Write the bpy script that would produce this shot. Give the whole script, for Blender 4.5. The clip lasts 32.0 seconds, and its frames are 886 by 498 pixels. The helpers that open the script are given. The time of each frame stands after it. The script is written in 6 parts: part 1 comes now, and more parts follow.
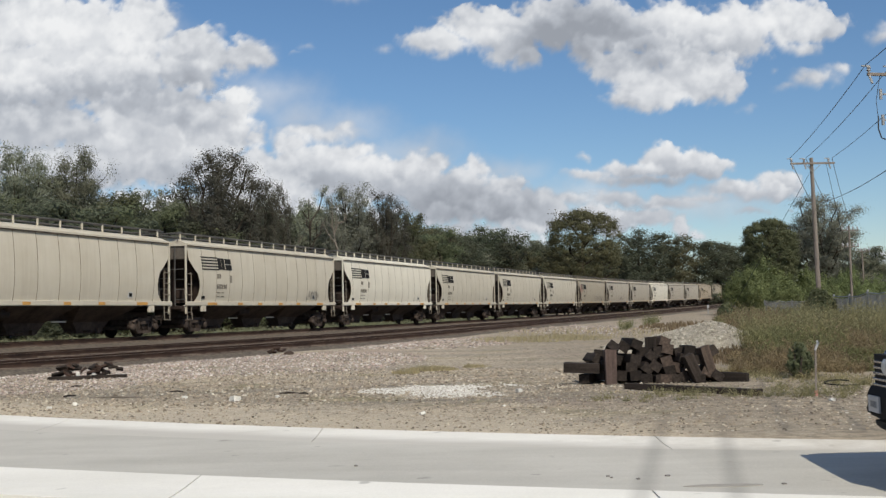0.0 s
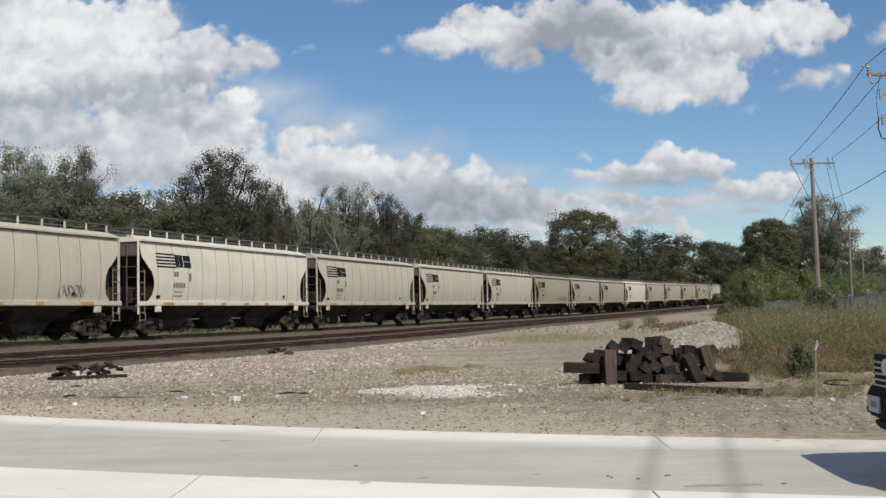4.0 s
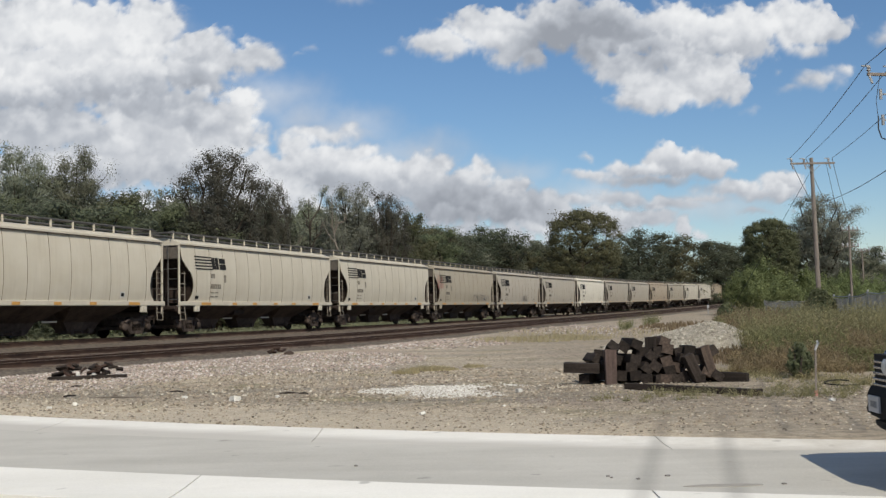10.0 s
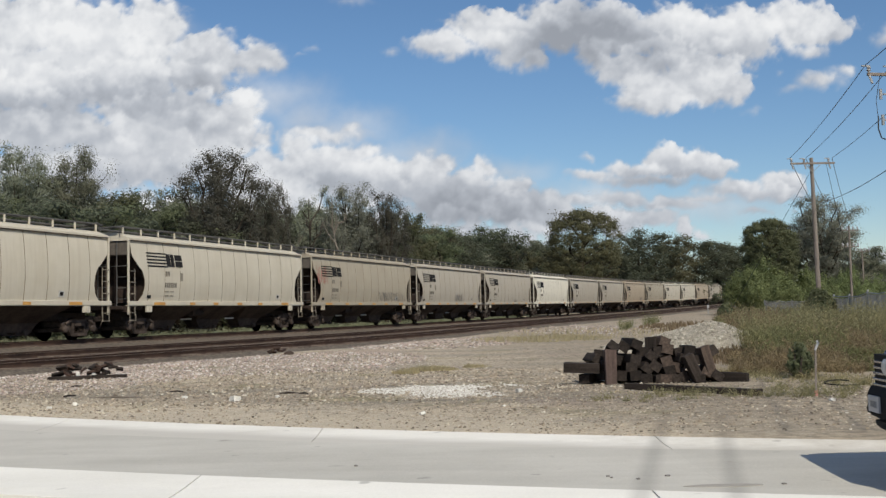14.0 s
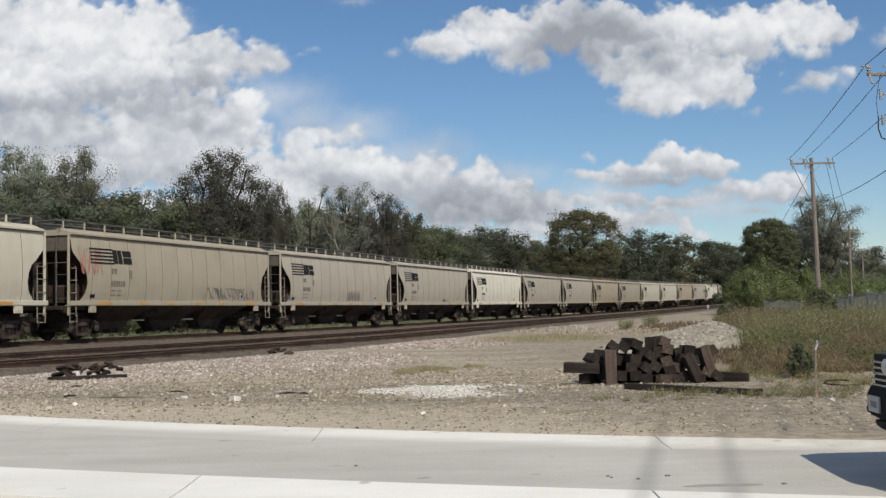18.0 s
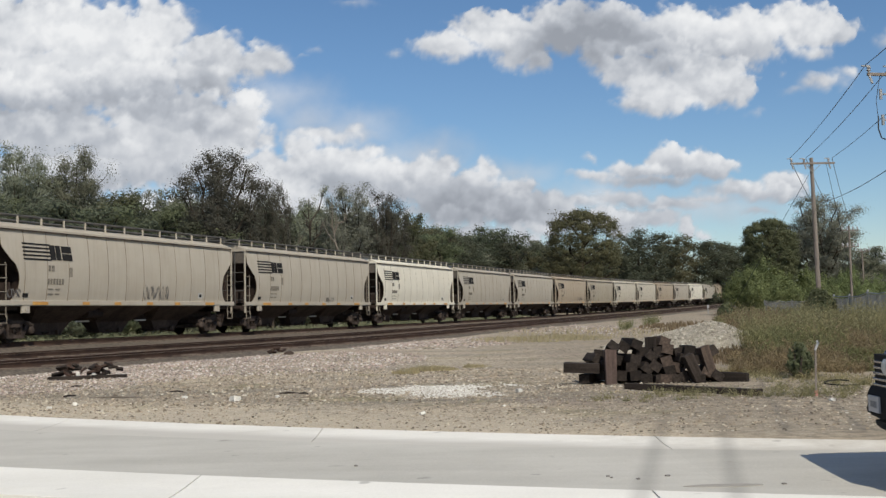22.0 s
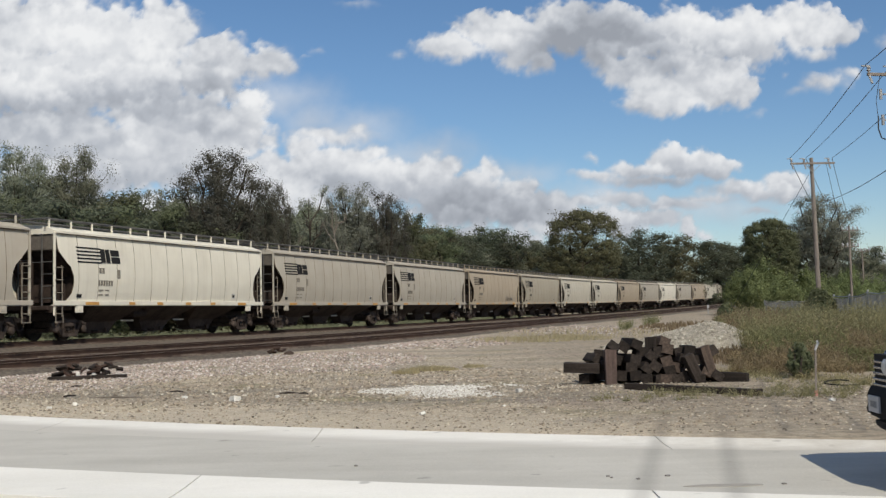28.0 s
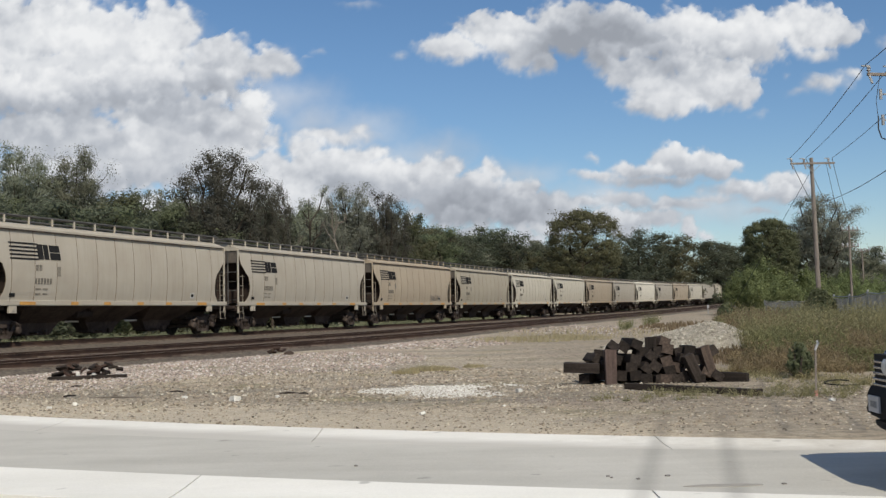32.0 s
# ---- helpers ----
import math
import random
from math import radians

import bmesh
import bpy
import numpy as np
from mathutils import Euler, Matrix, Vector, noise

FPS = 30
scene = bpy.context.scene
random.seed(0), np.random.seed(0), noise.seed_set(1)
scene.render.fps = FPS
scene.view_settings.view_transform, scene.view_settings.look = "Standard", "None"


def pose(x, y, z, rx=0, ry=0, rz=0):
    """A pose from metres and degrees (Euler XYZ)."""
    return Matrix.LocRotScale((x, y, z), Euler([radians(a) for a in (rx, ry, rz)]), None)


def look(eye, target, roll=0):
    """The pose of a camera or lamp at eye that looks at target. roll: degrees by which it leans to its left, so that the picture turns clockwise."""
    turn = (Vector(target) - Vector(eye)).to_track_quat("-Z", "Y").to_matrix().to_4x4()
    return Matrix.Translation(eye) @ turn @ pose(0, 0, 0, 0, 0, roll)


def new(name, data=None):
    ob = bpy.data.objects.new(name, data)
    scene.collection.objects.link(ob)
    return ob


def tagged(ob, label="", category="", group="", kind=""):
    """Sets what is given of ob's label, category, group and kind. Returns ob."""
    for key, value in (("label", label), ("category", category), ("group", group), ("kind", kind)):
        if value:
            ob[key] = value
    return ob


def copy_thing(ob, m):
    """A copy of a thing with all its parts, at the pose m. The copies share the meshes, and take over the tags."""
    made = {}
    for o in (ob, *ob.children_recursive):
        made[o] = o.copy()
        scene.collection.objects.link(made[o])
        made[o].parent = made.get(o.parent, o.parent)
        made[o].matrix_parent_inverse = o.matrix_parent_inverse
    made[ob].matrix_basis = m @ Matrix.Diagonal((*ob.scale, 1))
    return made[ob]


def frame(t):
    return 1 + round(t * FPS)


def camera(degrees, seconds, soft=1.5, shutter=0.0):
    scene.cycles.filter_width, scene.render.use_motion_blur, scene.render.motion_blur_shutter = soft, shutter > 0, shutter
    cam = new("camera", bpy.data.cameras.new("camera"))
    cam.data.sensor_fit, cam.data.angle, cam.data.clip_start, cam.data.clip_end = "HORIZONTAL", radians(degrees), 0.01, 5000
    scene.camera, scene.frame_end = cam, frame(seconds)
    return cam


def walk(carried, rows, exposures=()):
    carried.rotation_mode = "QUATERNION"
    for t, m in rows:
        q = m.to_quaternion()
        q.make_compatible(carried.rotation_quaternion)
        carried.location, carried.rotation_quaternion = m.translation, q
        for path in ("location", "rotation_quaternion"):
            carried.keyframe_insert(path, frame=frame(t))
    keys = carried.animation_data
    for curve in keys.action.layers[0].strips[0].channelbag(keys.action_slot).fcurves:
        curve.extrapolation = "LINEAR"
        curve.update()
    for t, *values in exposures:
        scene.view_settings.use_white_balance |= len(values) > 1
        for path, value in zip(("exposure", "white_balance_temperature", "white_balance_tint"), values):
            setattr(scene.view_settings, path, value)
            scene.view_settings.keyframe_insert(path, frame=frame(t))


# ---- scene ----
FOCAL_DEGREES = 44.14
cam = camera(FOCAL_DEGREES, 32.0, soft=1.4)
EYE = 1.6
CAM_POSE = pose(0, 0, EYE, 90 + 3.117, 0, 0) @ pose(0, 0, 0, 0, 0, -1.25)
walk(cam, [(0, CAM_POSE), (32, CAM_POSE)], exposures=[(0, 0.0), (32, 0.0)])

# ---- world, sun ----
TO_SUN = Vector((0.29, -0.66, 0.72)).normalized()
world = bpy.data.worlds.new("sky")
scene.world = world
world.use_nodes = True
wn = world.node_tree
sky = wn.nodes.new("ShaderNodeTexSky")
sky.sky_type = "NISHITA"
sky.sun_disc = False
sky.sun_elevation = math.asin(TO_SUN.z)
sky.sun_rotation = math.atan2(TO_SUN.x, TO_SUN.y)
sky.altitude, sky.air_density, sky.dust_density, sky.ozone_density = 200, 1.0, 0.12, 4.5
sat = wn.nodes.new("ShaderNodeHueSaturation")
sat.inputs["Saturation"].default_value = 1.08
wn.links.new(sky.outputs[0], sat.inputs["Color"])
wn.links.new(sat.outputs[0], wn.nodes["Background"].inputs[0])
wn.nodes["Background"].inputs[1].default_value = 0.092
sun = new("sun", bpy.data.lights.new("sun", "SUN"))
sun.data.energy, sun.data.angle, sun.data.color = 4.0, radians(0.53), (1.0, 0.925, 0.79)
sun.matrix_world = look((0, 0, 0), -TO_SUN)


# ---- materials ----
def nodes_of(name):
    m = bpy.data.materials.new(name)
    m.use_nodes = True
    nt = m.node_tree
    return m, nt, nt.nodes["Principled BSDF"]


def noise_tex(nt, vec, scale, detail=4.0, rough=0.6, stretch=None):
    n = nt.nodes.new("ShaderNodeTexNoise")
    n.inputs["Scale"].default_value = scale
    n.inputs["Detail"].default_value = detail
    n.inputs["Roughness"].default_value = rough
    if stretch:
        mp = nt.nodes.new("ShaderNodeMapping")
        mp.inputs["Scale"].default_value = stretch
        nt.links.new(vec, mp.inputs["Vector"])
        vec = mp.outputs[0]
    nt.links.new(vec, n.inputs["Vector"])
    return n.outputs["Fac"]


def ramp(nt, fac, stops):
    r = nt.nodes.new("ShaderNodeValToRGB")
    el = r.color_ramp.elements
    while len(el) < len(stops):
        el.new(0.5)
    for e, (p, c) in zip(el, stops):
        e.position = p
        e.color = (*c, 1) if len(c) == 3 else c
    nt.links.new(fac, r.inputs["Fac"])
    return r.outputs["Color"]


def mix(nt, fac, a, b, kind="MIX"):
    m = nt.nodes.new("ShaderNodeMix")
    m.data_type, m.blend_type = "RGBA", kind
    for s, v in ((m.inputs[0], fac), (m.inputs[6], a), (m.inputs[7], b)):
        if hasattr(v, "links"):
            nt.links.new(v, s)
        else:
            s.default_value = v if isinstance(v, (int, float)) else (*v, 1)
    return m.outputs[2]


def mathn(nt, op, a, b=0.0, c=None):
    m = nt.nodes.new("ShaderNodeMath")
    m.operation = op
    vals = (a, b) if c is None else (a, b, c)
    for s, v in zip(m.inputs, vals):
        if hasattr(v, "links"):
            nt.links.new(v, s)
        else:
            s.default_value = v
    return m.outputs[0]


def coords(nt, space="Object"):
    if space == "World":
        return nt.nodes.new("ShaderNodeNewGeometry").outputs["Position"]
    return nt.nodes.new("ShaderNodeTexCoord").outputs[space]


def bump(nt, p, fac, strength=0.3, dist=0.02):
    b = nt.nodes.new("ShaderNodeBump")
    b.inputs["Strength"].default_value = strength
    b.inputs["Distance"].default_value = dist
    nt.links.new(fac, b.inputs["Height"])
    nt.links.new(b.outputs[0], p.inputs["Normal"])


def plain(name, dark, light, scale=6.0, rough=0.75, metal=0.0, bump_d=0.0, space="Object", stretch=None, vary=0.0):
    """Two tones broken by noise at two scales, with fine relief."""
    m, nt, p = nodes_of(name)
    v = coords(nt, space)
    big = noise_tex(nt, v, scale, 3, 0.6, stretch)
    small = noise_tex(nt, v, scale * 9, 3, 0.7)
    f = mathn(nt, "ADD", mathn(nt, "MULTIPLY", big, 0.65), mathn(nt, "MULTIPLY", small, 0.35))
    col = ramp(nt, f, [(0.32, dark), (0.68, light)])
    if vary:
        oi = nt.nodes.new("ShaderNodeObjectInfo")
        k = mathn(nt, "MULTIPLY_ADD", oi.outputs["Random"], vary, 1 - vary / 2)
        hsv = nt.nodes.new("ShaderNodeHueSaturation")
        nt.links.new(col, hsv.inputs["Color"])
        nt.links.new(k, hsv.inputs["Value"])
        col = hsv.outputs[0]
    nt.links.new(col, p.inputs["Base Color"])
    p.inputs["Roughness"].default_value = rough
    p.inputs["Metallic"].default_value = metal
    if rough >= 0.8:
        p.inputs["Specular IOR Level"].default_value = 0.2
    if bump_d:
        bump(nt, p, small, 0.5, bump_d)
    return m


def car_paint(name, base, grime, tint):
    """Weathered freight-car paint: vertical streaks, dust low down, blotches."""
    m, nt, p = nodes_of(name)
    v = coords(nt)
    oi = nt.nodes.new("ShaderNodeObjectInfo")
    off = nt.nodes.new("ShaderNodeVectorMath")
    off.operation = "ADD"
    comb = nt.nodes.new("ShaderNodeCombineXYZ")
    nt.links.new(mathn(nt, "MULTIPLY", oi.outputs["Random"], 40.0), comb.inputs[0])
    nt.links.new(v, off.inputs[0])
    nt.links.new(comb.outputs[0], off.inputs[1])
    v = off.outputs[0]
    streak = noise_tex(nt, v, 1.0, 4, 0.7, (2.6, 1, 0.16))
    fine = noise_tex(nt, v, 1.0, 3, 0.7, (11, 1, 0.5))
    blotch = noise_tex(nt, v, 0.7, 4, 0.6)
    c = mix(nt, ramp(nt, blotch, [(0.35, (0, 0, 0)), (0.7, (1, 1, 1))]), base, tint)
    c = mix(nt, ramp(nt, streak, [(0.48, (0, 0, 0)), (0.74, (0.2, 0.2, 0.2))]), c, grime)
    c = mix(nt, ramp(nt, fine, [(0.55, (0, 0, 0)), (0.8, (0.14, 0.14, 0.14))]), c, grime)
    nt.links.new(c, p.inputs["Base Color"])
    p.inputs["Roughness"].default_value = 0.62
    bump(nt, p, noise_tex(nt, v, 3.0, 2), 0.15, 0.01)
    return m


CREAM = car_paint("paint_cream", (0.55, 0.508, 0.415), (0.25, 0.19, 0.13), (0.49, 0.445, 0.352))
BEIGE = car_paint("paint_beige", (0.43, 0.39, 0.32), (0.18, 0.14, 0.10), (0.385, 0.34, 0.272))
GREYBEIGE = car_paint("paint_grey_beige", (0.39, 0.345, 0.265), (0.17, 0.135, 0.095), (0.345, 0.30, 0.225))
WHITE = car_paint("paint_white", (0.72, 0.68, 0.57), (0.36, 0.30, 0.22), (0.64, 0.60, 0.50))
TAN = car_paint("paint_tan", (0.41, 0.34, 0.25), (0.19, 0.14, 0.095), (0.37, 0.30, 0.215))
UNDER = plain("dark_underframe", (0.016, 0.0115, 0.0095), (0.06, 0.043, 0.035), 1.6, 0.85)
SEAM = plain("rusty_panel_seam", (0.11, 0.075, 0.048), (0.26, 0.205, 0.14), 1.2, 0.85)
HOPPER = plain("hopper_slope_dark", (0.012, 0.009, 0.0075), (0.09, 0.066, 0.053), 0.8, 0.85)
TRUCKMAT = plain("truck_cast_steel", (0.016, 0.012, 0.010), (0.10, 0.076, 0.062), 3.0, 0.8)
WHEELMAT = plain("wheel_steel", (0.02, 0.017, 0.015), (0.07, 0.055, 0.045), 4.0, 0.6, 0.3)
ENDGREY = plain("end_sheet_grey", (0.05, 0.043, 0.036), (0.16, 0.14, 0.12), 0.9, 0.8)
GRIMY = plain("grimy_cream_steel", (0.11, 0.092, 0.072), (0.29, 0.255, 0.205), 4.0, 0.8)
PALESTEEL = plain("pale_steel", (0.36, 0.35, 0.32), (0.62, 0.61, 0.57), 5.0, 0.6)
BLACK = plain("black_stencil", (0.010, 0.010, 0.011), (0.025, 0.024, 0.024), 3.0, 0.95)
STENCIL = plain("worn_stencil", (0.07, 0.062, 0.052), (0.26, 0.235, 0.195), 7.0, 0.85)
FADED = plain("faded_stencil", (0.13, 0.115, 0.095), (0.30, 0.27, 0.22), 8.0, 0.8)
ORANGE = plain("orange_reflector", (0.42, 0.2, 0.05), (0.62, 0.34, 0.08), 6.0, 0.5)
SCRAWL = plain("grey_scrawl", (0.05, 0.05, 0.055), (0.2, 0.19, 0.18), 5.0, 0.7)
REDSCRAWL = plain("red_scrawl", (0.3, 0.09, 0.07), (0.42, 0.2, 0.16), 5.0, 0.7)
BOARD = plain("running_board_steel", (0.05, 0.05, 0.05), (0.15, 0.145, 0.135), 2.0, 0.7, 0.3)
RAIL = plain("rail_rust", (0.022, 0.014, 0.011), (0.085, 0.052, 0.038), 1.5, 0.8, 0.0)
# worn rail heads, painted lighter still as sunlit tops
RAILTOP = plain("rail_head_worn_lit", (0.24, 0.18, 0.14), (0.42, 0.335, 0.27), 3, 0.6, 0.0)
TIE = plain("tie_wood", (0.06, 0.047, 0.038), (0.2, 0.158, 0.128), 4.0, 0.9, 0, 0.01, vary=0.5)
OLDTIE = plain("creosote_wood", (0.009, 0.007, 0.006), (0.046, 0.036, 0.030), 3.5, 0.85, 0, 0.01, stretch=(0.4, 4, 4), vary=0.7)
OLDTIE_PALE = plain("split_wood", (0.035, 0.026, 0.021), (0.115, 0.085, 0.068), 3.5, 0.9, 0, 0.01, stretch=(0.4, 4, 4))
OLDTIE_RED = plain("reddish_split_wood", (0.05, 0.036, 0.031), (0.135, 0.095, 0.082), 3.0, 0.85, 0, 0.01, stretch=(0.4, 4, 4))
BARK = plain("bark", (0.025, 0.02, 0.016), (0.085, 0.07, 0.055), 3.0, 0.9, 0, 0.03)
DEADWOOD = plain("dead_wood", (0.11, 0.095, 0.08), (0.24, 0.21, 0.175), 3.0, 0.9)
POLEWOOD = plain("pole_wood", (0.12, 0.103, 0.09), (0.29, 0.254, 0.222), 2.0, 0.85, 0, 0.01, stretch=(6, 6, 0.4))
GALV = plain("galvanised_steel", (0.26, 0.27, 0.28), (0.42, 0.43, 0.43), 5.0, 0.5, 0.5)
WIRE = plain("wire", (0.02, 0.02, 0.022), (0.05, 0.05, 0.05), 2.0, 0.6)
INSUL = plain("insulator", (0.25, 0.25, 0.25), (0.5, 0.5, 0.5), 5.0, 0.3)
CARBODY = plain("truck_paint_dark", (0.006, 0.008, 0.010), (0.012, 0.015, 0.018), 1.0, 0.25)
CARTRIM = plain("black_plastic", (0.006, 0.006, 0.006), (0.013, 0.013, 0.013), 3.0, 0.82)
CHROME = plain("chrome_bars", (0.30, 0.30, 0.31), (0.5, 0.5, 0.5), 5.0, 0.25, 0.9)
PLATE = plain("plate_white", (0.3, 0.31, 0.33), (0.45, 0.46, 0.48), 4.0, 0.4)
RUBBER = plain("rubber", (0.012, 0.012, 0.012), (0.03, 0.03, 0.03), 8.0, 0.85)
LENS = plain("lamp_lens", (0.3, 0.31, 0.32), (0.55, 0.56, 0.57), 6.0, 0.12)


def leaf_mat(name, dark, light, vary=1.0):
    m, nt, p = nodes_of(name)
    geo = nt.nodes.new("ShaderNodeNewGeometry")
    oi = nt.nodes.new("ShaderNodeObjectInfo")
    f = mathn(nt, "ADD", mathn(nt, "MULTIPLY", geo.outputs["Random Per Island"], 0.34),
              mathn(nt, "MULTIPLY", noise_tex(nt, coords(nt, "World"), 0.45, 3), 0.75))
    c = ramp(nt, f, [(0.15, dark), (0.8, light)])
    hsv = nt.nodes.new("ShaderNodeHueSaturation")
    nt.links.new(c, hsv.inputs["Color"])
    nt.links.new(mathn(nt, "MULTIPLY_ADD", oi.outputs["Random"], 0.5 * vary, 1 - 0.25 * vary), hsv.inputs["Value"])
    nt.links.new(mathn(nt, "MULTIPLY_ADD", oi.outputs["Random"], 0.05 * vary, 0.5 - 0.025 * vary), hsv.inputs["Hue"])
    nt.links.new(hsv.outputs[0], p.inputs["Base Color"])
    p.inputs["Roughness"].default_value = 0.75
    p.inputs["Specular IOR Level"].default_value = 0.15
    tr = nt.nodes.new("ShaderNodeBsdfTranslucent")
    nt.links.new(hsv.outputs[0], tr.inputs[0])
    ms = nt.nodes.new("ShaderNodeMixShader")
    ms.inputs[0].default_value = 0.46
    nt.links.new(p.outputs[0], ms.inputs[1])
    nt.links.new(tr.outputs[0], ms.inputs[2])
    nt.links.new(ms.outputs[0], nt.nodes["Material Output"].inputs[0])
    return m


LEAF_OLIVE = leaf_mat("leaf_olive", (0.142, 0.155, 0.112), (0.275, 0.29, 0.21))
LEAF_DARK = leaf_mat("leaf_dark", (0.060, 0.067, 0.046), (0.122, 0.134, 0.09))
LEAF_ELM = leaf_mat("leaf_elm", (0.068, 0.066, 0.053), (0.145, 0.142, 0.112), 0.3)
LEAF_GREEN = leaf_mat("leaf_green", (0.092, 0.108, 0.062), (0.182, 0.202, 0.114))
LEAF_BUSH = leaf_mat("leaf_bush", (0.105, 0.135, 0.058), (0.235, 0.275, 0.125), 0.25)
LEAF_BROWN = leaf_mat("leaf_turning", (0.082, 0.082, 0.048), (0.178, 0.168, 0.098), 0.3)
LEAF_GREY = leaf_mat("leaf_greyish", (0.145, 0.152, 0.122), (0.27, 0.28, 0.222), 0.1)
GRASS_DRY = leaf_mat("grass_dry", (0.165, 0.135, 0.074), (0.35, 0.285, 0.17))
GRASS_GREEN = leaf_mat("grass_green", (0.11, 0.12, 0.052), (0.28, 0.275, 0.135), 0.1)
GRASS_STRAW = leaf_mat("grass_straw", (0.32, 0.28, 0.16), (0.52, 0.455, 0.285), 0.1)
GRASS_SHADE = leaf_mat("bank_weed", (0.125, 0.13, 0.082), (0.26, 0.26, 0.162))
GRASS_LOW = leaf_mat("low_weed", (0.17, 0.165, 0.085), (0.36, 0.33, 0.18), 0.1)
GRASS_RUST = leaf_mat("weed_rust", (0.14, 0.10, 0.06), (0.29, 0.21, 0.135))


def dark_streaks(nt, v):
    """Two faint dark streaks that cross the road onto the dirt."""
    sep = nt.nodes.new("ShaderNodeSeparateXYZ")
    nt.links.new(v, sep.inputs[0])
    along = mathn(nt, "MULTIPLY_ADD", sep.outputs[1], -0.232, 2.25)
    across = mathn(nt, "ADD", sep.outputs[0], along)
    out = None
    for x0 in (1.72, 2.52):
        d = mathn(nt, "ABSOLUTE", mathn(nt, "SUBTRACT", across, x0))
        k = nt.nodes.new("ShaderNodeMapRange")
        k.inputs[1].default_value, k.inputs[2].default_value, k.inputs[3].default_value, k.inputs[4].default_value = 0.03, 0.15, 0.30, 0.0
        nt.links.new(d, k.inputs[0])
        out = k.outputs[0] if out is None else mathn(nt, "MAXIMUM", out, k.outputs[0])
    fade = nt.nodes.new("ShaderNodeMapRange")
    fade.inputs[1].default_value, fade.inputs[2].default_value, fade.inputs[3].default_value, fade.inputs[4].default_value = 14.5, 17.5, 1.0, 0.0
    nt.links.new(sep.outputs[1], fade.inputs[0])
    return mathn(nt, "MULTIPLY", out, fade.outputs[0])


def ground_mat():
    m, nt, p = nodes_of("gravel_dirt")
    v = coords(nt, "World")
    sep = nt.nodes.new("ShaderNodeSeparateXYZ")
    nt.links.new(v, sep.inputs[0])
    grain = noise_tex(nt, v, 38, 4, 0.8)
    mid = noise_tex(nt, v, 5.0, 4, 0.7)
    patch = noise_tex(nt, v, 0.35, 5, 0.65)
    lane = noise_tex(nt, v, 1.0, 5, 0.6, (0.10, 0.42, 1))
    c = ramp(nt, grain, [(0.3, (0.33, 0.268, 0.185)), (0.5, (0.53, 0.44, 0.32)), (0.72, (0.68, 0.59, 0.45))])
    grey = ramp(nt, grain, [(0.3, (0.18, 0.154, 0.115)), (0.7, (0.46, 0.41, 0.325))])
    c = mix(nt, ramp(nt, lane, [(0.45, (0, 0, 0)), (0.58, (0.85, 0.85, 0.85))]), c, grey)
    c = mix(nt, ramp(nt, mid, [(0.40, (0.6, 0.6, 0.6)), (0.58, (0, 0, 0))]), c, (0.15, 0.125, 0.09))
    fleck = noise_tex(nt, v, 21, 2, 0.6)
    c = mix(nt, ramp(nt, fleck, [(0.35, (0.75, 0.75, 0.75)), (0.41, (0, 0, 0))]), c, (0.07, 0.056, 0.042))
    c = mix(nt, ramp(nt, fleck, [(0.60, (0, 0, 0)), (0.68, (0.8, 0.8, 0.8))]), c, (0.66, 0.60, 0.49))
    away = nt.nodes.new("ShaderNodeMath")
    away.operation = "ADD"
    nt.links.new(sep.outputs[1], away.inputs[0])
    nt.links.new(mathn(nt, "MULTIPLY", sep.outputs[0], 0.25), away.inputs[1])
    band = ramp(nt, mathn(nt, "MULTIPLY", mathn(nt, "ADD", away.outputs[0], mathn(nt, "MULTIPLY", noise_tex(nt, v, 0.5, 4), 5.0)), 0.02),
                [(0.40, (0, 0, 0)), (0.43, (0.4, 0.4, 0.4)), (0.485, (0.36, 0.36, 0.36)), (0.52, (0, 0, 0))])
    c = mix(nt, band, c, (0.14, 0.125, 0.1))
    pink = ramp(nt, grain, [(0.3, (0.2, 0.13, 0.10)), (0.7, (0.47, 0.37, 0.31))])
    c = mix(nt, ramp(nt, noise_tex(nt, v, 0.16, 3), [(0.54, (0, 0, 0)), (0.7, (0.5, 0.5, 0.5))]), c, pink)
    dry = ramp(nt, mid, [(0.35, (0.12, 0.12, 0.045)), (0.7, (0.33, 0.28, 0.14))])
    c = mix(nt, ramp(nt, patch, [(0.55, (0, 0, 0)), (0.66, (0.65, 0.65, 0.65))]), c, dry)
    far = nt.nodes.new("ShaderNodeMapRange")
    far.inputs[1].default_value, far.inputs[2].default_value = 150, 320
    nt.links.new(sep.outputs[1], far.inputs[0])
    c = mix(nt, far.outputs[0], c, (0.09, 0.10, 0.035))
    kerb = mathn(nt, "MULTIPLY_ADD", sep.outputs[0], 0.431, -14.14)
    kerb = mathn(nt, "SUBTRACT", kerb, mathn(nt, "MULTIPLY", mathn(nt, "MULTIPLY", sep.outputs[0], sep.outputs[0]), 0.0129))
    kerb = mathn(nt, "ADD", mathn(nt, "ADD", sep.outputs[1], kerb), mathn(nt, "MULTIPLY_ADD", noise_tex(nt, v, 0.8, 4), 4.0, -2.0))
    sandy = nt.nodes.new("ShaderNodeMapRange")
    sandy.inputs[1].default_value, sandy.inputs[2].default_value, sandy.inputs[3].default_value, sandy.inputs[4].default_value = 1.2, 3.4, 0.62, 0.0
    nt.links.new(kerb, sandy.inputs[0])
    yard = nt.nodes.new("ShaderNodeMapRange")
    yard.inputs[1].default_value, yard.inputs[2].default_value, yard.inputs[3].default_value, yard.inputs[4].default_value = 0.5, 5.0, 1.0, 0.0
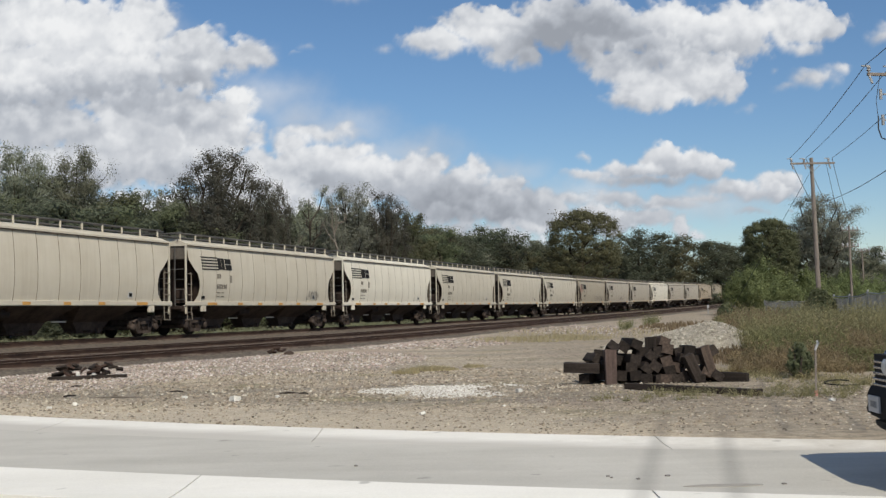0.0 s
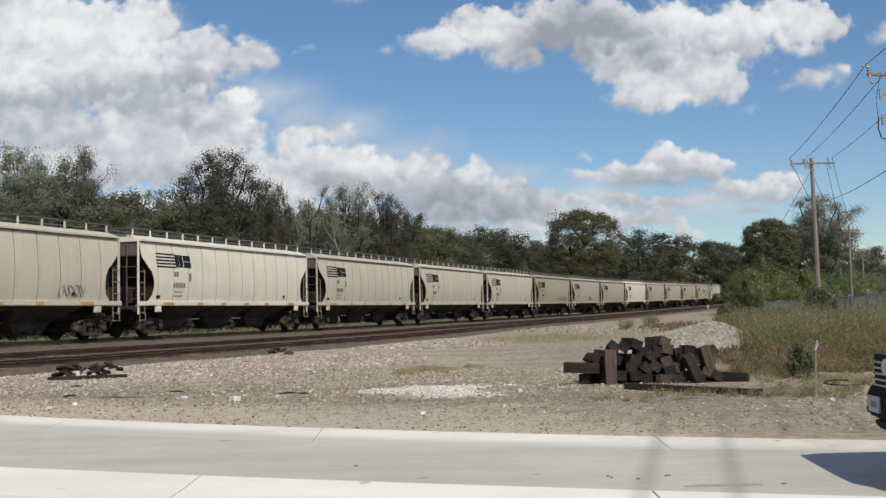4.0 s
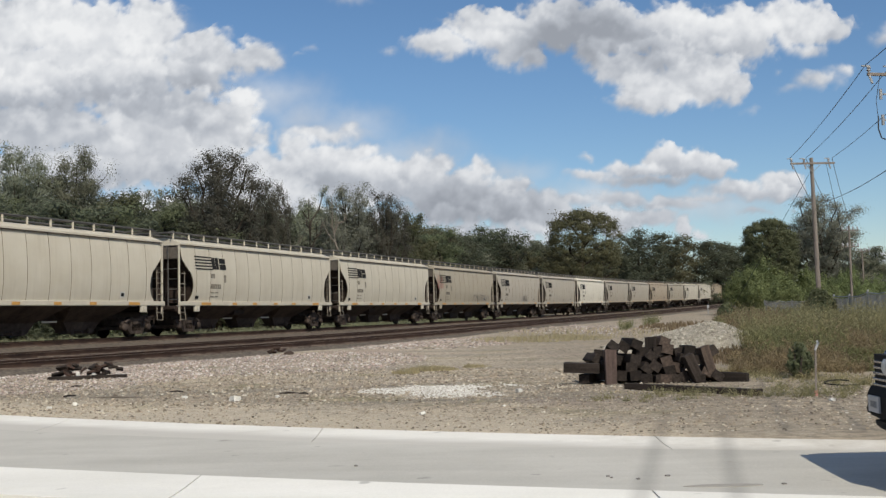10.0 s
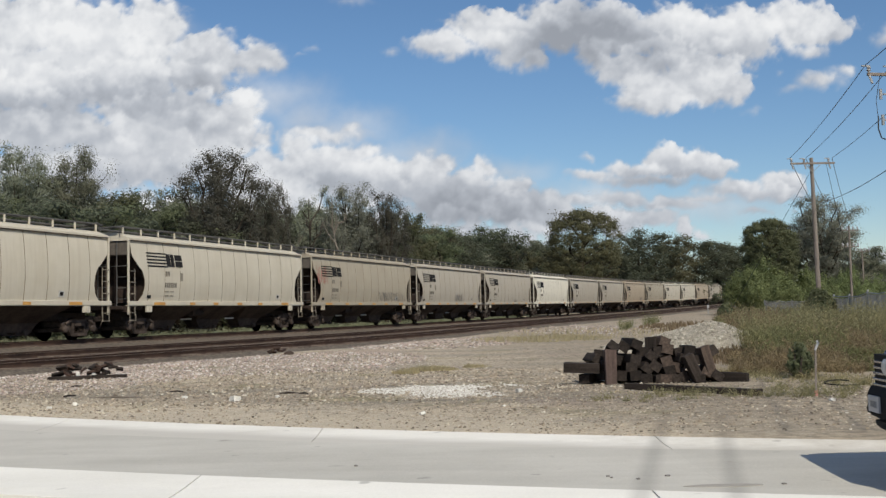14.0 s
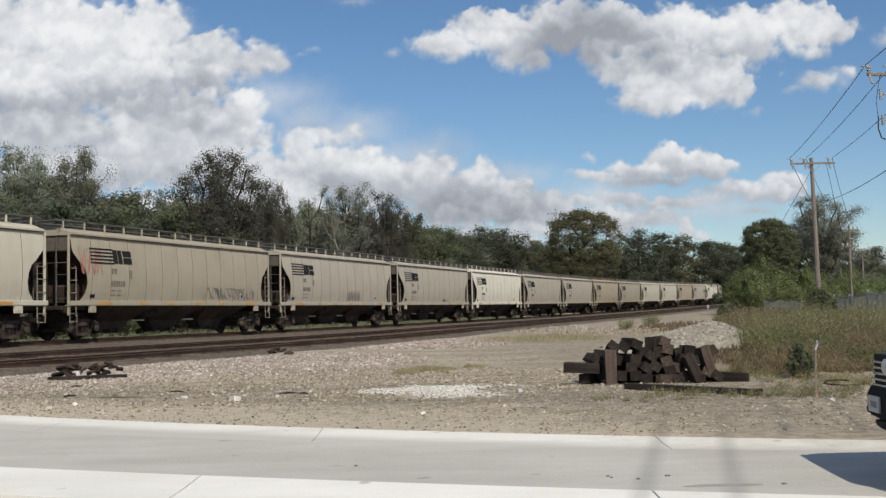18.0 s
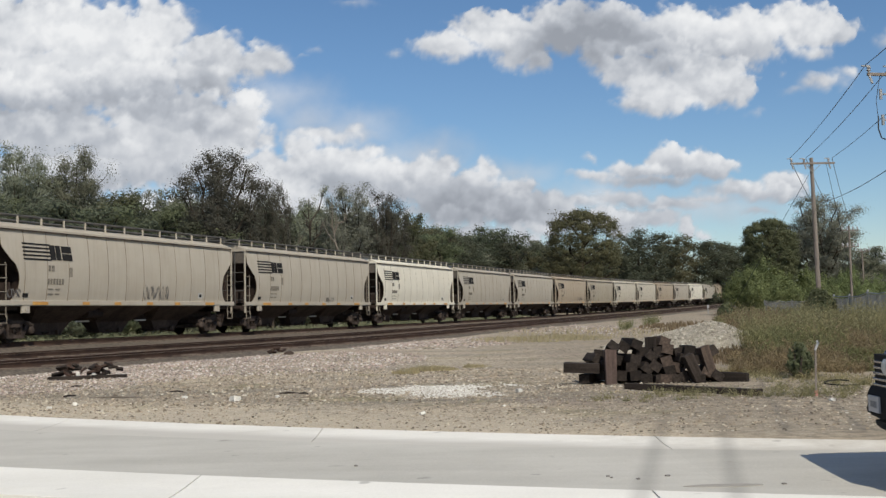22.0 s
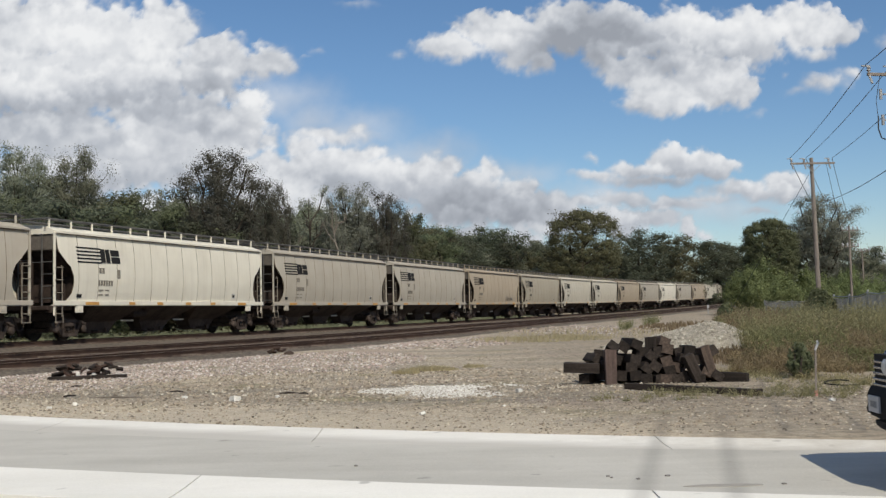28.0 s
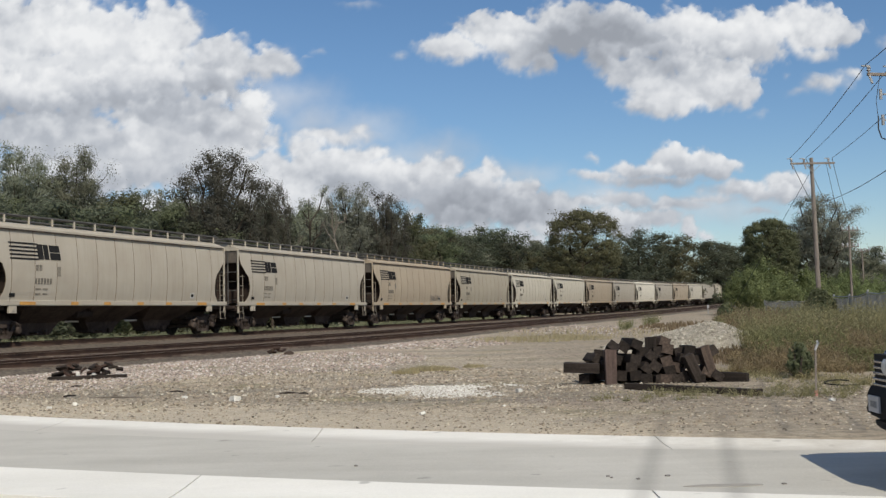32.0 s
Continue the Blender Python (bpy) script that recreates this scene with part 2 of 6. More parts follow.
    nt.links.new(mathn(nt, "ADD", sep.outputs[0], mathn(nt, "MULTIPLY_ADD", noise_tex(nt, v, 0.6, 4), 5.0, -2.5)), yard.inputs[0])
    soil = mathn(nt, "MULTIPLY_ADD", yard.outputs[0], -0.68, 0.68)
    c = mix(nt, soil, c, ramp(nt, mid, [(0.35, (0.17, 0.138, 0.098)), (0.65, (0.36, 0.30, 0.22))]))
    c = mix(nt, mathn(nt, "MULTIPLY", sandy.outputs[0], yard.outputs[0]), c, ramp(nt, grain, [(0.3, (0.48, 0.40, 0.29)), (0.7, (0.68, 0.60, 0.465))]))
    c = mix(nt, dark_streaks(nt, v), c, (0.12, 0.105, 0.085))
    nt.links.new(c, p.inputs["Base Color"])
    p.inputs["Roughness"].default_value = 0.95
    bump(nt, p, mathn(nt, "ADD", grain, mid), 0.7, 0.03)
    return m


def concrete(name, dark, light, band, gutter=False):
    m, nt, p = nodes_of(name)
    v = coords(nt, "World")
    oi = nt.nodes.new("ShaderNodeObjectInfo")
    big = noise_tex(nt, v, 0.5, 4, 0.65)
    along = noise_tex(nt, v, 1.0, 4, 0.6, (0.25, 1.6, 1))
    fine = noise_tex(nt, v, 45, 2, 0.7)
    f = mathn(nt, "ADD", mathn(nt, "MULTIPLY", big, 0.4), mathn(nt, "ADD", mathn(nt, "MULTIPLY", along, band), mathn(nt, "MULTIPLY", fine, 0.3)))
    c = ramp(nt, f, [(0.35, dark), (0.65, light)])
    hsv = nt.nodes.new("ShaderNodeHueSaturation")
    nt.links.new(c, hsv.inputs["Color"])
    nt.links.new(mathn(nt, "MULTIPLY_ADD", oi.outputs["Random"], 0.06, 0.97), hsv.inputs["Value"])
    spots = noise_tex(nt, v, 3.0, 2, 0.5)
    c = mix(nt, ramp(nt, spots, [(0.69, (0, 0, 0)), (0.75, (0.45, 0.45, 0.45))]), hsv.outputs[0], (0.14, 0.13, 0.12))
    if gutter:  # dust and tyre grime worn towards the road
        sp = nt.nodes.new("ShaderNodeSeparateXYZ")
        nt.links.new(v, sp.inputs[0])
        edge = mathn(nt, "MULTIPLY_ADD", sp.outputs[0], 0.431, -14.14)
        edge = mathn(nt, "SUBTRACT", edge, mathn(nt, "MULTIPLY", mathn(nt, "MULTIPLY", sp.outputs[0], sp.outputs[0]), 0.0129))
        edge = mathn(nt, "ADD", mathn(nt, "ADD", sp.outputs[1], edge), mathn(nt, "MULTIPLY", along, 0.5))
        k = nt.nodes.new("ShaderNodeMapRange")
        k.inputs[1].default_value, k.inputs[2].default_value, k.inputs[3].default_value, k.inputs[4].default_value = -0.75, -0.2, 0.8, 0.0
        nt.links.new(edge, k.inputs[0])
        c = mix(nt, k.outputs[0], c, (0.46, 0.435, 0.385))
        d = nt.nodes.new("ShaderNodeMapRange")
        d.inputs[1].default_value, d.inputs[2].default_value, d.inputs[3].default_value, d.inputs[4].default_value = 1.5, 6.5, 0.0, 0.8
        nt.links.new(mathn(nt, "ADD", sp.outputs[0], mathn(nt, "MULTIPLY_ADD", noise_tex(nt, v, 2.5, 4, 0.7), 6.0, -3.0)), d.inputs[0])
        c = mix(nt, d.outputs[0], c, (0.40, 0.36, 0.29))
    c = mix(nt, dark_streaks(nt, v), c, (0.12, 0.115, 0.105))
    nt.links.new(c, p.inputs["Base Color"])
    p.inputs["Roughness"].default_value = 0.85
    bump(nt, p, fine, 0.25, 0.004)
    return m


GROUND = ground_mat()
ROADMAT = concrete("road_concrete", (0.38, 0.362, 0.317), (0.54, 0.52, 0.465), 0.35)
KERBMAT = concrete("kerb_concrete", (0.66, 0.635, 0.57), (0.84, 0.815, 0.75), 0.3, True)
WALKMAT = concrete("walk_concrete", (0.70, 0.68, 0.615), (0.86, 0.84, 0.775), 0.25)
ASPHALT = plain("asphalt", (0.03, 0.03, 0.031), (0.075, 0.074, 0.072), 3.0, 0.9, 0, 0.01, space="World")
STAINMAT = plain("oily_stain", (0.15, 0.14, 0.13), (0.24, 0.225, 0.205), 8, 0.8, space="World")
BALLAST = plain("ballast_stone", (0.032, 0.026, 0.021), (0.205, 0.172, 0.135), 7.0, 0.9, 0, 0.03, space="World")
TANSTONE = plain("tan_gravel", (0.15, 0.132, 0.10), (0.44, 0.405, 0.33), 3.0, 0.9, 0, 0.02, space="World")


# ---- mesh building ----
class Geo:
    """Collects vertices and faces of one mesh."""

    def __init__(self):
        self.v, self.f = [], []

    def add(self, verts, faces):
        n = len(self.v)
        self.v.extend(tuple(p) for p in verts)
        self.f.extend(tuple(i + n for i in f) for f in faces)
        return self

    def box(self, c, s, m=None, soft=0.18):
        hx, hy, hz = s[0] / 2, s[1] / 2, s[2] / 2
        b = min(hx, hy, hz) * soft
        vs = []
        for sx in (-1, 1):
            for sy in (-1, 1):
                for sz in (-1, 1):
                    for k in range(3):
                        q = [sx * hx, sy * hy, sz * hz]
                        for a in range(3):
                            if a != k:
                                q[a] -= math.copysign(b, q[a])
                        vs.append(q)
        ix = lambda sx, sy, sz, k: ((sx * 4 + sy * 2 + sz) * 3 + k)
        fs = []
        for k in range(3):
            for side in (0, 1):
                a, b2 = [i for i in range(3) if i != k]
                quad = []
                for (u, w) in ((0, 0), (1, 0), (1, 1), (0, 1)):
                    q = [0, 0, 0]
                    q[k], q[a], q[b2] = side, u, w
                    quad.append(ix(*q, k))
                fs.append(quad if (side == 1) == (k != 1) else quad[::-1])
        for k in range(3):
            a, b2 = [i for i in range(3) if i != k]
            for u in (0, 1):
                for w in (0, 1):
                    q0, q1 = [0, 0, 0], [0, 0, 0]
                    q0[a] = q1[a] = u
                    q0[b2] = q1[b2] = w
                    q1[k] = 1
                    fs.append((ix(*q0, a), ix(*q1, a), ix(*q1, b2), ix(*q0, b2)))
        for i in range(8):
            fs.append((i * 3, i * 3 + 1, i * 3 + 2))
        pts = [Vector(p) + Vector(c) for p in vs] if m is None else [m @ (Vector(p) + Vector(c)) for p in vs]
        return self.add(pts, fs)

    def tube(self, pts, radii, sides=6, caps=True):
        pts = [Vector(p) for p in pts]
        if isinstance(radii, (int, float)):
            radii = [radii] * len(pts)
        rings = []
        for i, p in enumerate(pts):
            d = (pts[min(i + 1, len(pts) - 1)] - pts[max(i - 1, 0)]).normalized()
            up = Vector((0, 0, 1)) if abs(d.z) < 0.9 else Vector((1, 0, 0))
            a = d.cross(up).normalized()
            b = a.cross(d)
            rings.append([p + (a * math.cos(2 * math.pi * k / sides) + b * math.sin(2 * math.pi * k / sides)) * radii[i] for k in range(sides)])
        vs = [q for r in rings for q in r]
        fs = []
        for i in range(len(pts) - 1):
            for k in range(sides):
                k2 = (k + 1) % sides
                fs.append((i * sides + k, i * sides + k2, (i + 1) * sides + k2, (i + 1) * sides + k))
        if caps:
            fs.append(tuple(range(sides))[::-1])
            fs.append(tuple((len(pts) - 1) * sides + k for k in range(sides)))
        return self.add(vs, fs)

    def lathe(self, profile, axis_m, sides=20):
        """profile: (radius, along) pairs turned about the local z of axis_m."""
        vs, fs = [], []
        for r, h in profile:
            for k in range(sides):
                a = 2 * math.pi * k / sides
                vs.append(axis_m @ Vector((r * math.cos(a), r * math.sin(a), h)))
        for i in range(len(profile) - 1):
            for k in range(sides):
                k2 = (k + 1) % sides
                fs.append((i * sides + k, i * sides + k2, (i + 1) * sides + k2, (i + 1) * sides + k))
        fs.append(tuple(range(sides))[::-1])
        fs.append(tuple((len(profile) - 1) * sides + k for k in range(sides)))
        return self.add(vs, fs)

    def grid(self, rows):
        """A sheet from rows of points."""
        n = len(rows[0])
        return self.add([p for r in rows for p in r],
                        [(i * n + j, i * n + j + 1, (i + 1) * n + j + 1, (i + 1) * n + j) for i in range(len(rows) - 1) for j in range(n - 1)])

    def prism(self, outline, a, b, axis=1):
        """A flat outline (two coordinates) pushed from a to b along the axis."""
        n = len(outline)

        def put(p, h):
            q = list(p)
            q.insert(axis, h)
            return q
        vs = [put(p, a) for p in outline] + [put(p, b) for p in outline]
        fs = [(i, (i + 1) % n, n + (i + 1) % n, n + i) for i in range(n)] + [tuple(range(n))[::-1], tuple(range(n, 2 * n))]
        return self.add(vs, fs)

    def mesh(self, name, mat, smooth=False):
        me = bpy.data.meshes.new(name)
        me.from_pydata(self.v, [], self.f)
        me.materials.append(mat)
        if smooth:
            me.polygons.foreach_set("use_smooth", [True] * len(me.polygons))
        me.update()
        return me


def part(name, g, mat, parent=None, label="", smooth=False, m=None):
    ob = new(name, g.mesh(name, mat, smooth) if isinstance(g, Geo) else g)
    ob.parent = parent
    if m is not None:
        ob.matrix_local = m
    return tagged(ob, label)


def thing(name, label, category, group="", m=None, kind=""):
    ob = new(name)
    ob.empty_display_size = 0.2
    if m is not None:
        ob.matrix_world = m
    return tagged(ob, label, category, group, kind)


def smoothstep(a, b, x):
    t = np.clip((x - a) / (b - a), 0, 1)
    return t * t * (3 - 2 * t)


# ---- the line of the track ----
STEP = 0.5
TRACK_S = np.arange(-330, 480, STEP)
_c = np.clip(TRACK_S, -60, 195)
_head = 0.323659 - 2.4e-5 * _c + 1.298739e-5 * _c ** 2 / 2 - 7.22e-8 * _c ** 3 / 3
TRACK_X = np.concatenate([[0], np.cumsum(np.sin(_head[:-1]) * STEP)])
TRACK_Y = np.concatenate([[0], np.cumsum(np.cos(_head[:-1]) * STEP)])
_i0 = int(330 / STEP)
TRACK_X += -2.137 - TRACK_X[_i0]
TRACK_Y += 87.133 - TRACK_Y[_i0]
_z = np.clip(TRACK_S, -60, 205)
TRACK_Z = EYE + 0.298 - 1.42 + (-0.00185 + 0.0000329 * _z) * _z


def track(s):
    """Centre of the rail tops at s metres along the main line, and the heading."""
    return (float(np.interp(s, TRACK_S, TRACK_X)), float(np.interp(s, TRACK_S, TRACK_Y)),
            float(np.interp(s, TRACK_S, TRACK_Z)), float(np.interp(s, TRACK_S, _head)))


def side_offset(s):
    return 7.45 + 2.2 * smoothstep(-48, 8, s) - 0.8 * smoothstep(30, 120, s)


def side_drop(s):
    return -0.1 - 0.27 * (1 - smoothstep(-34, 6, s))


def beside(s, off, dz=0.0):
    """The point off metres to the road side of the main line."""
    x, y, z, h = track(s)
    return Vector((x + off * math.cos(h), y - off * math.sin(h), z + dz))


def ground_height(x, y):
    x, y = np.asarray(x, float), np.asarray(y, float)
    h = 0.345
    # distance from the main line, by the chord and then along the path
    s = (x + 2.137) * math.sin(h) + (y - 87.133) * math.cos(h)
    for _ in range(3):
        px_, py_, hh = np.interp(s, TRACK_S, TRACK_X), np.interp(s, TRACK_S, TRACK_Y), np.interp(s, TRACK_S, _head)
        s = s + (x - px_) * np.sin(hh) + (y - py_) * np.cos(hh)
    px_, py_, hh = np.interp(s, TRACK_S, TRACK_X), np.interp(s, TRACK_S, TRACK_Y), np.interp(s, TRACK_S, _head)
    d = (x - px_) * np.cos(hh) - (y - py_) * np.sin(hh)
    zt = np.interp(s, TRACK_S, TRACK_Z) - 0.40
    near = 1 - smoothstep(10.2, 13.6, d)
    zt = zt - 0.30 * (1 - smoothstep(-34, 6, s)) * smoothstep(2.9, 5.0, d)
    z = np.where(d > 0, zt * near, zt - 0.35 * smoothstep(3.5, 8.0, -d))
    return z, d, s


# ---- ground ----
def axis_values(fine, steps):
    """Fine values in the middle, then ever wider steps out to the horizon on both sides."""
    lo, hi, d = fine
    mid = np.arange(lo, hi, d)
    out, w = [], d
    while sum(out) < steps:
        w *= 1.28
        out.append(w)
    far = np.cumsum(out)
    return np.concatenate([lo - far[::-1], mid, mid[-1] + far])


def fractal(x, y, scale, seed=0, octaves=4):
    """Value noise on a lattice, summed over octaves, about -1 to 1."""
    rng = np.random.RandomState(seed)
    total, amp, norm = np.zeros_like(x, float), 1.0, 0.0
    for o in range(octaves):
        tab = rng.rand(256, 256)
        u, v = x / scale + 37.3 * o, y / scale + 11.7 * o
        iu, iv = np.floor(u).astype(int), np.floor(v).astype(int)
        fu, fv = u - iu, v - iv
        fu, fv = fu ** 3 * (fu * (6 * fu - 15) + 10), fv ** 3 * (fv * (6 * fv - 15) + 10)
        g = lambda a, b: tab[a % 256, b % 256]
        n = (g(iu, iv) * (1 - fu) + g(iu + 1, iv) * fu) * (1 - fv) + (g(iu, iv + 1) * (1 - fu) + g(iu + 1, iv + 1) * fu) * fv
        total += amp * (n * 2 - 1)
        norm += amp
        amp *= 0.55
        scale *= 0.5
    return total / norm


def far_edge(x):
    x = np.clip(x, -14, 12)
    return 14.14 - 0.431 * x + 0.0129 * x * x


def gutter_edge(x):
    x = np.clip(x, -14, 10)
    return 12.95 - 0.350 * x + 0.0161 * x * x


def near_edge(x):
    x = np.clip(x, -14, 12)
    return 9.936 - 0.341 * x + 0.0076 * x * x


def earth(x, y):
    """Height of the ground, with ruts and small heaps."""
    z, d, s = ground_height(x, y)
    k = smoothstep(0.3, 3.0, y - far_edge(x))
    calm = 1 - smoothstep(60, 140, y)
    z = z + k * calm * (0.05 * fractal(x, y, 5.0, 3) + 0.022 * fractal(x, y, 0.8, 4, 3))
    road = (y < far_edge(x) + 0.05)
    z = np.where(road, -0.12, z + 0.02 * k)
    return z


def build_ground():
    xs, ys = axis_values((-22, 20, 0.28), 4200), axis_values((12, 48, 0.24), 4200)
    gx, gy = np.meshgrid(xs, ys)
    gz = earth(gx, gy)
    n = len(xs)
    verts = np.stack([gx, gy, gz], -1).reshape(-1, 3)
    i, j = np.meshgrid(np.arange(len(ys) - 1), np.arange(n - 1), indexing="ij")
    a = (i * n + j).ravel()
    me = bpy.data.meshes.new("ground")
    me.from_pydata(verts.tolist(), [], np.stack([a, a + 1, a + n + 1, a + n], -1).tolist())
    me.materials.append(GROUND)
    me.polygons.foreach_set("use_smooth", [True] * len(me.polygons))
    tagged(new("ground", me), "bare gravelly dirt lot with grey and tan patches", "ground", kind="structure")


build_ground()


def slab(name, inner, outer, x0, x1, z0, z1, mat, parent, gap=0.016):
    """A cast slab between two curves from x0 to x1 with a small gap at its ends."""
    g = Geo()
    n = 8
    xs = [x0 + gap / 2 + (x1 - x0 - gap) * i / n for i in range(n + 1)]
    lo = [Vector((x + 0.0, float(inner(x)), z0)) for x in xs]
    hi = [Vector((x, float(outer(x)), z1)) for x in xs]
    rows = [[p - Vector((0, 0, 0.2)) for p in lo], [p - Vector((0, 0, 0.003)) for p in lo], [p + Vector((0, 0.02, 0)) for p in lo],
            [a.lerp(b, 0.5) + Vector((0, 0, -0.012)) for a, b in zip(lo, hi)], [p - Vector((0, 0.04, 0)) for p in hi],
            [p - Vector((0, 0, 0.004)) for p in hi], [p - Vector((0, 0, 0.2)) for p in hi]]
    g.grid(rows)
    for k in (0, n):
        g.add([r[k] for r in rows], [tuple(range(len(rows)))])
    return part(name, g, mat, parent)


def build_road():
    road = thing("road", "pale grey concrete road with shallow joints", "road", kind="structure")
    kerb = thing("kerb", "light concrete kerb and gutter beside the road", "kerb", kind="structure")
    walkway = thing("pavement", "near-white concrete strip along the road", "pavement", kind="structure")
    inner = lambda x: near_edge(x) + 0.05
    for i in range(-8, 9):
        x = -2.0 + i * 4.15
        slab("slab", inner, lambda x: gutter_edge(x) - 0.012, x + 0.3, x + 4.45, 0.0, 0.0, ROADMAT, road, 0.001)
        slab("kerb_stone", gutter_edge, far_edge, x + 0.33, x + 4.48, -0.003, 0.025, KERBMAT, kerb, 0.012)
        slab("slab", lambda x: near_edge(x) - 1.47, lambda x: near_edge(x) + 0.036, x - 0.42, x + 3.73, 0.015, 0.02, WALKMAT, walkway)
    base = Geo()
    base.box((0, -3.0, -0.149), (90, 24.0, 0.26))
    tagged(part("parking_lot", base, ASPHALT), "dark asphalt lot beside the pavement", "asphalt", kind="structure")


build_road()


# ---- tracks ----
def rail_line(name, offs, s0, s1, step, parent, rise=lambda s: 0.0):
    prof = [(-0.07, -0.17), (-0.07, -0.155), (-0.012, -0.13), (-0.012, -0.045), (-0.036, -0.03), (-0.036, -0.004), (-0.03, 0), (0.03, 0),
            (0.036, -0.004), (0.036, -0.03), (0.012, -0.045), (0.012, -0.13), (0.07, -0.155), (0.07, -0.17)]
    g = Geo()
    ss = np.arange(s0, s1, step)
    rows = [[beside(s, float(offs(s)) + o, float(rise(s)) + h) for o, h in prof] for s in ss]
    g.grid(rows)
    g.add([rows[0][i] for i in range(len(prof))], [tuple(range(len(prof)))])
    ob = part(name, g, RAIL, parent)
    ob.data.materials.append(RAILTOP)
    n = len(prof) - 1
    for i, p in enumerate(ob.data.polygons):
        if i % n == 6 and i < n * (len(ss) - 1):
            p.material_index = 1
    return ob


def bed(name, off, half, s0, s1, top, label, parent, rise=lambda s: 0.0):
    g = Geo()
    rng = random.Random(5)
    cross = [-half - 1.1, -half - 0.5, -half, -half * 0.6, -half * 0.2, half * 0.2, half * 0.6, half, half + 0.5, half + 1.1]
    rows = []
    for s in np.arange(s0, s1, 1.0 if s1 < 160 else 2.0):
        r = []
        for c in cross:
            drop = 0 if abs(c) <= half else (0.14 if abs(c) < half + 0.8 else 0.42)
            r.append(beside(s, float(off(s)) + c, float(rise(s)) + top - drop + rng.uniform(-0.025, 0.025)))
        rows.append(r)
    g.grid(rows)
    return part(name, g, BALLAST, parent, label, smooth=True)


def build_tracks():
    main = thing("main_track", "rusty railway track on dark ballast under the train", "railway track", "tracks", kind="structure")
    side = thing("side_track", "rusty empty railway track on dirty ballast", "railway track", "tracks", kind="structure")
    zero = lambda s: 0.0
    bed("ballast", zero, 1.75, -330, 475, -0.2, "", main)
    bed("ballast", side_offset, 1.5, -330, 475, -0.20, "", side, side_drop)
    mid, rng = Geo(), random.Random(6)
    rows = []
    for s in np.arange(-330, 300, 1.5):
        o, low = float(side_offset(s)) - 1.3, float(side_drop(s)) - 0.23
        rows.append([beside(s, 2.0 + (o - 2.0) * k / 5, -0.30 + (low + 0.30) * k / 5 + rng.uniform(-0.03, 0.03)) for k in range(6)])
    part("ballast", mid.grid(rows), BALLAST, side, smooth=True)
    middle = thing("middle_track", "rusty disused railway track between two others", "railway track", "tracks", kind="structure")
    for o in (-0.755, 0.755):
        rail_line("rail", lambda s, o=o: side_offset(s) / 2 + 0.15 + o, -330, 300, 3.0, middle, lambda s: side_drop(s) / 2 - 0.09)
        rail_line("rail", lambda s, o=o: o, -330, 470, 4.0, main)
        rail_line("rail", lambda s, o=o: side_offset(s) + o, -330, 470, 3.0, side, side_drop)
    tie = Geo()
    tie.box((0, 0, 0), (0.23, 2.6, 0.16))
    tie_me = tie.mesh("tie", TIE)
    rng = random.Random(9)
    far = Geo()
    for s in np.arange(-70, 300, 0.56):
        for off, dz, who in ((0.0, -0.235, main), (float(side_offset(s)), float(side_drop(s)) - 0.235, side)):
            h = track(s)[3]
            m = Matrix.Translation(beside(s + rng.uniform(-0.05, 0.05), off, dz + rng.uniform(-0.02, 0.02))) @ pose(0, 0, 0, 0, 0, 90 - math.degrees(h) + rng.uniform(-2, 2))
            if who is side and -62 < s < 40:
                part("tie", tie_me, TIE, who, m=m)
            elif s < 160:
                far.box((0, 0, 0), (0.23, 2.6, 0.16), m)
    tagged(part("tie", far, TIE, main), kind="stuff")
    between = Geo()
    for s in np.arange(-66, 120, 0.56):
        m = Matrix.Translation(beside(s + rng.uniform(-0.06, 0.06), float(side_offset(s)) / 2 + 0.15, float(side_drop(s)) / 2 - 0.315 + rng.uniform(-0.02, 0.02)))
        between.box((0, 0, 0), (0.23, 2.6, 0.16), m @ pose(0, 0, 0, 0, 0, 90 - math.degrees(track(s)[3]) + rng.uniform(-2, 2)))
    tagged(part("tie", between, TIE, middle), kind="stuff")


build_tracks()

# ---- hopper cars ----
CAR = 18.3
SIDE_Z = (1.60, 1.95, 2.4, 2.9, 3.4, 3.85, 4.16)
SIDE_Y = (1.50, 1.56, 1.60, 1.595, 1.56, 1.51, 1.45)


def side_end(z):
    """Half-length of the side sheet at height z: full at the roof, swept in round the open end below."""
    inset = float(np.interp(z, (1.60, 1.69, 1.9, 2.25, 2.6, 2.88, 2.95, 3.2, 3.44, 3.6, 4.16), (0.58, 0.70, 0.90, 1.0, 0.94, 0.78, 0.65, 0.36, 0.10, 0.04, 0.02)))
    return 8.36 - inset


def side_point(x, z, sign, out=0.0):
    return (x, sign * (float(np.interp(z, SIDE_Z, SIDE_Y)) + out), z)


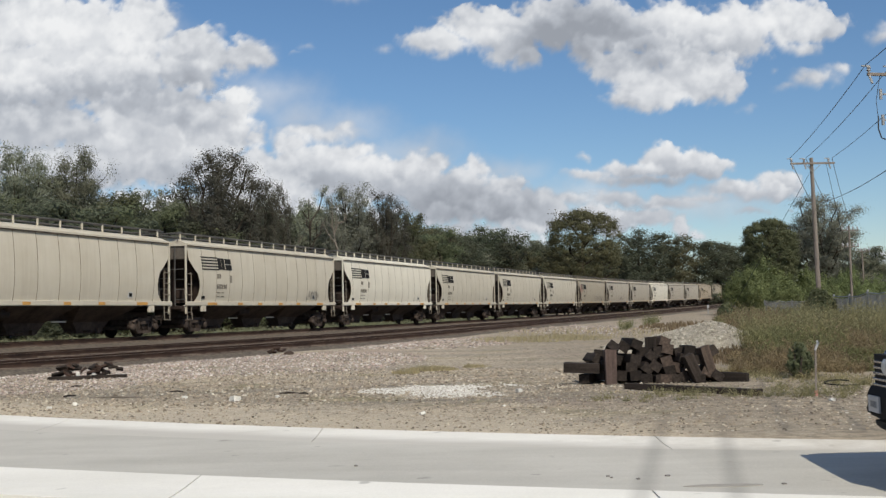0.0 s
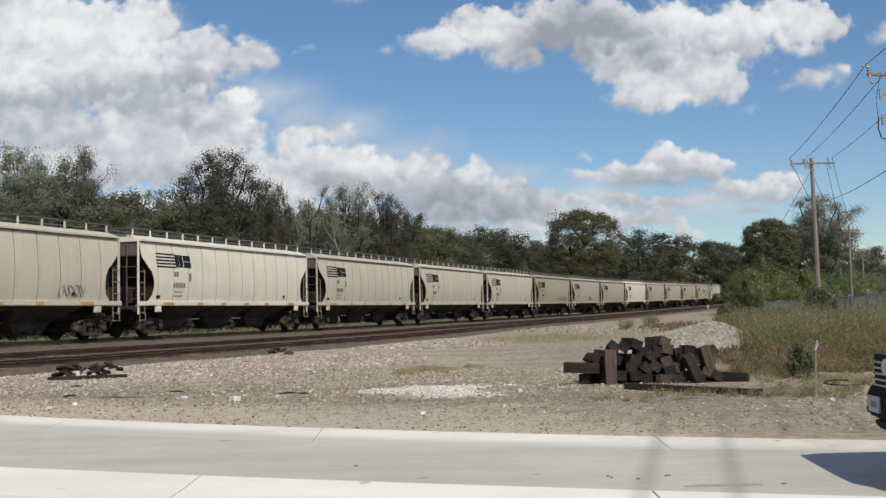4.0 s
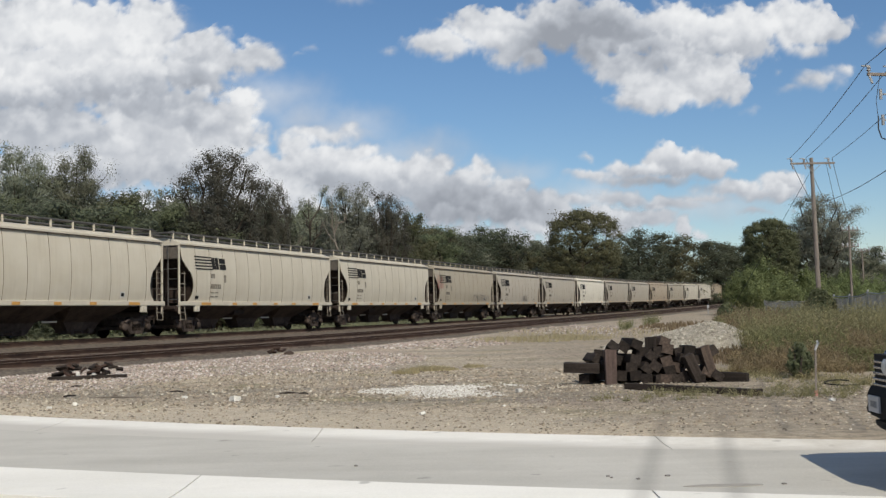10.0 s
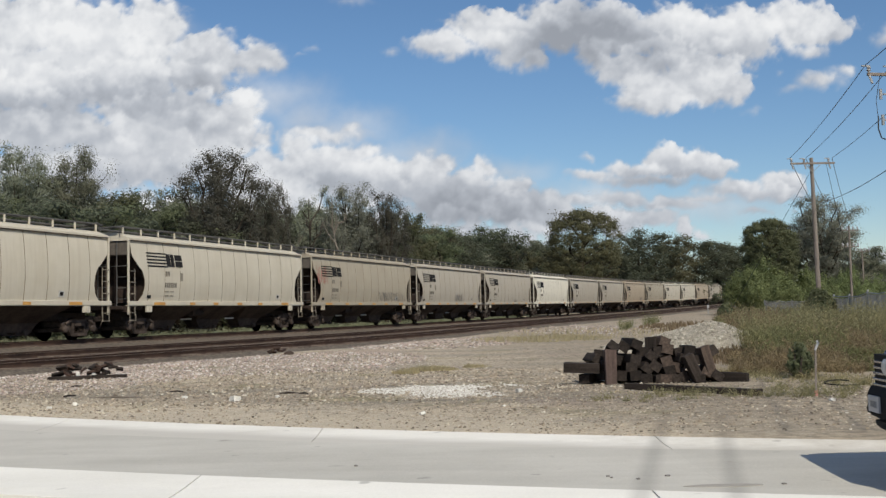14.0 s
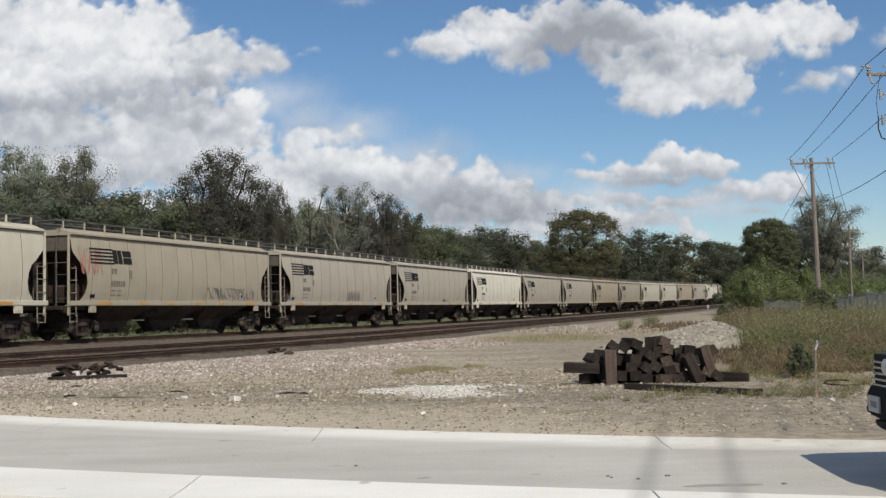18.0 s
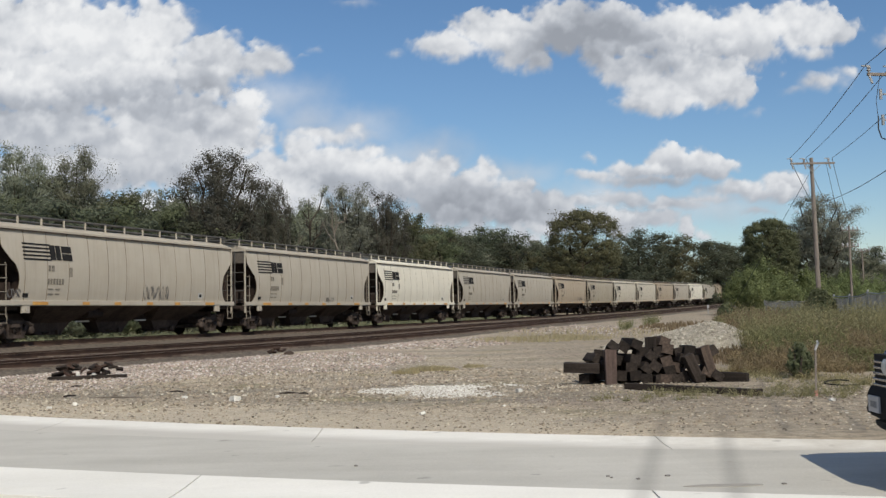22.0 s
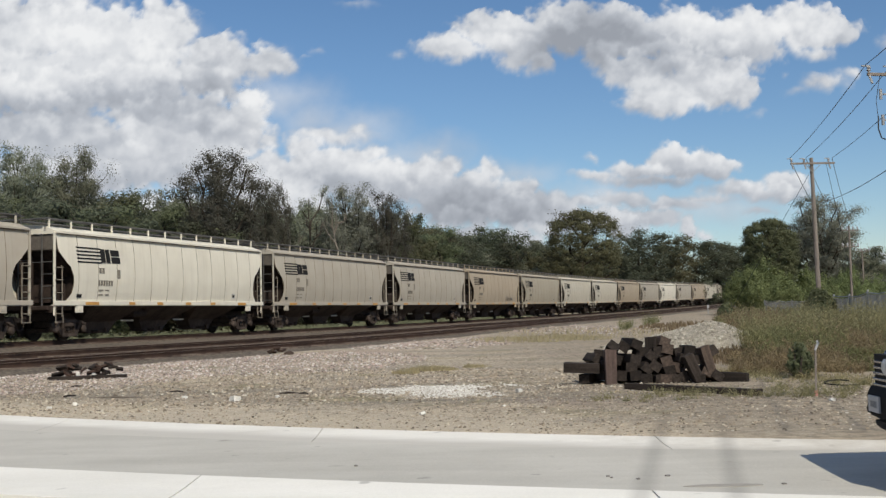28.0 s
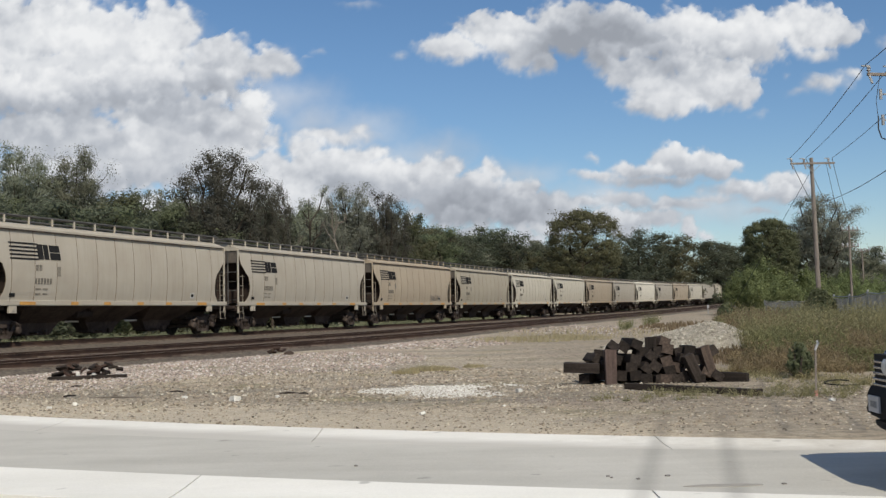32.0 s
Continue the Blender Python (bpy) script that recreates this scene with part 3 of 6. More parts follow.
def panel_geo(x0, x1, sign):
    """One curved side panel with its edges turned in, cut to the swept end line."""
    g = Geo()
    zs = np.linspace(1.60, 4.16, 19)
    rows = []
    for z in zs:
        e = side_end(z)
        a, b = max(x0 + 0.013, -e), min(x1 - 0.013, e)
        if b - a < 0.03:
            a = b = (max(-e, min(e, (x0 + x1) / 2)))
            a, b = a - 0.004, b + 0.004
        rows.append([side_point(a, z, sign, -0.03), side_point(a, z, sign, 0.0), side_point(a + (b - a) * 0.12, z, sign, 0.0),
                     side_point((a + b) / 2, z, sign, 0.0), side_point(b - (b - a) * 0.12, z, sign, 0.0), side_point(b, z, sign, 0.0), side_point(b, z, sign, -0.03)])
    rows = rows if sign > 0 else [r[::-1] for r in rows]
    g.grid([r[1:6] for r in rows])
    g.grid([r[:2] for r in rows])
    g.grid([r[5:] for r in rows])
    return g


def shade_panel(me):
    """Smooth over the sheet, sharp at the turned-in edges."""
    if len(me.materials) < 2:
        me.materials.append(SEAM)
    for i, p in enumerate(me.polygons):
        lip = i >= 72
        p.use_smooth, p.material_index = not lip, int(lip)


def plate(x0, x1, z0, z1, out=0.016, lean=0.0):
    """A thin marking laid on the near side."""
    g = Geo()
    rows = []
    for z in np.linspace(z0, z1, max(2, int((z1 - z0) / 0.2) + 1)):
        dx = lean * (z - z0)
        rows.append([side_point(x0 + dx, z, -1, 0.0), side_point(x0 + dx, z, -1, out), side_point((x0 + x1) / 2 + dx, z, -1, out + 0.002),
                     side_point(x1 + dx, z, -1, out), side_point(x1 + dx, z, -1, 0.0)])
    return g.grid(rows)


def wheelset_geo():
    g = Geo()
    g.tube([(0, -1.05, 0), (0, 1.05, 0)], 0.085, 10)
    for s in (-1, 1):
        m = Matrix.Translation((0, s * 0.755, 0)) @ Matrix.Rotation(radians(-90 * s), 4, "X")
        g.lathe([(0.485, -0.085), (0.487, -0.06), (0.459, -0.045), (0.455, 0.055), (0.40, 0.06), (0.38, 0.02), (0.17, 0.03), (0.14, 0.09), (0.09, 0.09)], m, 24)
    return g


def side_frame_geo(y):
    """A cast side frame: arched top bar, sloping braces, bearing ends and the spring nest."""
    g = Geo()
    g.prism([(-1.06, 0.60), (-0.72, 0.62), (-0.50, 0.72), (0.50, 0.72), (0.72, 0.62), (1.06, 0.60), (1.08, 0.72), (0.74, 0.80), (0.52, 0.86), (-0.52, 0.86), (-0.74, 0.80), (-1.08, 0.72)], y - 0.08, y + 0.08)
    g.prism([(-0.46, 0.17), (0.46, 0.17), (0.52, 0.24), (0.40, 0.30), (-0.40, 0.30), (-0.52, 0.24)], y - 0.09, y + 0.09)
    out = y + math.copysign(0.10, y)
    for s in (-1, 1):
        g.prism([(s * 0.76, 0.64), (s * 0.62, 0.68), (s * 0.36, 0.28), (s * 0.50, 0.20)], y - 0.07, y + 0.07)
        g.prism([(s * 0.34, 0.28), (s * 0.42, 0.28), (s * 0.42, 0.74), (s * 0.30, 0.74)], y - 0.08, y + 0.08)
        g.prism([(s * 0.76, 0.42), (s * 0.99, 0.42), (s * 1.03, 0.50), (s * 1.03, 0.64), (s * 0.75, 0.64)], y - 0.10, y + 0.10)
        g.lathe([(0.155, 0.0), (0.155, 0.07), (0.12, 0.11), (0.05, 0.13)], Matrix.Translation((s * 0.88, y, 0.47)) @ Matrix.Rotation(radians(90 if y < 0 else -90), 4, "X") @ Matrix.Translation((0, 0, 0.06)), 14)
        g.tube([(s * 0.88, out, 0.66), (s * 0.70, out, 0.77), (s * 0.52, out, 0.80)], [0.07, 0.06, 0.05], 6)
    for x in (-0.2, 0.0, 0.2):
        for k in range(6):
            g.lathe([(0.055, 0.0), (0.075, 0.012), (0.055, 0.024)], Matrix.Translation((x, y, 0.31 + k * 0.045)), 8)
    g.box((0, y, 0.645), (0.56, 0.22, 0.12))
    return g


def build_car():
    car = thing("hopper_car", "weathered cream covered hopper car on the main track", "freight car", "hopper cars of the train")
    paint = CREAM
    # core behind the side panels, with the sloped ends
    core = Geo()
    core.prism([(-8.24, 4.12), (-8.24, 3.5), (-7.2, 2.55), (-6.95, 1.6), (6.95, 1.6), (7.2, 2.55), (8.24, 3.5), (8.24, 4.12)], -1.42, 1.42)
    part("body_core", core, UNDER, car, "dark sloped end sheets")
    n, w = 13, 16.72 / 13
    mid_near, mid_far = panel_geo(-w / 2, w / 2, -1).mesh("side_panel", paint, True), panel_geo(-w / 2, w / 2, 1).mesh("side_panel", paint, True)
    for i in range(n):
        x0 = -8.36 + i * w
        for sign, me in ((-1, mid_near), (1, mid_far)):
            if i in (0, n - 1):
                part("side_panel", panel_geo(x0, x0 + w, sign), paint, car, smooth=True)
            else:
                part("side_panel", me, paint, car, m=Matrix.Translation((x0 + w / 2, 0, 0)))
    # roof with eave lip
    roof = Geo()
    prof = [(-1.40, 4.10), (-1.53, 4.13), (-1.53, 4.20), (-1.40, 4.235), (-1.0, 4.38), (-0.45, 4.47), (0.45, 4.47), (1.0, 4.38), (1.40, 4.235), (1.53, 4.20), (1.53, 4.13), (1.40, 4.10)]
    roof.grid([[(x, y, z) for y, z in prof] for x in (-8.40, -4.2, 0, 4.2, 8.40)])
    for x in (-8.40, 8.40):
        roof.add([(x, y, z) for y, z in prof], [tuple(range(len(prof)))])
    part("roof", roof, paint, car)
    # dark strip that draws the eave's shadow along the side
    lip = Geo()
    lip.box((0, -1.535, 4.105), (16.7, 0.03, 0.03))
    part("eave_shadow_strip", lip, UNDER, car, "dark strip painted for the shadow under the roof edge")
    for y in (-0.82, 0.82):
        b = Geo()
        b.box((0, y, 4.69), (16.9, 0.46, 0.055))
        part("running_board", b, BOARD, car, "dark steel grating walkway")
    for k in range(13):
        p = Geo()
        x = -8.2 + 16.4 * k / 12
        p.box((x, -1.02, 4.53), (0.085, 0.05, 0.32))
        part("roof_bracket", p, paint, car)
    for x in (-8.46, 8.46):
        s = math.copysign(1, x)
        p = Geo()
        p.tube([(x, -1.04, 4.3), (x, -1.04, 4.70), (x - s * 0.3, -1.04, 4.74)], 0.025, 6)
        p.tube([(x, 1.04, 4.3), (x, 1.04, 4.70)], 0.025, 6)
        p.box((x, 0, 4.66), (0.4, 2.1, 0.05))
        part("end_walk", p, BOARD, car)
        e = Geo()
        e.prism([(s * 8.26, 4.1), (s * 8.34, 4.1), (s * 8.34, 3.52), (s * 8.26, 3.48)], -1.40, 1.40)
        part("end_sheet", e, ENDGREY, car, "mottled grey end sheet")
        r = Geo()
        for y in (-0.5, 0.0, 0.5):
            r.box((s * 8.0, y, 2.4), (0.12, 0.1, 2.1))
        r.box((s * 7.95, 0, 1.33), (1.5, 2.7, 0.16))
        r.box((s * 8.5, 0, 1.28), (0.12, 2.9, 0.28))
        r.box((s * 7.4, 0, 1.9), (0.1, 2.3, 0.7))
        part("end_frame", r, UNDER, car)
        for y in (-1.5, 1.5):
            post = Geo()
            post.box((s * 8.44, y * 0.985, 2.6), (0.10, 0.07, 3.14))
            part("corner_post", post, paint, car)
            lad = Geo()
            lad.tube([(s * 8.0, y, 0.98), (s * 8.0, y, 2.86), (s * 8.06, y, 2.92)], 0.026, 6)
            lad.tube([(s * 8.42, y * 1.02, 0.74), (s * 8.42, y * 1.02, 1.4)], 0.022, 6)
            lad.tube([(s * 7.98, y * 1.02, 0.74), (s * 7.98, y * 1.02, 1.05)], 0.022, 6)
            for z in (0.76, 1.1, 1.45, 1.9, 2.38, 2.84):
                lad.tube([(s * 7.98, y * 1.02, z), (s * 8.46, y * 1.02, z)], 0.021, 6)
            part("ladder", lad, GRIMY, car)
        g = Geo()
        for z in (1.7, 2.15, 2.6, 3.05):
            g.tube([(s * 8.48, -1.5, z), (s * 8.48, 1.5 if z > 3 else -0.9, z)], 0.018, 6)
        g.tube([(s * 8.48, -0.9, 1.4), (s * 8.48, -0.9, 4.1)], 0.028, 6)
        part("end_ladder", g, BOARD, car)
        c = Geo()
        c.box((s * 8.75, 0, 0.86), (0.7, 0.22, 0.2))
        c.box((s * 9.08, 0.05, 0.86), (0.26, 0.3, 0.3))
        c.tube([(s * 8.8, -0.4, 0.95), (s * 9.0, -0.4, 0.5), (s * 9.15, -0.35, 0.42)], 0.035, 6)
        part("coupler", c, TRUCKMAT, car, "rusty knuckle coupler and air hose")
    bw = Geo()
    bw.lathe([(0.27, -0.02), (0.29, 0.0), (0.27, 0.02)], Matrix.Translation((-8.6, 0.7, 2.9)) @ Matrix.Rotation(radians(90), 4, "Y"), 16)
    part("brake_wheel", bw, UNDER, car)
    for sign in (-1, 1):
        sl = Geo()
        sl.box((0, sign * 1.53, 1.52), (17.1, 0.07, 0.17))
        sl.box((0, sign * 1.47, 1.43), (17.1, 0.16, 0.03))
        part("side_sill", sl, paint, car)
        for x in (-6.95, 6.95):
            t = Geo()
            t.box((x, sign * 1.5, 1.30), (0.42, 0.1, 0.34))
            t.box((x, sign * 1.56, 1.28), (0.12, 0.03, 0.14))
            part("jacking_pad", t, paint, car)
    cs = Geo()
    cs.box((0, 0, 0.98), (17.0, 0.5, 0.34))
    part("centre_sill", cs, UNDER, car)
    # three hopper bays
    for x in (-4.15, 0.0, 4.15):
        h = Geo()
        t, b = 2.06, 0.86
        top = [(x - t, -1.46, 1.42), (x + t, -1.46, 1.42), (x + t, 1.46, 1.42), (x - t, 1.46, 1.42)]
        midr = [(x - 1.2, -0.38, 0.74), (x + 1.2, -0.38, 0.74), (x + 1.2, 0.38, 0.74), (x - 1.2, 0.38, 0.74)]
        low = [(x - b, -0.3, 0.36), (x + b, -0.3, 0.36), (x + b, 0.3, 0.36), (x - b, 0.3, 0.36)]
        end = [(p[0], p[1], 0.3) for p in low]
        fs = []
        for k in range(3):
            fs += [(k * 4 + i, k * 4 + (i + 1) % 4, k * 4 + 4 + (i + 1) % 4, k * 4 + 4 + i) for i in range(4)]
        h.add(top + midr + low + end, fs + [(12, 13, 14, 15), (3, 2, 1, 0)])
        hp = part("hopper_bay", h, HOPPER, car, "near-black sloped discharge hopper")
        gate = Geo()
        gate.box((x, 0, 0.3), (1.4, 0.66, 0.1))
        gate.tube([(x - 0.4, -0.7, 0.34), (x - 0.4, 0.7, 0.34)], 0.05, 8)
        gate.box((x + 0.35, -0.5, 0.36), (0.22, 0.12, 0.2))
        part("outlet_gate", gate, TRUCKMAT, hp)
        if x < 4:
            # pale strip added in place of a bright patch between the bays
            cap = Geo()
            cap.box((x + 2.07, -0.36, 0.77), (0.9, 0.06, 0.07))
            part("outlet_shaft", cap, PALESTEEL, hp, "pale strip added for the bright patch between the hoppers")
    eq = Geo()
    eq.tube([(-2.6, -0.9, 1.1), (-1.6, -0.9, 1.1)], 0.2, 10)
    part("brake_reservoir", eq, UNDER, car)
    # markings
    for k in range(5):
        z = 3.64 - k * 0.137
        part("logo_stripe", plate(-7.2 + 0.015 * k, -5.62 + 0.015 * k, z - 0.03, z + 0.03), BLACK, car)
    for x, w in ((-5.58, 0.30), (-5.23, 0.27)):
        part("logo_block", plate(x, x + w, 3.10, 3.64, 0.02, lean=-0.14), BLACK, car)
    for k in range(2):
        part("logo_block", plate(-4.87 - 0.05 * k, -4.28 - 0.05 * k, 3.10 + 0.285 * k, 3.345 + 0.285 * k, 0.02, lean=-0.14), BLACK, car)
    for x in (-5.74, -5.54):
        part("stencil_bar", plate(x, x + 0.14, 2.68, 2.89), STENCIL, car)
    for k in range(6):
        part("stencil_bar", plate(-5.80 + k * 0.172, -5.69 + k * 0.172, 2.20, 2.41), STENCIL, car)
    for z in (2.0, 1.82):
        part("stencil_bar", plate(-5.75, -5.45, z, z + 0.045), FADED, car)
        part("stencil_bar", plate(-5.3, -5.05, z, z + 0.045), FADED, car)
    part("stencil_patch", plate(-4.5, -4.3, 2.5, 2.85), FADED, car, "faded grey label patch")
    part("stencil_box", plate(-7.15, -6.85, 1.72, 1.86), BLACK, car)
    part("stencil_plate", plate(5.18, 5.52, 1.74, 1.98, 0.012), PALESTEEL, car, "white data plate")
    part("stencil_box", plate(5.25, 5.45, 1.79, 1.93, 0.02), BLACK, car)
    for x, w in ((-6.17, 0.88), (-3.39, 0.44), (-1.25, 0.44), (1.12, 0.44), (3.34, 0.44), (6.2, 0.8)):
        g = Geo()
        g.box((x, -1.573, 1.50), (w, 0.012, 0.115))
        part("reflector", g, ORANGE, car, "yellow-orange reflective strip")
    # trucks
    sf = [side_frame_geo(y).mesh("side_frame", TRUCKMAT) for y in (-1.0, 1.0)]
    ws = wheelset_geo().mesh("wheelset", WHEELMAT, False)
    for x in (-7.02, 7.02):
        b = Geo()
        b.box((0, 0, 0.66), (0.42, 2.1, 0.26))
        b.box((0, 0, 0.86), (0.6, 0.6, 0.16))
        b.box((0.42, 0, 0.42), (0.1, 1.7, 0.16))
        b.box((-0.42, 0, 0.42), (0.1, 1.7, 0.16))
        tr = part("truck", b, TRUCKMAT, car, "rusty cast-steel wheel truck", m=Matrix.Translation((x, 0, 0)))
        for me in sf:
            part("side_frame", me, TRUCKMAT, tr)
        for dx in (-0.88, 0.88):
            part("wheelset", ws, WHEELMAT, tr, m=Matrix.Translation((dx, 0, 0.457)))
    done = set()
    for o in car.children:
        me = o.data
        if me.name.startswith("side_panel"):
            shade_panel(me)
        if me in done or o.name.startswith("truck"):
            continue
        done.add(me)
        for v in me.vertices:
            if v.co.z > 1.42:
                v.co.z = 1.42 + (v.co.z - 1.42) * 1.075
    return car


def scrawl(seed, x0, x1, z0, z1, strokes, mat, parent, thick=0.03):
    """Loose painted scribble on the near side, as thin raised strokes."""
    rng = random.Random(seed)
    for k in range(strokes):
        g = Geo()
        cx = x0 + (x1 - x0) * (k + 0.5) / strokes
        w, h = (x1 - x0) / strokes * 0.8, (z1 - z0)
        a0, turns = rng.uniform(0, 6), rng.uniform(0.6, 1.5)
        fx, fz = rng.uniform(0.8, 1.6), rng.uniform(0.8, 1.6)
        rows = []
        for i in range(15):
            t = i / 14
            x = cx + w * 0.6 * math.sin(a0 + fx * turns * 6.28 * t)
            z = (z0 + z1) / 2 + h * 0.45 * math.cos(a0 * 1.7 + fz * turns * 6.28 * t) * rng.uniform(0.8, 1)
            z = min(max(z, 1.62), 4.1)
            rows.append([side_point(x - thick / 2, z - thick / 2, -1, 0.020), side_point(x + thick / 2, z + thick / 2, -1, 0.020)])
        g.grid(rows)
        part("scrawl", g, mat, parent, "sprayed scribble")


FIRST_CAR, LAST_CAR = -1, 24
PAINTS = {-1: "C", 0: "C", 1: "C", 2: "W", 3: "C", 4: "C", 5: "C", 6: "G", 7: "B", 8: "B", 9: "W", 10: "B", 11: "B", 12: "T", 13: "G", 14: "C", 15: "C", 16: "T",
          17: "B", 18: "W", 19: "B", 20: "T", 21: "C", 22: "B", 23: "C", 24: "B"}
PAINT_OF = {"C": (CREAM, "cream"), "B": (BEIGE, "beige"), "G": (GREYBEIGE, "grey-beige"), "W": (WHITE, "off-white"), "T": (TAN, "rust-stained tan")}
CARS, CAR_START = [], []


def build_train():
    first = build_car()
    for k in range(FIRST_CAR, LAST_CAR + 1):
        car = first if k == FIRST_CAR else copy_thing(first, Matrix())
        mat, word = PAINT_OF[PAINTS[k]]
        for o in car.children:
            if o.data.materials and o.data.materials[0] is CREAM and mat is not CREAM:
                o.material_slots[0].link = "OBJECT"
                o.material_slots[0].material = mat
        extra = " with sprayed scribbles" if k in (1, 6, 7) else ""
        tagged(car, f"weathered {word} covered hopper car{extra} on the main track")
        CARS.append(car)
        CAR_START.append((k - 3) * CAR + CAR / 2 + 0.25)
    by = dict(zip(range(FIRST_CAR, LAST_CAR + 1), CARS))
    scrawl(1, 4.4, 6.0, 1.75, 2.3, 5, SCRAWL, by[1])
    scrawl(2, 1.6, 6.6, 1.7, 2.35, 13, SCRAWL, by[6])
    scrawl(3, -7.9, -6.4, 2.6, 3.9, 8, REDSCRAWL, by[6])
    scrawl(4, 0.6, 2.6, 1.65, 2.35, 9, SCRAWL, by[7])
    scrawl(5, -8.0, -7.3, 1.7, 2.1, 3, SCRAWL, by[7])
    scrawl(6, 1.5, 2.6, 1.66, 1.9, 4, SCRAWL, by[8])
    scrawl(7, 3.0, 5.5, 1.7, 2.2, 7, SCRAWL, by[12])


build_train()


# ---- trees and bushes ----
def leaves_mesh(name, centres, size, mat, seed, cores=None):
    """Many small separate leaves at the given points, each turned away from the core of its clump."""
    rng = np.random.RandomState(seed)
    c = np.asarray(centres)
    n = len(c)
    # leaves turn outwards and up, towards the light
    out = c - np.array((0, 0, 0.35 * c[:, 2].max()))
    out /= np.linalg.norm(out, axis=1)[:, None] + 1e-6
    if cores is None:
        face = rng.normal(size=(n, 3)) * 0.75 + 0.7 * out + np.array((0, 0, 0.2))
    else:
        away = c - np.asarray(cores)
        away /= np.linalg.norm(away, axis=1)[:, None] + 1e-6
        face = rng.normal(size=(n, 3)) * 0.36 + 0.95 * away + 0.5 * out + np.array((0, 0, 0.12))
    face /= np.linalg.norm(face, axis=1)[:, None]
    a = np.cross(face, rng.normal(size=(n, 3)))
    a /= np.linalg.norm(a, axis=1)[:, None]
    b = np.cross(face, a)
    k = (size * rng.uniform(0.6, 1.35, n))[:, None]
    v = np.stack([c - a * k * 0.6 - b * k * 0.3, c - a * k * 0.3 + b * k * 0.45, c + a * k * 0.75], 1).reshape(-1, 3)
    me = bpy.data.meshes.new(name)
    me.from_pydata(v.tolist(), [], np.arange(3 * n).reshape(-1, 3).tolist())
    me.materials.append(mat)
    return me


def branch(g, rng, a, b, r0, r1, wob, sides=5, n=4):
    pts, rad = [], []
    for i in range(n + 1):
        t = i / n
        p = Vector(a).lerp(Vector(b), t)
        if 0 < i < n:
            p += Vector((rng.uniform(-wob, wob), rng.uniform(-wob, wob), rng.uniform(-wob, wob) * 0.6))
        pts.append(p)
        rad.append(r0 + (r1 - r0) * t)
    g.tube(pts, rad, sides, caps=False)
    return pts


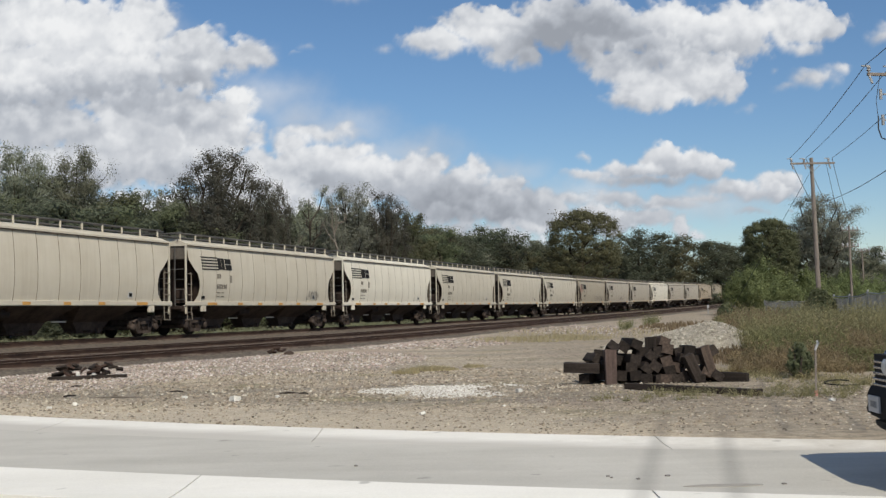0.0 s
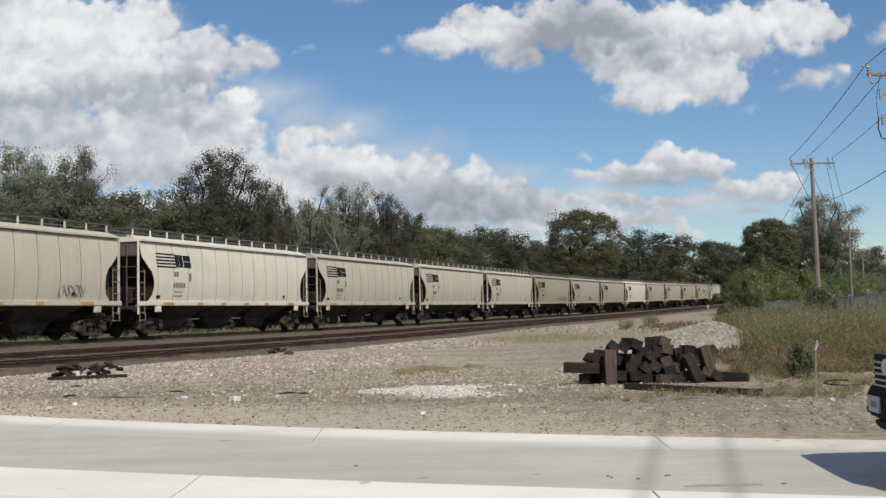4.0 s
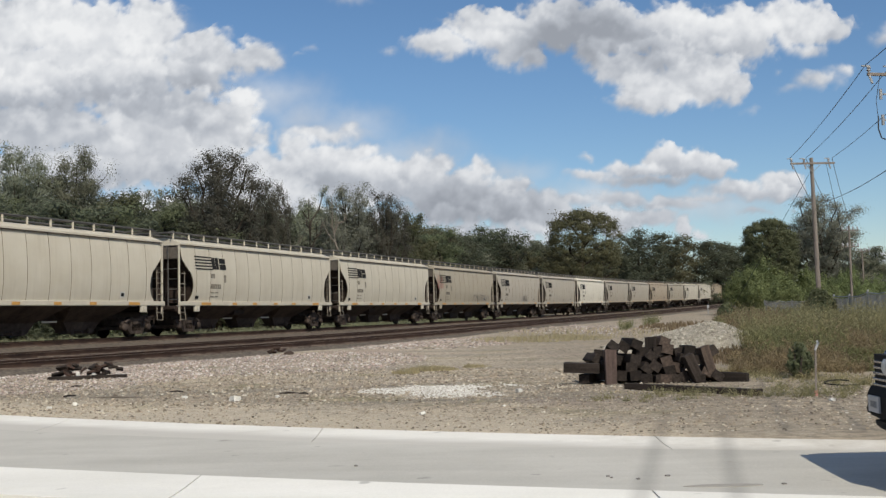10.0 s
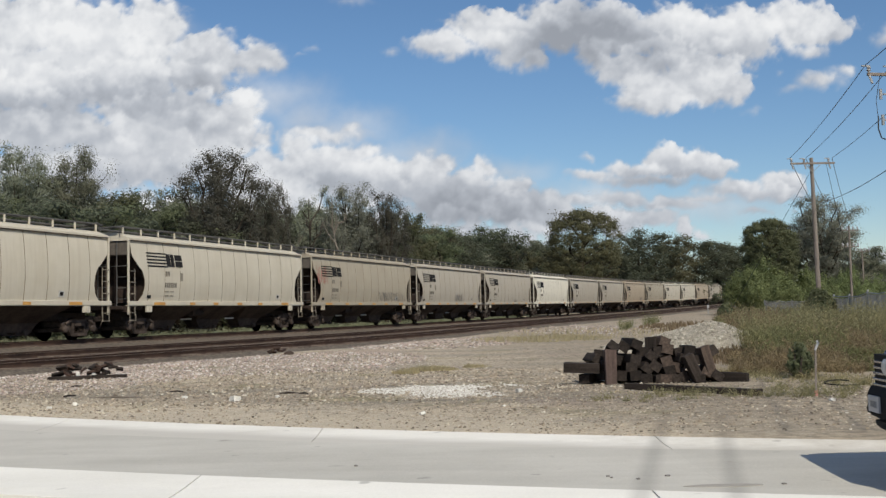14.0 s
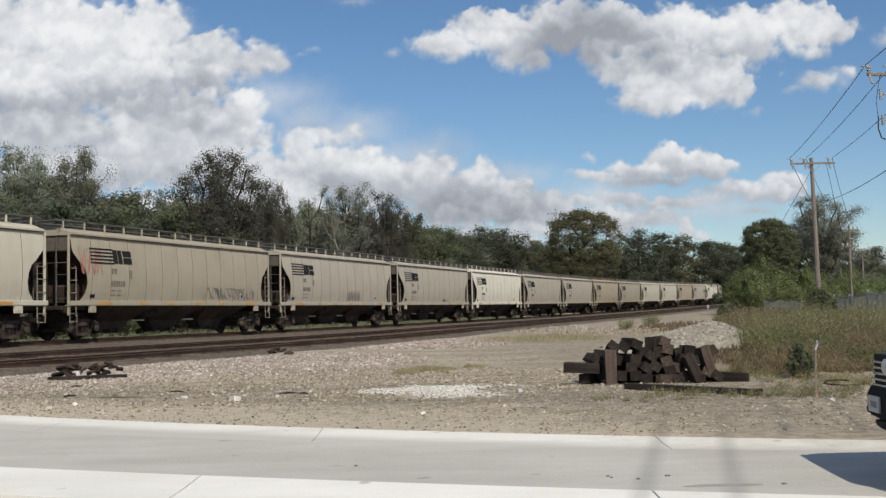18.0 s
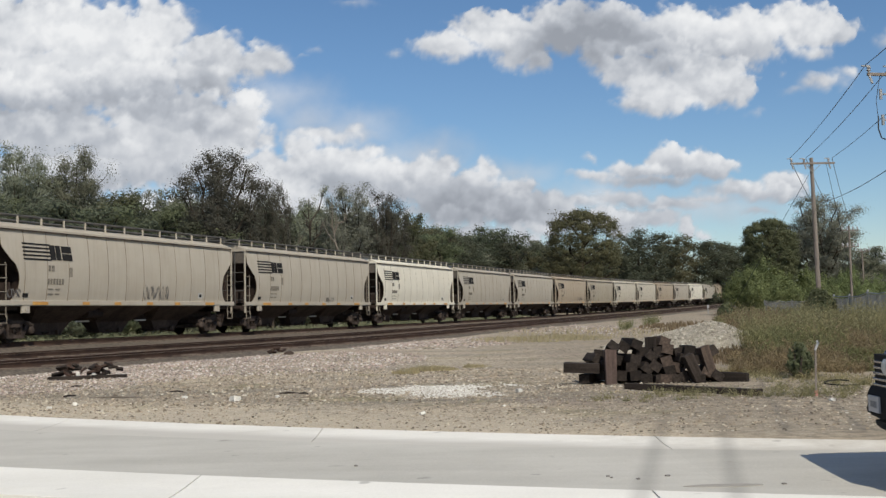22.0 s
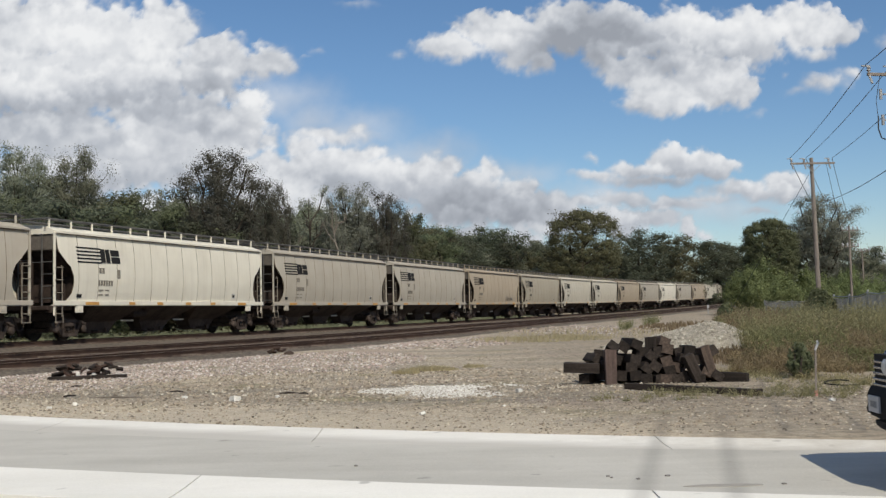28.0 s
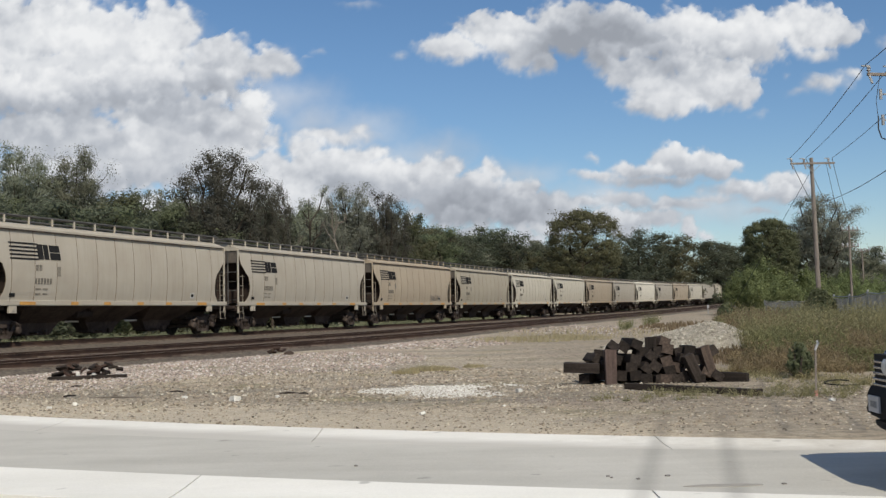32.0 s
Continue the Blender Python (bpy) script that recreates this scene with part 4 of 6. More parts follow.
def build_tree(style, seed):
    """A tree 10 m high and 5 m wide: trunk with limbs, and a crown of leaf clumps."""
    spec = {  # limbs, twigs per limb, clump size, leaves per clump, leaf size, crown bottom, leaf, bare part
        "airy": (17, 11, 0.54, 180, 0.108, 0.10, LEAF_OLIVE, 0.05), "elm": (18, 17, 0.52, 170, 0.078, 0.12, LEAF_ELM, 0.06), "thin": (10, 7, 0.34, 80, 0.09, 0.2, LEAF_OLIVE, 0.35),
        "green": (14, 8, 0.62, 135, 0.15, 0.03, LEAF_GREEN, 0.0), "dark": (15, 8, 0.62, 135, 0.15, 0.02, LEAF_DARK, 0.0), "brown": (14, 8, 0.62, 135, 0.15, 0.03, LEAF_BROWN, 0.0),
        "oak": (20, 7, 0.42, 90, 0.095, 0.10, LEAF_BROWN, 0.1), "grey": (20, 14, 0.55, 170, 0.09, 0.06, LEAF_GREY, 0.08), "dome": (20, 7, 0.42, 90, 0.12, 0.10, LEAF_GREEN, 0.1), "spread": (20, 17, 0.58, 175, 0.092, 0.12, LEAF_OLIVE, 0.04), "dead": (9, 5, 0, 0, 0.1, 0.25, LEAF_DARK, 1.0),
        "olive": (14, 8, 0.65, 135, 0.15, 0.02, LEAF_OLIVE, 0.0)}[style]
    limbs, twigs, clump, per, lsize, low, leaf, bare = spec
    rng = random.Random(seed)
    nr = np.random.RandomState(seed)
    tree = thing("tree", "", "tree")
    g = Geo()
    top = Vector((rng.uniform(-0.4, 0.4), rng.uniform(-0.4, 0.4), 9.0))
    wood = DEADWOOD if style in ("dead",) else BARK
    spine = branch(g, rng, (0, 0, -0.2), top, 0.22 if style != "dead" else 0.13, 0.03, 0.3, 7, 8)
    pts, cores = [], []

    def clump_at(c, count, size):
        cl = nr.normal(size=(count, 3)) * size
        pts.append(cl + np.array(c))
        cores.append(np.repeat(np.array(c)[None], count, 0))

    # fan: limbs fork low and spread; round_: a full dome
    fan, round_ = style in ("elm", "grey", "spread"), style in ("oak", "dome")
    for i in range(limbs):
        t = low + (0.88 - low) * (i + rng.uniform(0, 0.8)) / limbs
        ang = i * 2.4 + rng.uniform(-0.5, 0.5)
        zlow = 0.10 if style in ("green", "dark", "brown", "olive") else 0.2
        zc = zlow + (1 - zlow) * (i + rng.uniform(-0.3, 0.8)) / limbs
        if fan:  # limbs fork low and rise to a spreading dome
            u = (i + 0.5) / limbs
            a = spine[min(8, 2 + int(3 * u))]
            r = 2.25 * math.sqrt(max(0.0, 1 - (u * 0.97) ** 2)) * rng.uniform(0.85, 1.08)
            end = Vector((math.cos(ang) * r, math.sin(ang) * r, 5.4 + 4.1 * u + rng.uniform(-0.3, 0.3)))
        else:
            a = spine[min(8, int(t * 8))]
            wide = math.sqrt(max(0.02, 1 - ((zc - 0.5) / 0.52) ** 2)) * (1.0 if round_ else rng.uniform(0.65, 1.12))
            end = Vector((math.cos(ang) * 2.2 * wide, math.sin(ang) * 2.2 * wide, 10 * min(zc, 0.86 if round_ else 0.95)))
        arm = branch(g, rng, a, end, 0.12 if fan else 0.09, 0.03, 0.22, 5, 4)
        for k in range(twigs):
            q = arm[min(4, 1 + k * 4 // twigs)]
            d = Vector((rng.uniform(-1, 1), rng.uniform(-1, 1), rng.uniform(-0.4, 1))) * rng.uniform(0.3, 0.85 if fan else 1.15)
            tip = q + d
            branch(g, rng, q, tip, 0.032, 0.008, 0.1, 3, 2)
            if clump and rng.random() > bare:
                clump_at(tip, int(per * rng.uniform(0.5, 1.4)), clump * np.array((0.62, 0.62, 0.5)) * rng.uniform(0.6, 1.15))
        if clump and rng.random() > bare:
            clump_at(end, per, clump * np.array((0.6, 0.6, 0.45)))
    if round_:  # a full dome of leaf masses
        for _ in range(300):
            a, q = rng.uniform(0, 6.283), 1 - 2 * rng.random() ** 1.35
            rr = rng.uniform(0.84, 1.0)
            ring = 2.35 * rr * (1 - abs(q) ** 4.5) ** 0.5 * (0.25 + 0.75 * rng.random() ** 0.3 if q > 0.75 else 1.0)
            clump_at((ring * math.cos(a), ring * math.sin(a), 6.1 + 3.55 * rr * q), int(rng.uniform(60, 150)), rng.uniform(0.14, 0.27) * np.array((1, 1, 0.75)))
    part("trunk", g, wood, tree, "bare pale dead limbs" if style == "dead" else "")
    if pts:
        cpts = np.concatenate(pts)
        cpts[:, 2] = np.clip(cpts[:, 2], 0.1, 10.2)
        part("crown", leaves_mesh("crown", cpts, lsize, leaf, seed, np.concatenate(cores)), leaf, tree)
    return tree


TREE_LABEL = {"airy": "tall olive-green tree with an open airy crown behind the train", "elm": "tall dark spreading tree with sky showing through", "dome": "dense round-crowned green tree beside the yard", "spread": "tall olive-green tree with a full rounded crown", "thin": "thin half-bare tree among the woods",
              "green": "leafy green tree at the edge of the woods", "dark": "dense dark green tree in the woods", "brown": "tree with leaves turning olive brown",
              "oak": "large round-crowned tree turning brownish", "grey": "greyish half-withered tree with feathery crown", "dead": "bare dead tree with pale limbs", "olive": "bushy olive-green tree of the wood's understory"}
MASTERS = {}


def plant(style, x, y, height, width, turn=0.0, group="trees of the woods"):
    """A tree of that style, height and width at x, y."""
    k = 2 if style in ("airy", "dark", "olive", "green") else 1
    which = (style, int(abs(x * 7 + y)) % k)
    z = float(earth(np.array(x), np.array(y)))
    m = pose(x, y, z - 0.05, 0, 0, turn) @ Matrix.Diagonal((width / 5, width / 5, (height - z) / 10, 1))
    if which not in MASTERS:
        t = build_tree(style, sum(map(ord, style)) + which[1] * 31)
        t.matrix_world = m
        MASTERS[which] = t
        tagged(t, TREE_LABEL[style], "tree", group)
        return t
    t = copy_thing(MASTERS[which], Matrix())
    t.matrix_basis = m
    tagged(t, TREE_LABEL[style], "tree", group)
    return t


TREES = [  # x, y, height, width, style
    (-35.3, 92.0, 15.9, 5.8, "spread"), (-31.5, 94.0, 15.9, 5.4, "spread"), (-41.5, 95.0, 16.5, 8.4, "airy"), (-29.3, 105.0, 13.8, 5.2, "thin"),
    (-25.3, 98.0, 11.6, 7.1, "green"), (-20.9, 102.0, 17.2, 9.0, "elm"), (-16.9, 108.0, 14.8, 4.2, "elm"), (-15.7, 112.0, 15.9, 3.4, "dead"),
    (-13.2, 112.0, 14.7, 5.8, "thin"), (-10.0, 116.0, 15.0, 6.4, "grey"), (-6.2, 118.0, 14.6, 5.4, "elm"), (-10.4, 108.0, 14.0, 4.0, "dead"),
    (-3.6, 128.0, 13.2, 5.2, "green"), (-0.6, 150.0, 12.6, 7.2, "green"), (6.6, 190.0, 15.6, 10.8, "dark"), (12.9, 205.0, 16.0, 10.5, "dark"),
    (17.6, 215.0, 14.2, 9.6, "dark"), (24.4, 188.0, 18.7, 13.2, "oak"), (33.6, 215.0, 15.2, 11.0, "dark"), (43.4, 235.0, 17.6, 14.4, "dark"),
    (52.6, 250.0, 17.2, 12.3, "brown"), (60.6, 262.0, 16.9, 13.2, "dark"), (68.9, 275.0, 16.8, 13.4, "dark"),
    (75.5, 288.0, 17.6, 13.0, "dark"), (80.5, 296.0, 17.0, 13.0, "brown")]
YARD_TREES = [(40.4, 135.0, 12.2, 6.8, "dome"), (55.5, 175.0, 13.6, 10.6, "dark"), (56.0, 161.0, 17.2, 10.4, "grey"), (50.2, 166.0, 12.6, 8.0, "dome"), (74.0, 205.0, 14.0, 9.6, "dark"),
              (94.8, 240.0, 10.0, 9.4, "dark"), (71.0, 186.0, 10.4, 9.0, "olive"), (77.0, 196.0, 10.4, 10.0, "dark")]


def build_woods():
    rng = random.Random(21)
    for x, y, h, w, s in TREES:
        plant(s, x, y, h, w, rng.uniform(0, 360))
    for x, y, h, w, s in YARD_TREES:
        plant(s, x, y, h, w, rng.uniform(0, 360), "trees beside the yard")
    # understory and the depth of the woods along the far side of the line
    for row, (off, hmin, hmax, step) in enumerate(((-23, 7.9, 10.2, 4.4), (-31, 10.4, 12.4, 5.0), (-43, 12.2, 14.2, 6.0))):
        s = -75.0
        while s < 235:
            p = beside(s, off + rng.uniform(-2.5, 2.5))
            k = 1.0 + 0.30 * float(smoothstep(-8, 70, s))
            style = rng.choice(("olive", "dark", "olive", "green", "dark", "brown") if s > 30 else ("olive", "dark", "olive", "dark", "green"))
            plant(style, p.x, p.y, rng.uniform(hmin, hmax) * k, rng.uniform(6.2, 8.6) * (1 + 0.35 * float(smoothstep(40, 160, s))), rng.uniform(0, 360))
            s += step * rng.uniform(0.75, 1.3) * (1 + 0.5 * float(smoothstep(60, 200, s)))


build_woods()


def build_bush(x, y, w, h, leaf, seed, label, dense=1.0, lsize=0.13):
    rng = random.Random(seed)
    nr = np.random.RandomState(seed)
    z = float(earth(np.array(x), np.array(y)))
    b = thing("bush", label, "bush", "bushes beside the yard", pose(x, y, z))
    g, pts, cores = Geo(), [], []
    n = int(26 * dense)
    for i in range(n):
        a, r = rng.uniform(0, 6.28), math.sqrt(rng.random()) * w / 2
        hh = h * (0.35 + 0.6 * (1 - (r / (w / 2)) ** 2) * rng.uniform(0.7, 1.1))
        tip = Vector((r * math.cos(a), r * math.sin(a) * 0.8, hh))
        branch(g, rng, (tip.x * 0.3, tip.y * 0.3, -0.1), tip, 0.03, 0.008, 0.12, 3, 3)
        for t in np.linspace(0.2, 1.0, 6):
            c = np.array((tip.x * (0.3 + 0.7 * t), tip.y * (0.3 + 0.7 * t), tip.z * t))
            m = int(60 * dense)
            pts.append(nr.normal(size=(m, 3)) * np.array((0.06 * w, 0.06 * w, 0.06 * h)) * rng.uniform(0.6, 1.3) + c)
            cores.append(np.repeat(c[None], m, 0))
        if i % 2 == 0:  # a leafy shoot that stands out of the crown
            top = tip + Vector((rng.uniform(-0.05, 0.05) * w, 0, rng.uniform(0.08, 0.22) * h))
            branch(g, rng, tip, top, 0.012, 0.004, 0.02, 3, 2)
            m = int(34 * dense)
            k = nr.rand(m, 1)
            c = np.array(tip) * (1 - k) + np.array(top) * k
            pts.append(c + nr.normal(size=(m, 3)) * 0.016 * w)
            cores.append(c)
    c = np.concatenate(pts)
    c[:, 2] = np.maximum(c[:, 2], 0.02)
    part("stem", g, BARK, b)
    part("foliage", leaves_mesh("foliage", c, lsize, leaf, seed, np.concatenate(cores)), leaf, b)
    return b


build_bush(37.9, 131, 8.8, 6.2, LEAF_BUSH, 1, "large bright green bush hiding the far end of the track", 2.2, 0.2)
build_bush(44.6, 136, 6.6, 5.5, LEAF_BUSH, 2, "large bright green bush behind the yard fence", 1.5, 0.2)
build_bush(25.9, 100, 1.8, 1.5, LEAF_GREEN, 3, "olive green brush at the foot of the track bank", 1.2, 0.2)
build_bush(49.6, 146, 7.0, 5.0, LEAF_BUSH, 4, "green bush behind the yard fence", 1.3, 0.2)
build_bush(20.75, 60.5, 1.9, 2.2, LEAF_GREEN, 5, "dark green shrub growing through the fence", 1.7, 0.13)
build_bush(55.6, 150, 8.0, 5.6, LEAF_BUSH, 6, "olive green bush behind the yard fence", 1.3, 0.2)
build_bush(7.25, 22.4, 0.55, 0.72, LEAF_GREEN, 7, "small dark green weed bush beside a marker stake", 0.9, 0.045)
build_bush(63.5, 160, 9.0, 5.0, LEAF_BUSH, 8, "green bush behind the yard fence", 1.3, 0.2)


# ---- grass and weeds ----
def blades(name, spots, mat, label, seed, lean=0.35, width=0.012):
    """Thin upright blades. spots: x, y, half-width, half-depth, height, count."""
    rng = np.random.RandomState(seed)
    vs = []
    for x, y, rx, ry, h, n in spots:
        a, r = rng.uniform(0, 6.283, n), np.sqrt(rng.rand(n))
        px_, py_ = x + rx * r * np.cos(a), y + ry * r * np.sin(a)
        clumpy = fractal(px_, py_, 1.1, seed + 3, 3)
        keep = clumpy > -0.25
        px_, py_, clumpy, r = px_[keep], py_[keep], clumpy[keep], r[keep]
        pz = earth(px_, py_) - 0.02
        hh = h * rng.uniform(0.45, 1.15, len(px_)) * (0.75 + 0.5 * clumpy) * (1 - 0.5 * r ** 3)
        d = rng.uniform(0, 6.283, len(px_))
        w = width * (1 + py_ / 25)
        dx, dy = np.cos(d), np.sin(d)
        tilt = rng.uniform(0, lean, len(px_)) * hh
        e = rng.uniform(0, 6.283, len(px_))
        base1 = np.stack([px_ - dx * w, py_ - dy * w, pz], -1)
        base2 = np.stack([px_ + dx * w, py_ + dy * w, pz], -1)
        mx, my = px_ + np.cos(e) * tilt * 0.4, py_ + np.sin(e) * tilt * 0.4
        mid1 = np.stack([mx + dx * w * 0.8, my + dy * w * 0.8, pz + hh * 0.6], -1)
        mid2 = np.stack([mx - dx * w * 0.8, my - dy * w * 0.8, pz + hh * 0.6], -1)
        tip = np.stack([px_ + np.cos(e) * tilt, py_ + np.sin(e) * tilt, pz + hh], -1)
        vs.append(np.stack([base1, base2, mid1, tip, mid2], 1).reshape(-1, 3))
    v = np.concatenate(vs)
    me = bpy.data.meshes.new(name)
    me.from_pydata(v.tolist(), [], np.arange(len(v)).reshape(-1, 5).tolist())
    me.materials.append(mat)
    tagged(new(name, me), label, "grass", kind="stuff")


def tufts(name, spots, mat, label, seed, stems=30, leaf=0.032):
    """Bushy weeds: stems fanning out of one root, with small leaves along them. spots: x, y, height, spread."""
    rng = np.random.RandomState(seed)
    vs = []
    for x, y, h, sp in spots:
        n = int(stems * rng.uniform(0.6, 1.3))
        z = float(earth(np.array(x), np.array(y)))
        a = rng.uniform(0, 6.283, n)
        r = sp * np.sqrt(rng.rand(n))
        hh = h * rng.uniform(0.5, 1.1, n)
        root = np.stack([x + 0.3 * r * np.cos(a), y + 0.3 * r * np.sin(a), np.full(n, z - 0.02)], -1)
        tip = np.stack([x + r * np.cos(a), y + r * np.sin(a), z + hh], -1)
        w = (0.003 + 0.00016 * y) * np.stack([-np.sin(a), np.cos(a), 0 * a], -1)
        vs.append(np.stack([root - w, root + w, tip], 1).reshape(-1, 3))
        m = n * 9
        k = rng.randint(0, n, m)
        t = rng.uniform(0.25, 1.05, m)[:, None]
        c = root[k] * (1 - t) + tip[k] * t + rng.normal(size=(m, 3)) * 0.03 * (1 + y / 30)
        u = rng.normal(size=(m, 3)) * 0.8 + (tip - root)[k] / h
        u /= np.linalg.norm(u, axis=1)[:, None]
        q = np.cross(u, rng.normal(size=(m, 3)))
        q /= np.linalg.norm(q, axis=1)[:, None]
        s_ = (leaf * (1 + y / 60) * rng.uniform(0.5, 1.3, m))[:, None]
        vs.append(np.stack([c - u * s_ - q * s_ * 0.22, c - u * s_ + q * s_ * 0.26, c + u * s_], 1).reshape(-1, 3))
    v = np.concatenate(vs)
    me = bpy.data.meshes.new(name)
    me.from_pydata(v.tolist(), [], np.arange(len(v)).reshape(-1, 3).tolist())
    me.materials.append(mat)
    tagged(new(name, me), label, "weeds", kind="stuff")


def weed_field():
    """Three mixed kinds of weeds over the rough ground between the mound and the fence."""
    rng = np.random.RandomState(61)
    n = 2500
    y = 24.0 + 60 * rng.rand(n) ** 1.3
    x = y * rng.uniform(0, 1, n) * np.where(y < 56, 0.178, 0.095) + y * np.where(y < 60, 0.262, 0.25)
    patch = fractal(x, y * 0.7, 3.6, 71, 3)
    tone = 1.5 * fractal(x, y * 0.6, 2.6, 72, 3) + rng.uniform(-0.2, 0.2, n) - 0.2 * (y < 30)
    h = (0.30 + 0.95 * np.clip((y - 25) / 14, 0, 1)) * np.clip(0.95 + 1.5 * patch, 0.25, 1.9) * rng.uniform(0.6, 1.3, n)
    h = h * (1 - 0.35 * smoothstep(0.34, 0.37, x / y)) * (0.3 + 0.7 * smoothstep(0.258, 0.292, x / y))
    h = np.minimum(h, (1.85 - 0.0105 * y) * np.clip(0.6 + 0.85 * fractal(x, y, 4.0, 75, 3), 0.2, 1.05) * rng.uniform(0.5, 1.15, n))
    keep = ~((y > 29) & (y < 43) & (x / y < 0.287)) & (patch > -0.3) & ((y > 28) | (rng.rand(n) < 0.6))
    sp = h * rng.uniform(0.6, 1.2, n)
    kinds = {}
    for name, pick in (("green", tone > -0.10), ("straw", (tone <= -0.10) & (tone > -0.32)), ("rust", tone <= -0.32)):
        m = pick & keep
        kinds[name] = list(zip(x[m], y[m], h[m], sp[m]))
    plumes = []
    for k in range(150):  # tall feathery plumes that stand out of the rest
        d = 33 + 22 * ((k * 0.618) % 1.0)
        px_ = d * (0.272 + 0.135 * ((k * 0.367 + 0.11) % 1.0))
        if fractal(np.array([px_]), np.array([d * 0.6]), 2.6, 77, 2)[0] > -0.12:
            plumes.append((px_, d, 0.85 + 0.7 * ((k * 0.271) % 1.0), 0.62))
    tufts("rusty_plumes", [(d * (0.262 + 0.05 * ((k * 0.43) % 1.0)), d, 0.8 + 0.5 * ((k * 0.29) % 1.0), 0.7) for k, d in enumerate(np.linspace(38, 56, 46))], GRASS_RUST,
          "orange-brown seed plumes of tall weeds", 42, 50, 0.034)
    tufts("feathery_weeds", plumes, GRASS_LOW, "tall feathery yellow-green weed plumes", 37, 60, 0.03)
    tufts("weeds", kinds["green"], GRASS_GREEN, "tall green and yellow weeds beside the yard fence", 31, 30, 0.034)
    tufts("dry_grass", kinds["straw"], GRASS_DRY, "dry straw-coloured grass beside the yard fence", 32, 28, 0.032)
    tufts("rusty_weeds", kinds["rust"], GRASS_RUST, "reddish brown withered weeds", 33, 24, 0.034)


weed_field()
blades("dry_thatch", [(10.5, 30, 3.6, 7.5, 0.35, 5000), (14, 42, 5, 12, 0.5, 5000), (20, 64, 8, 20, 0.6, 3000)], GRASS_DRY, "low dry thatch between the weeds", 36, 0.7)
blades("yellow_grass", [(4.6, 52, 3.4, 4, 0.3, 2000), (-0.35, 28.4, 0.7, 0.6, 0.2, 1000), (0.85, 29.6, 0.4, 0.4, 0.18, 350), (-1.0, 27.0, 0.35, 0.3, 0.2, 300), (9.0, 62, 5, 12, 0.3, 900), (4.0, 78, 5, 14, 0.25, 500),
                        (4.6, 19.4, 1.4, 0.5, 0.05, 300), (6.4, 19.6, 1.0, 0.8, 0.08, 260), (3.4, 19.6, 0.8, 0.4, 0.05, 200), (7.6, 22, 1.8, 1.6, 0.14, 420), (5.8, 24.2, 1.3, 1.2, 0.15, 500)],
       GRASS_STRAW, "thin yellowish grass on the dirt", 34, 0.5, 0.006)
tufts("far_bank_weeds", [(*beside(s, -8.5 - 7 * ((s * 0.37) % 1.0)).xy, 0.36 + 0.28 * ((s * 0.61) % 1.0), 1.3) for s in np.arange(-62, 70, 0.75)], GRASS_SHADE,
      "muted green weeds on the bank behind the train", 39, 26, 0.06)
tufts("track_weeds", [(10.8, 66.9, 0.8, 0.6), (11.7, 69.6, 0.7, 0.6), (11.2, 68.0, 0.5, 0.5), (15.1, 82.0, 0.8, 0.7), (15.8, 83.0, 0.6, 0.6), (17.6, 92.0, 0.7, 0.8)], GRASS_GREEN,
      "green weed tufts along the track bank", 35, 26, 0.03)
tufts("dirt_weeds", [(2.45 + 0.23 * k + 0.1 * math.sin(k * 3.1), 17.75 + 0.09 * k + 0.5 * math.sin(k * 1.7), 0.07, 0.12) for k in range(8)]
      + [(3.7 + 0.2 * k, 19.2 - 0.12 * k + 0.12 * math.sin(k * 2.3), 0.11, 0.16) for k in range(14)] + [(5.6 + 0.17 * k, 18.5 + 0.5 * math.sin(k * 1.9), 0.13, 0.2) for k in range(10)], GRASS_LOW,
      "small green weeds round the long timber", 38, 22, 0.018)
tufts("dirt_grass", [(6.0 + 2.2 * ((k * 0.618) % 1.0) + 0.12 * (k % 3), 19.6 + 5.2 * ((k * 0.383) % 1.0), 0.07 + 0.13 * ((k * 0.27) % 1.0), 0.24) for k in range(34)], GRASS_DRY,
      "low dry grass on the dirt by the stake", 40, 20, 0.016)
tufts("dirt_clover", [(5.9 + 2.2 * ((k * 0.618) % 1.0), 18.6 + 5.0 * ((k * 0.457) % 1.0), 0.06 + 0.09 * ((k * 0.31) % 1.0), 0.2) for k in range(16)], GRASS_LOW,
      "low green weeds on the dirt by the stake", 41, 22, 0.016)


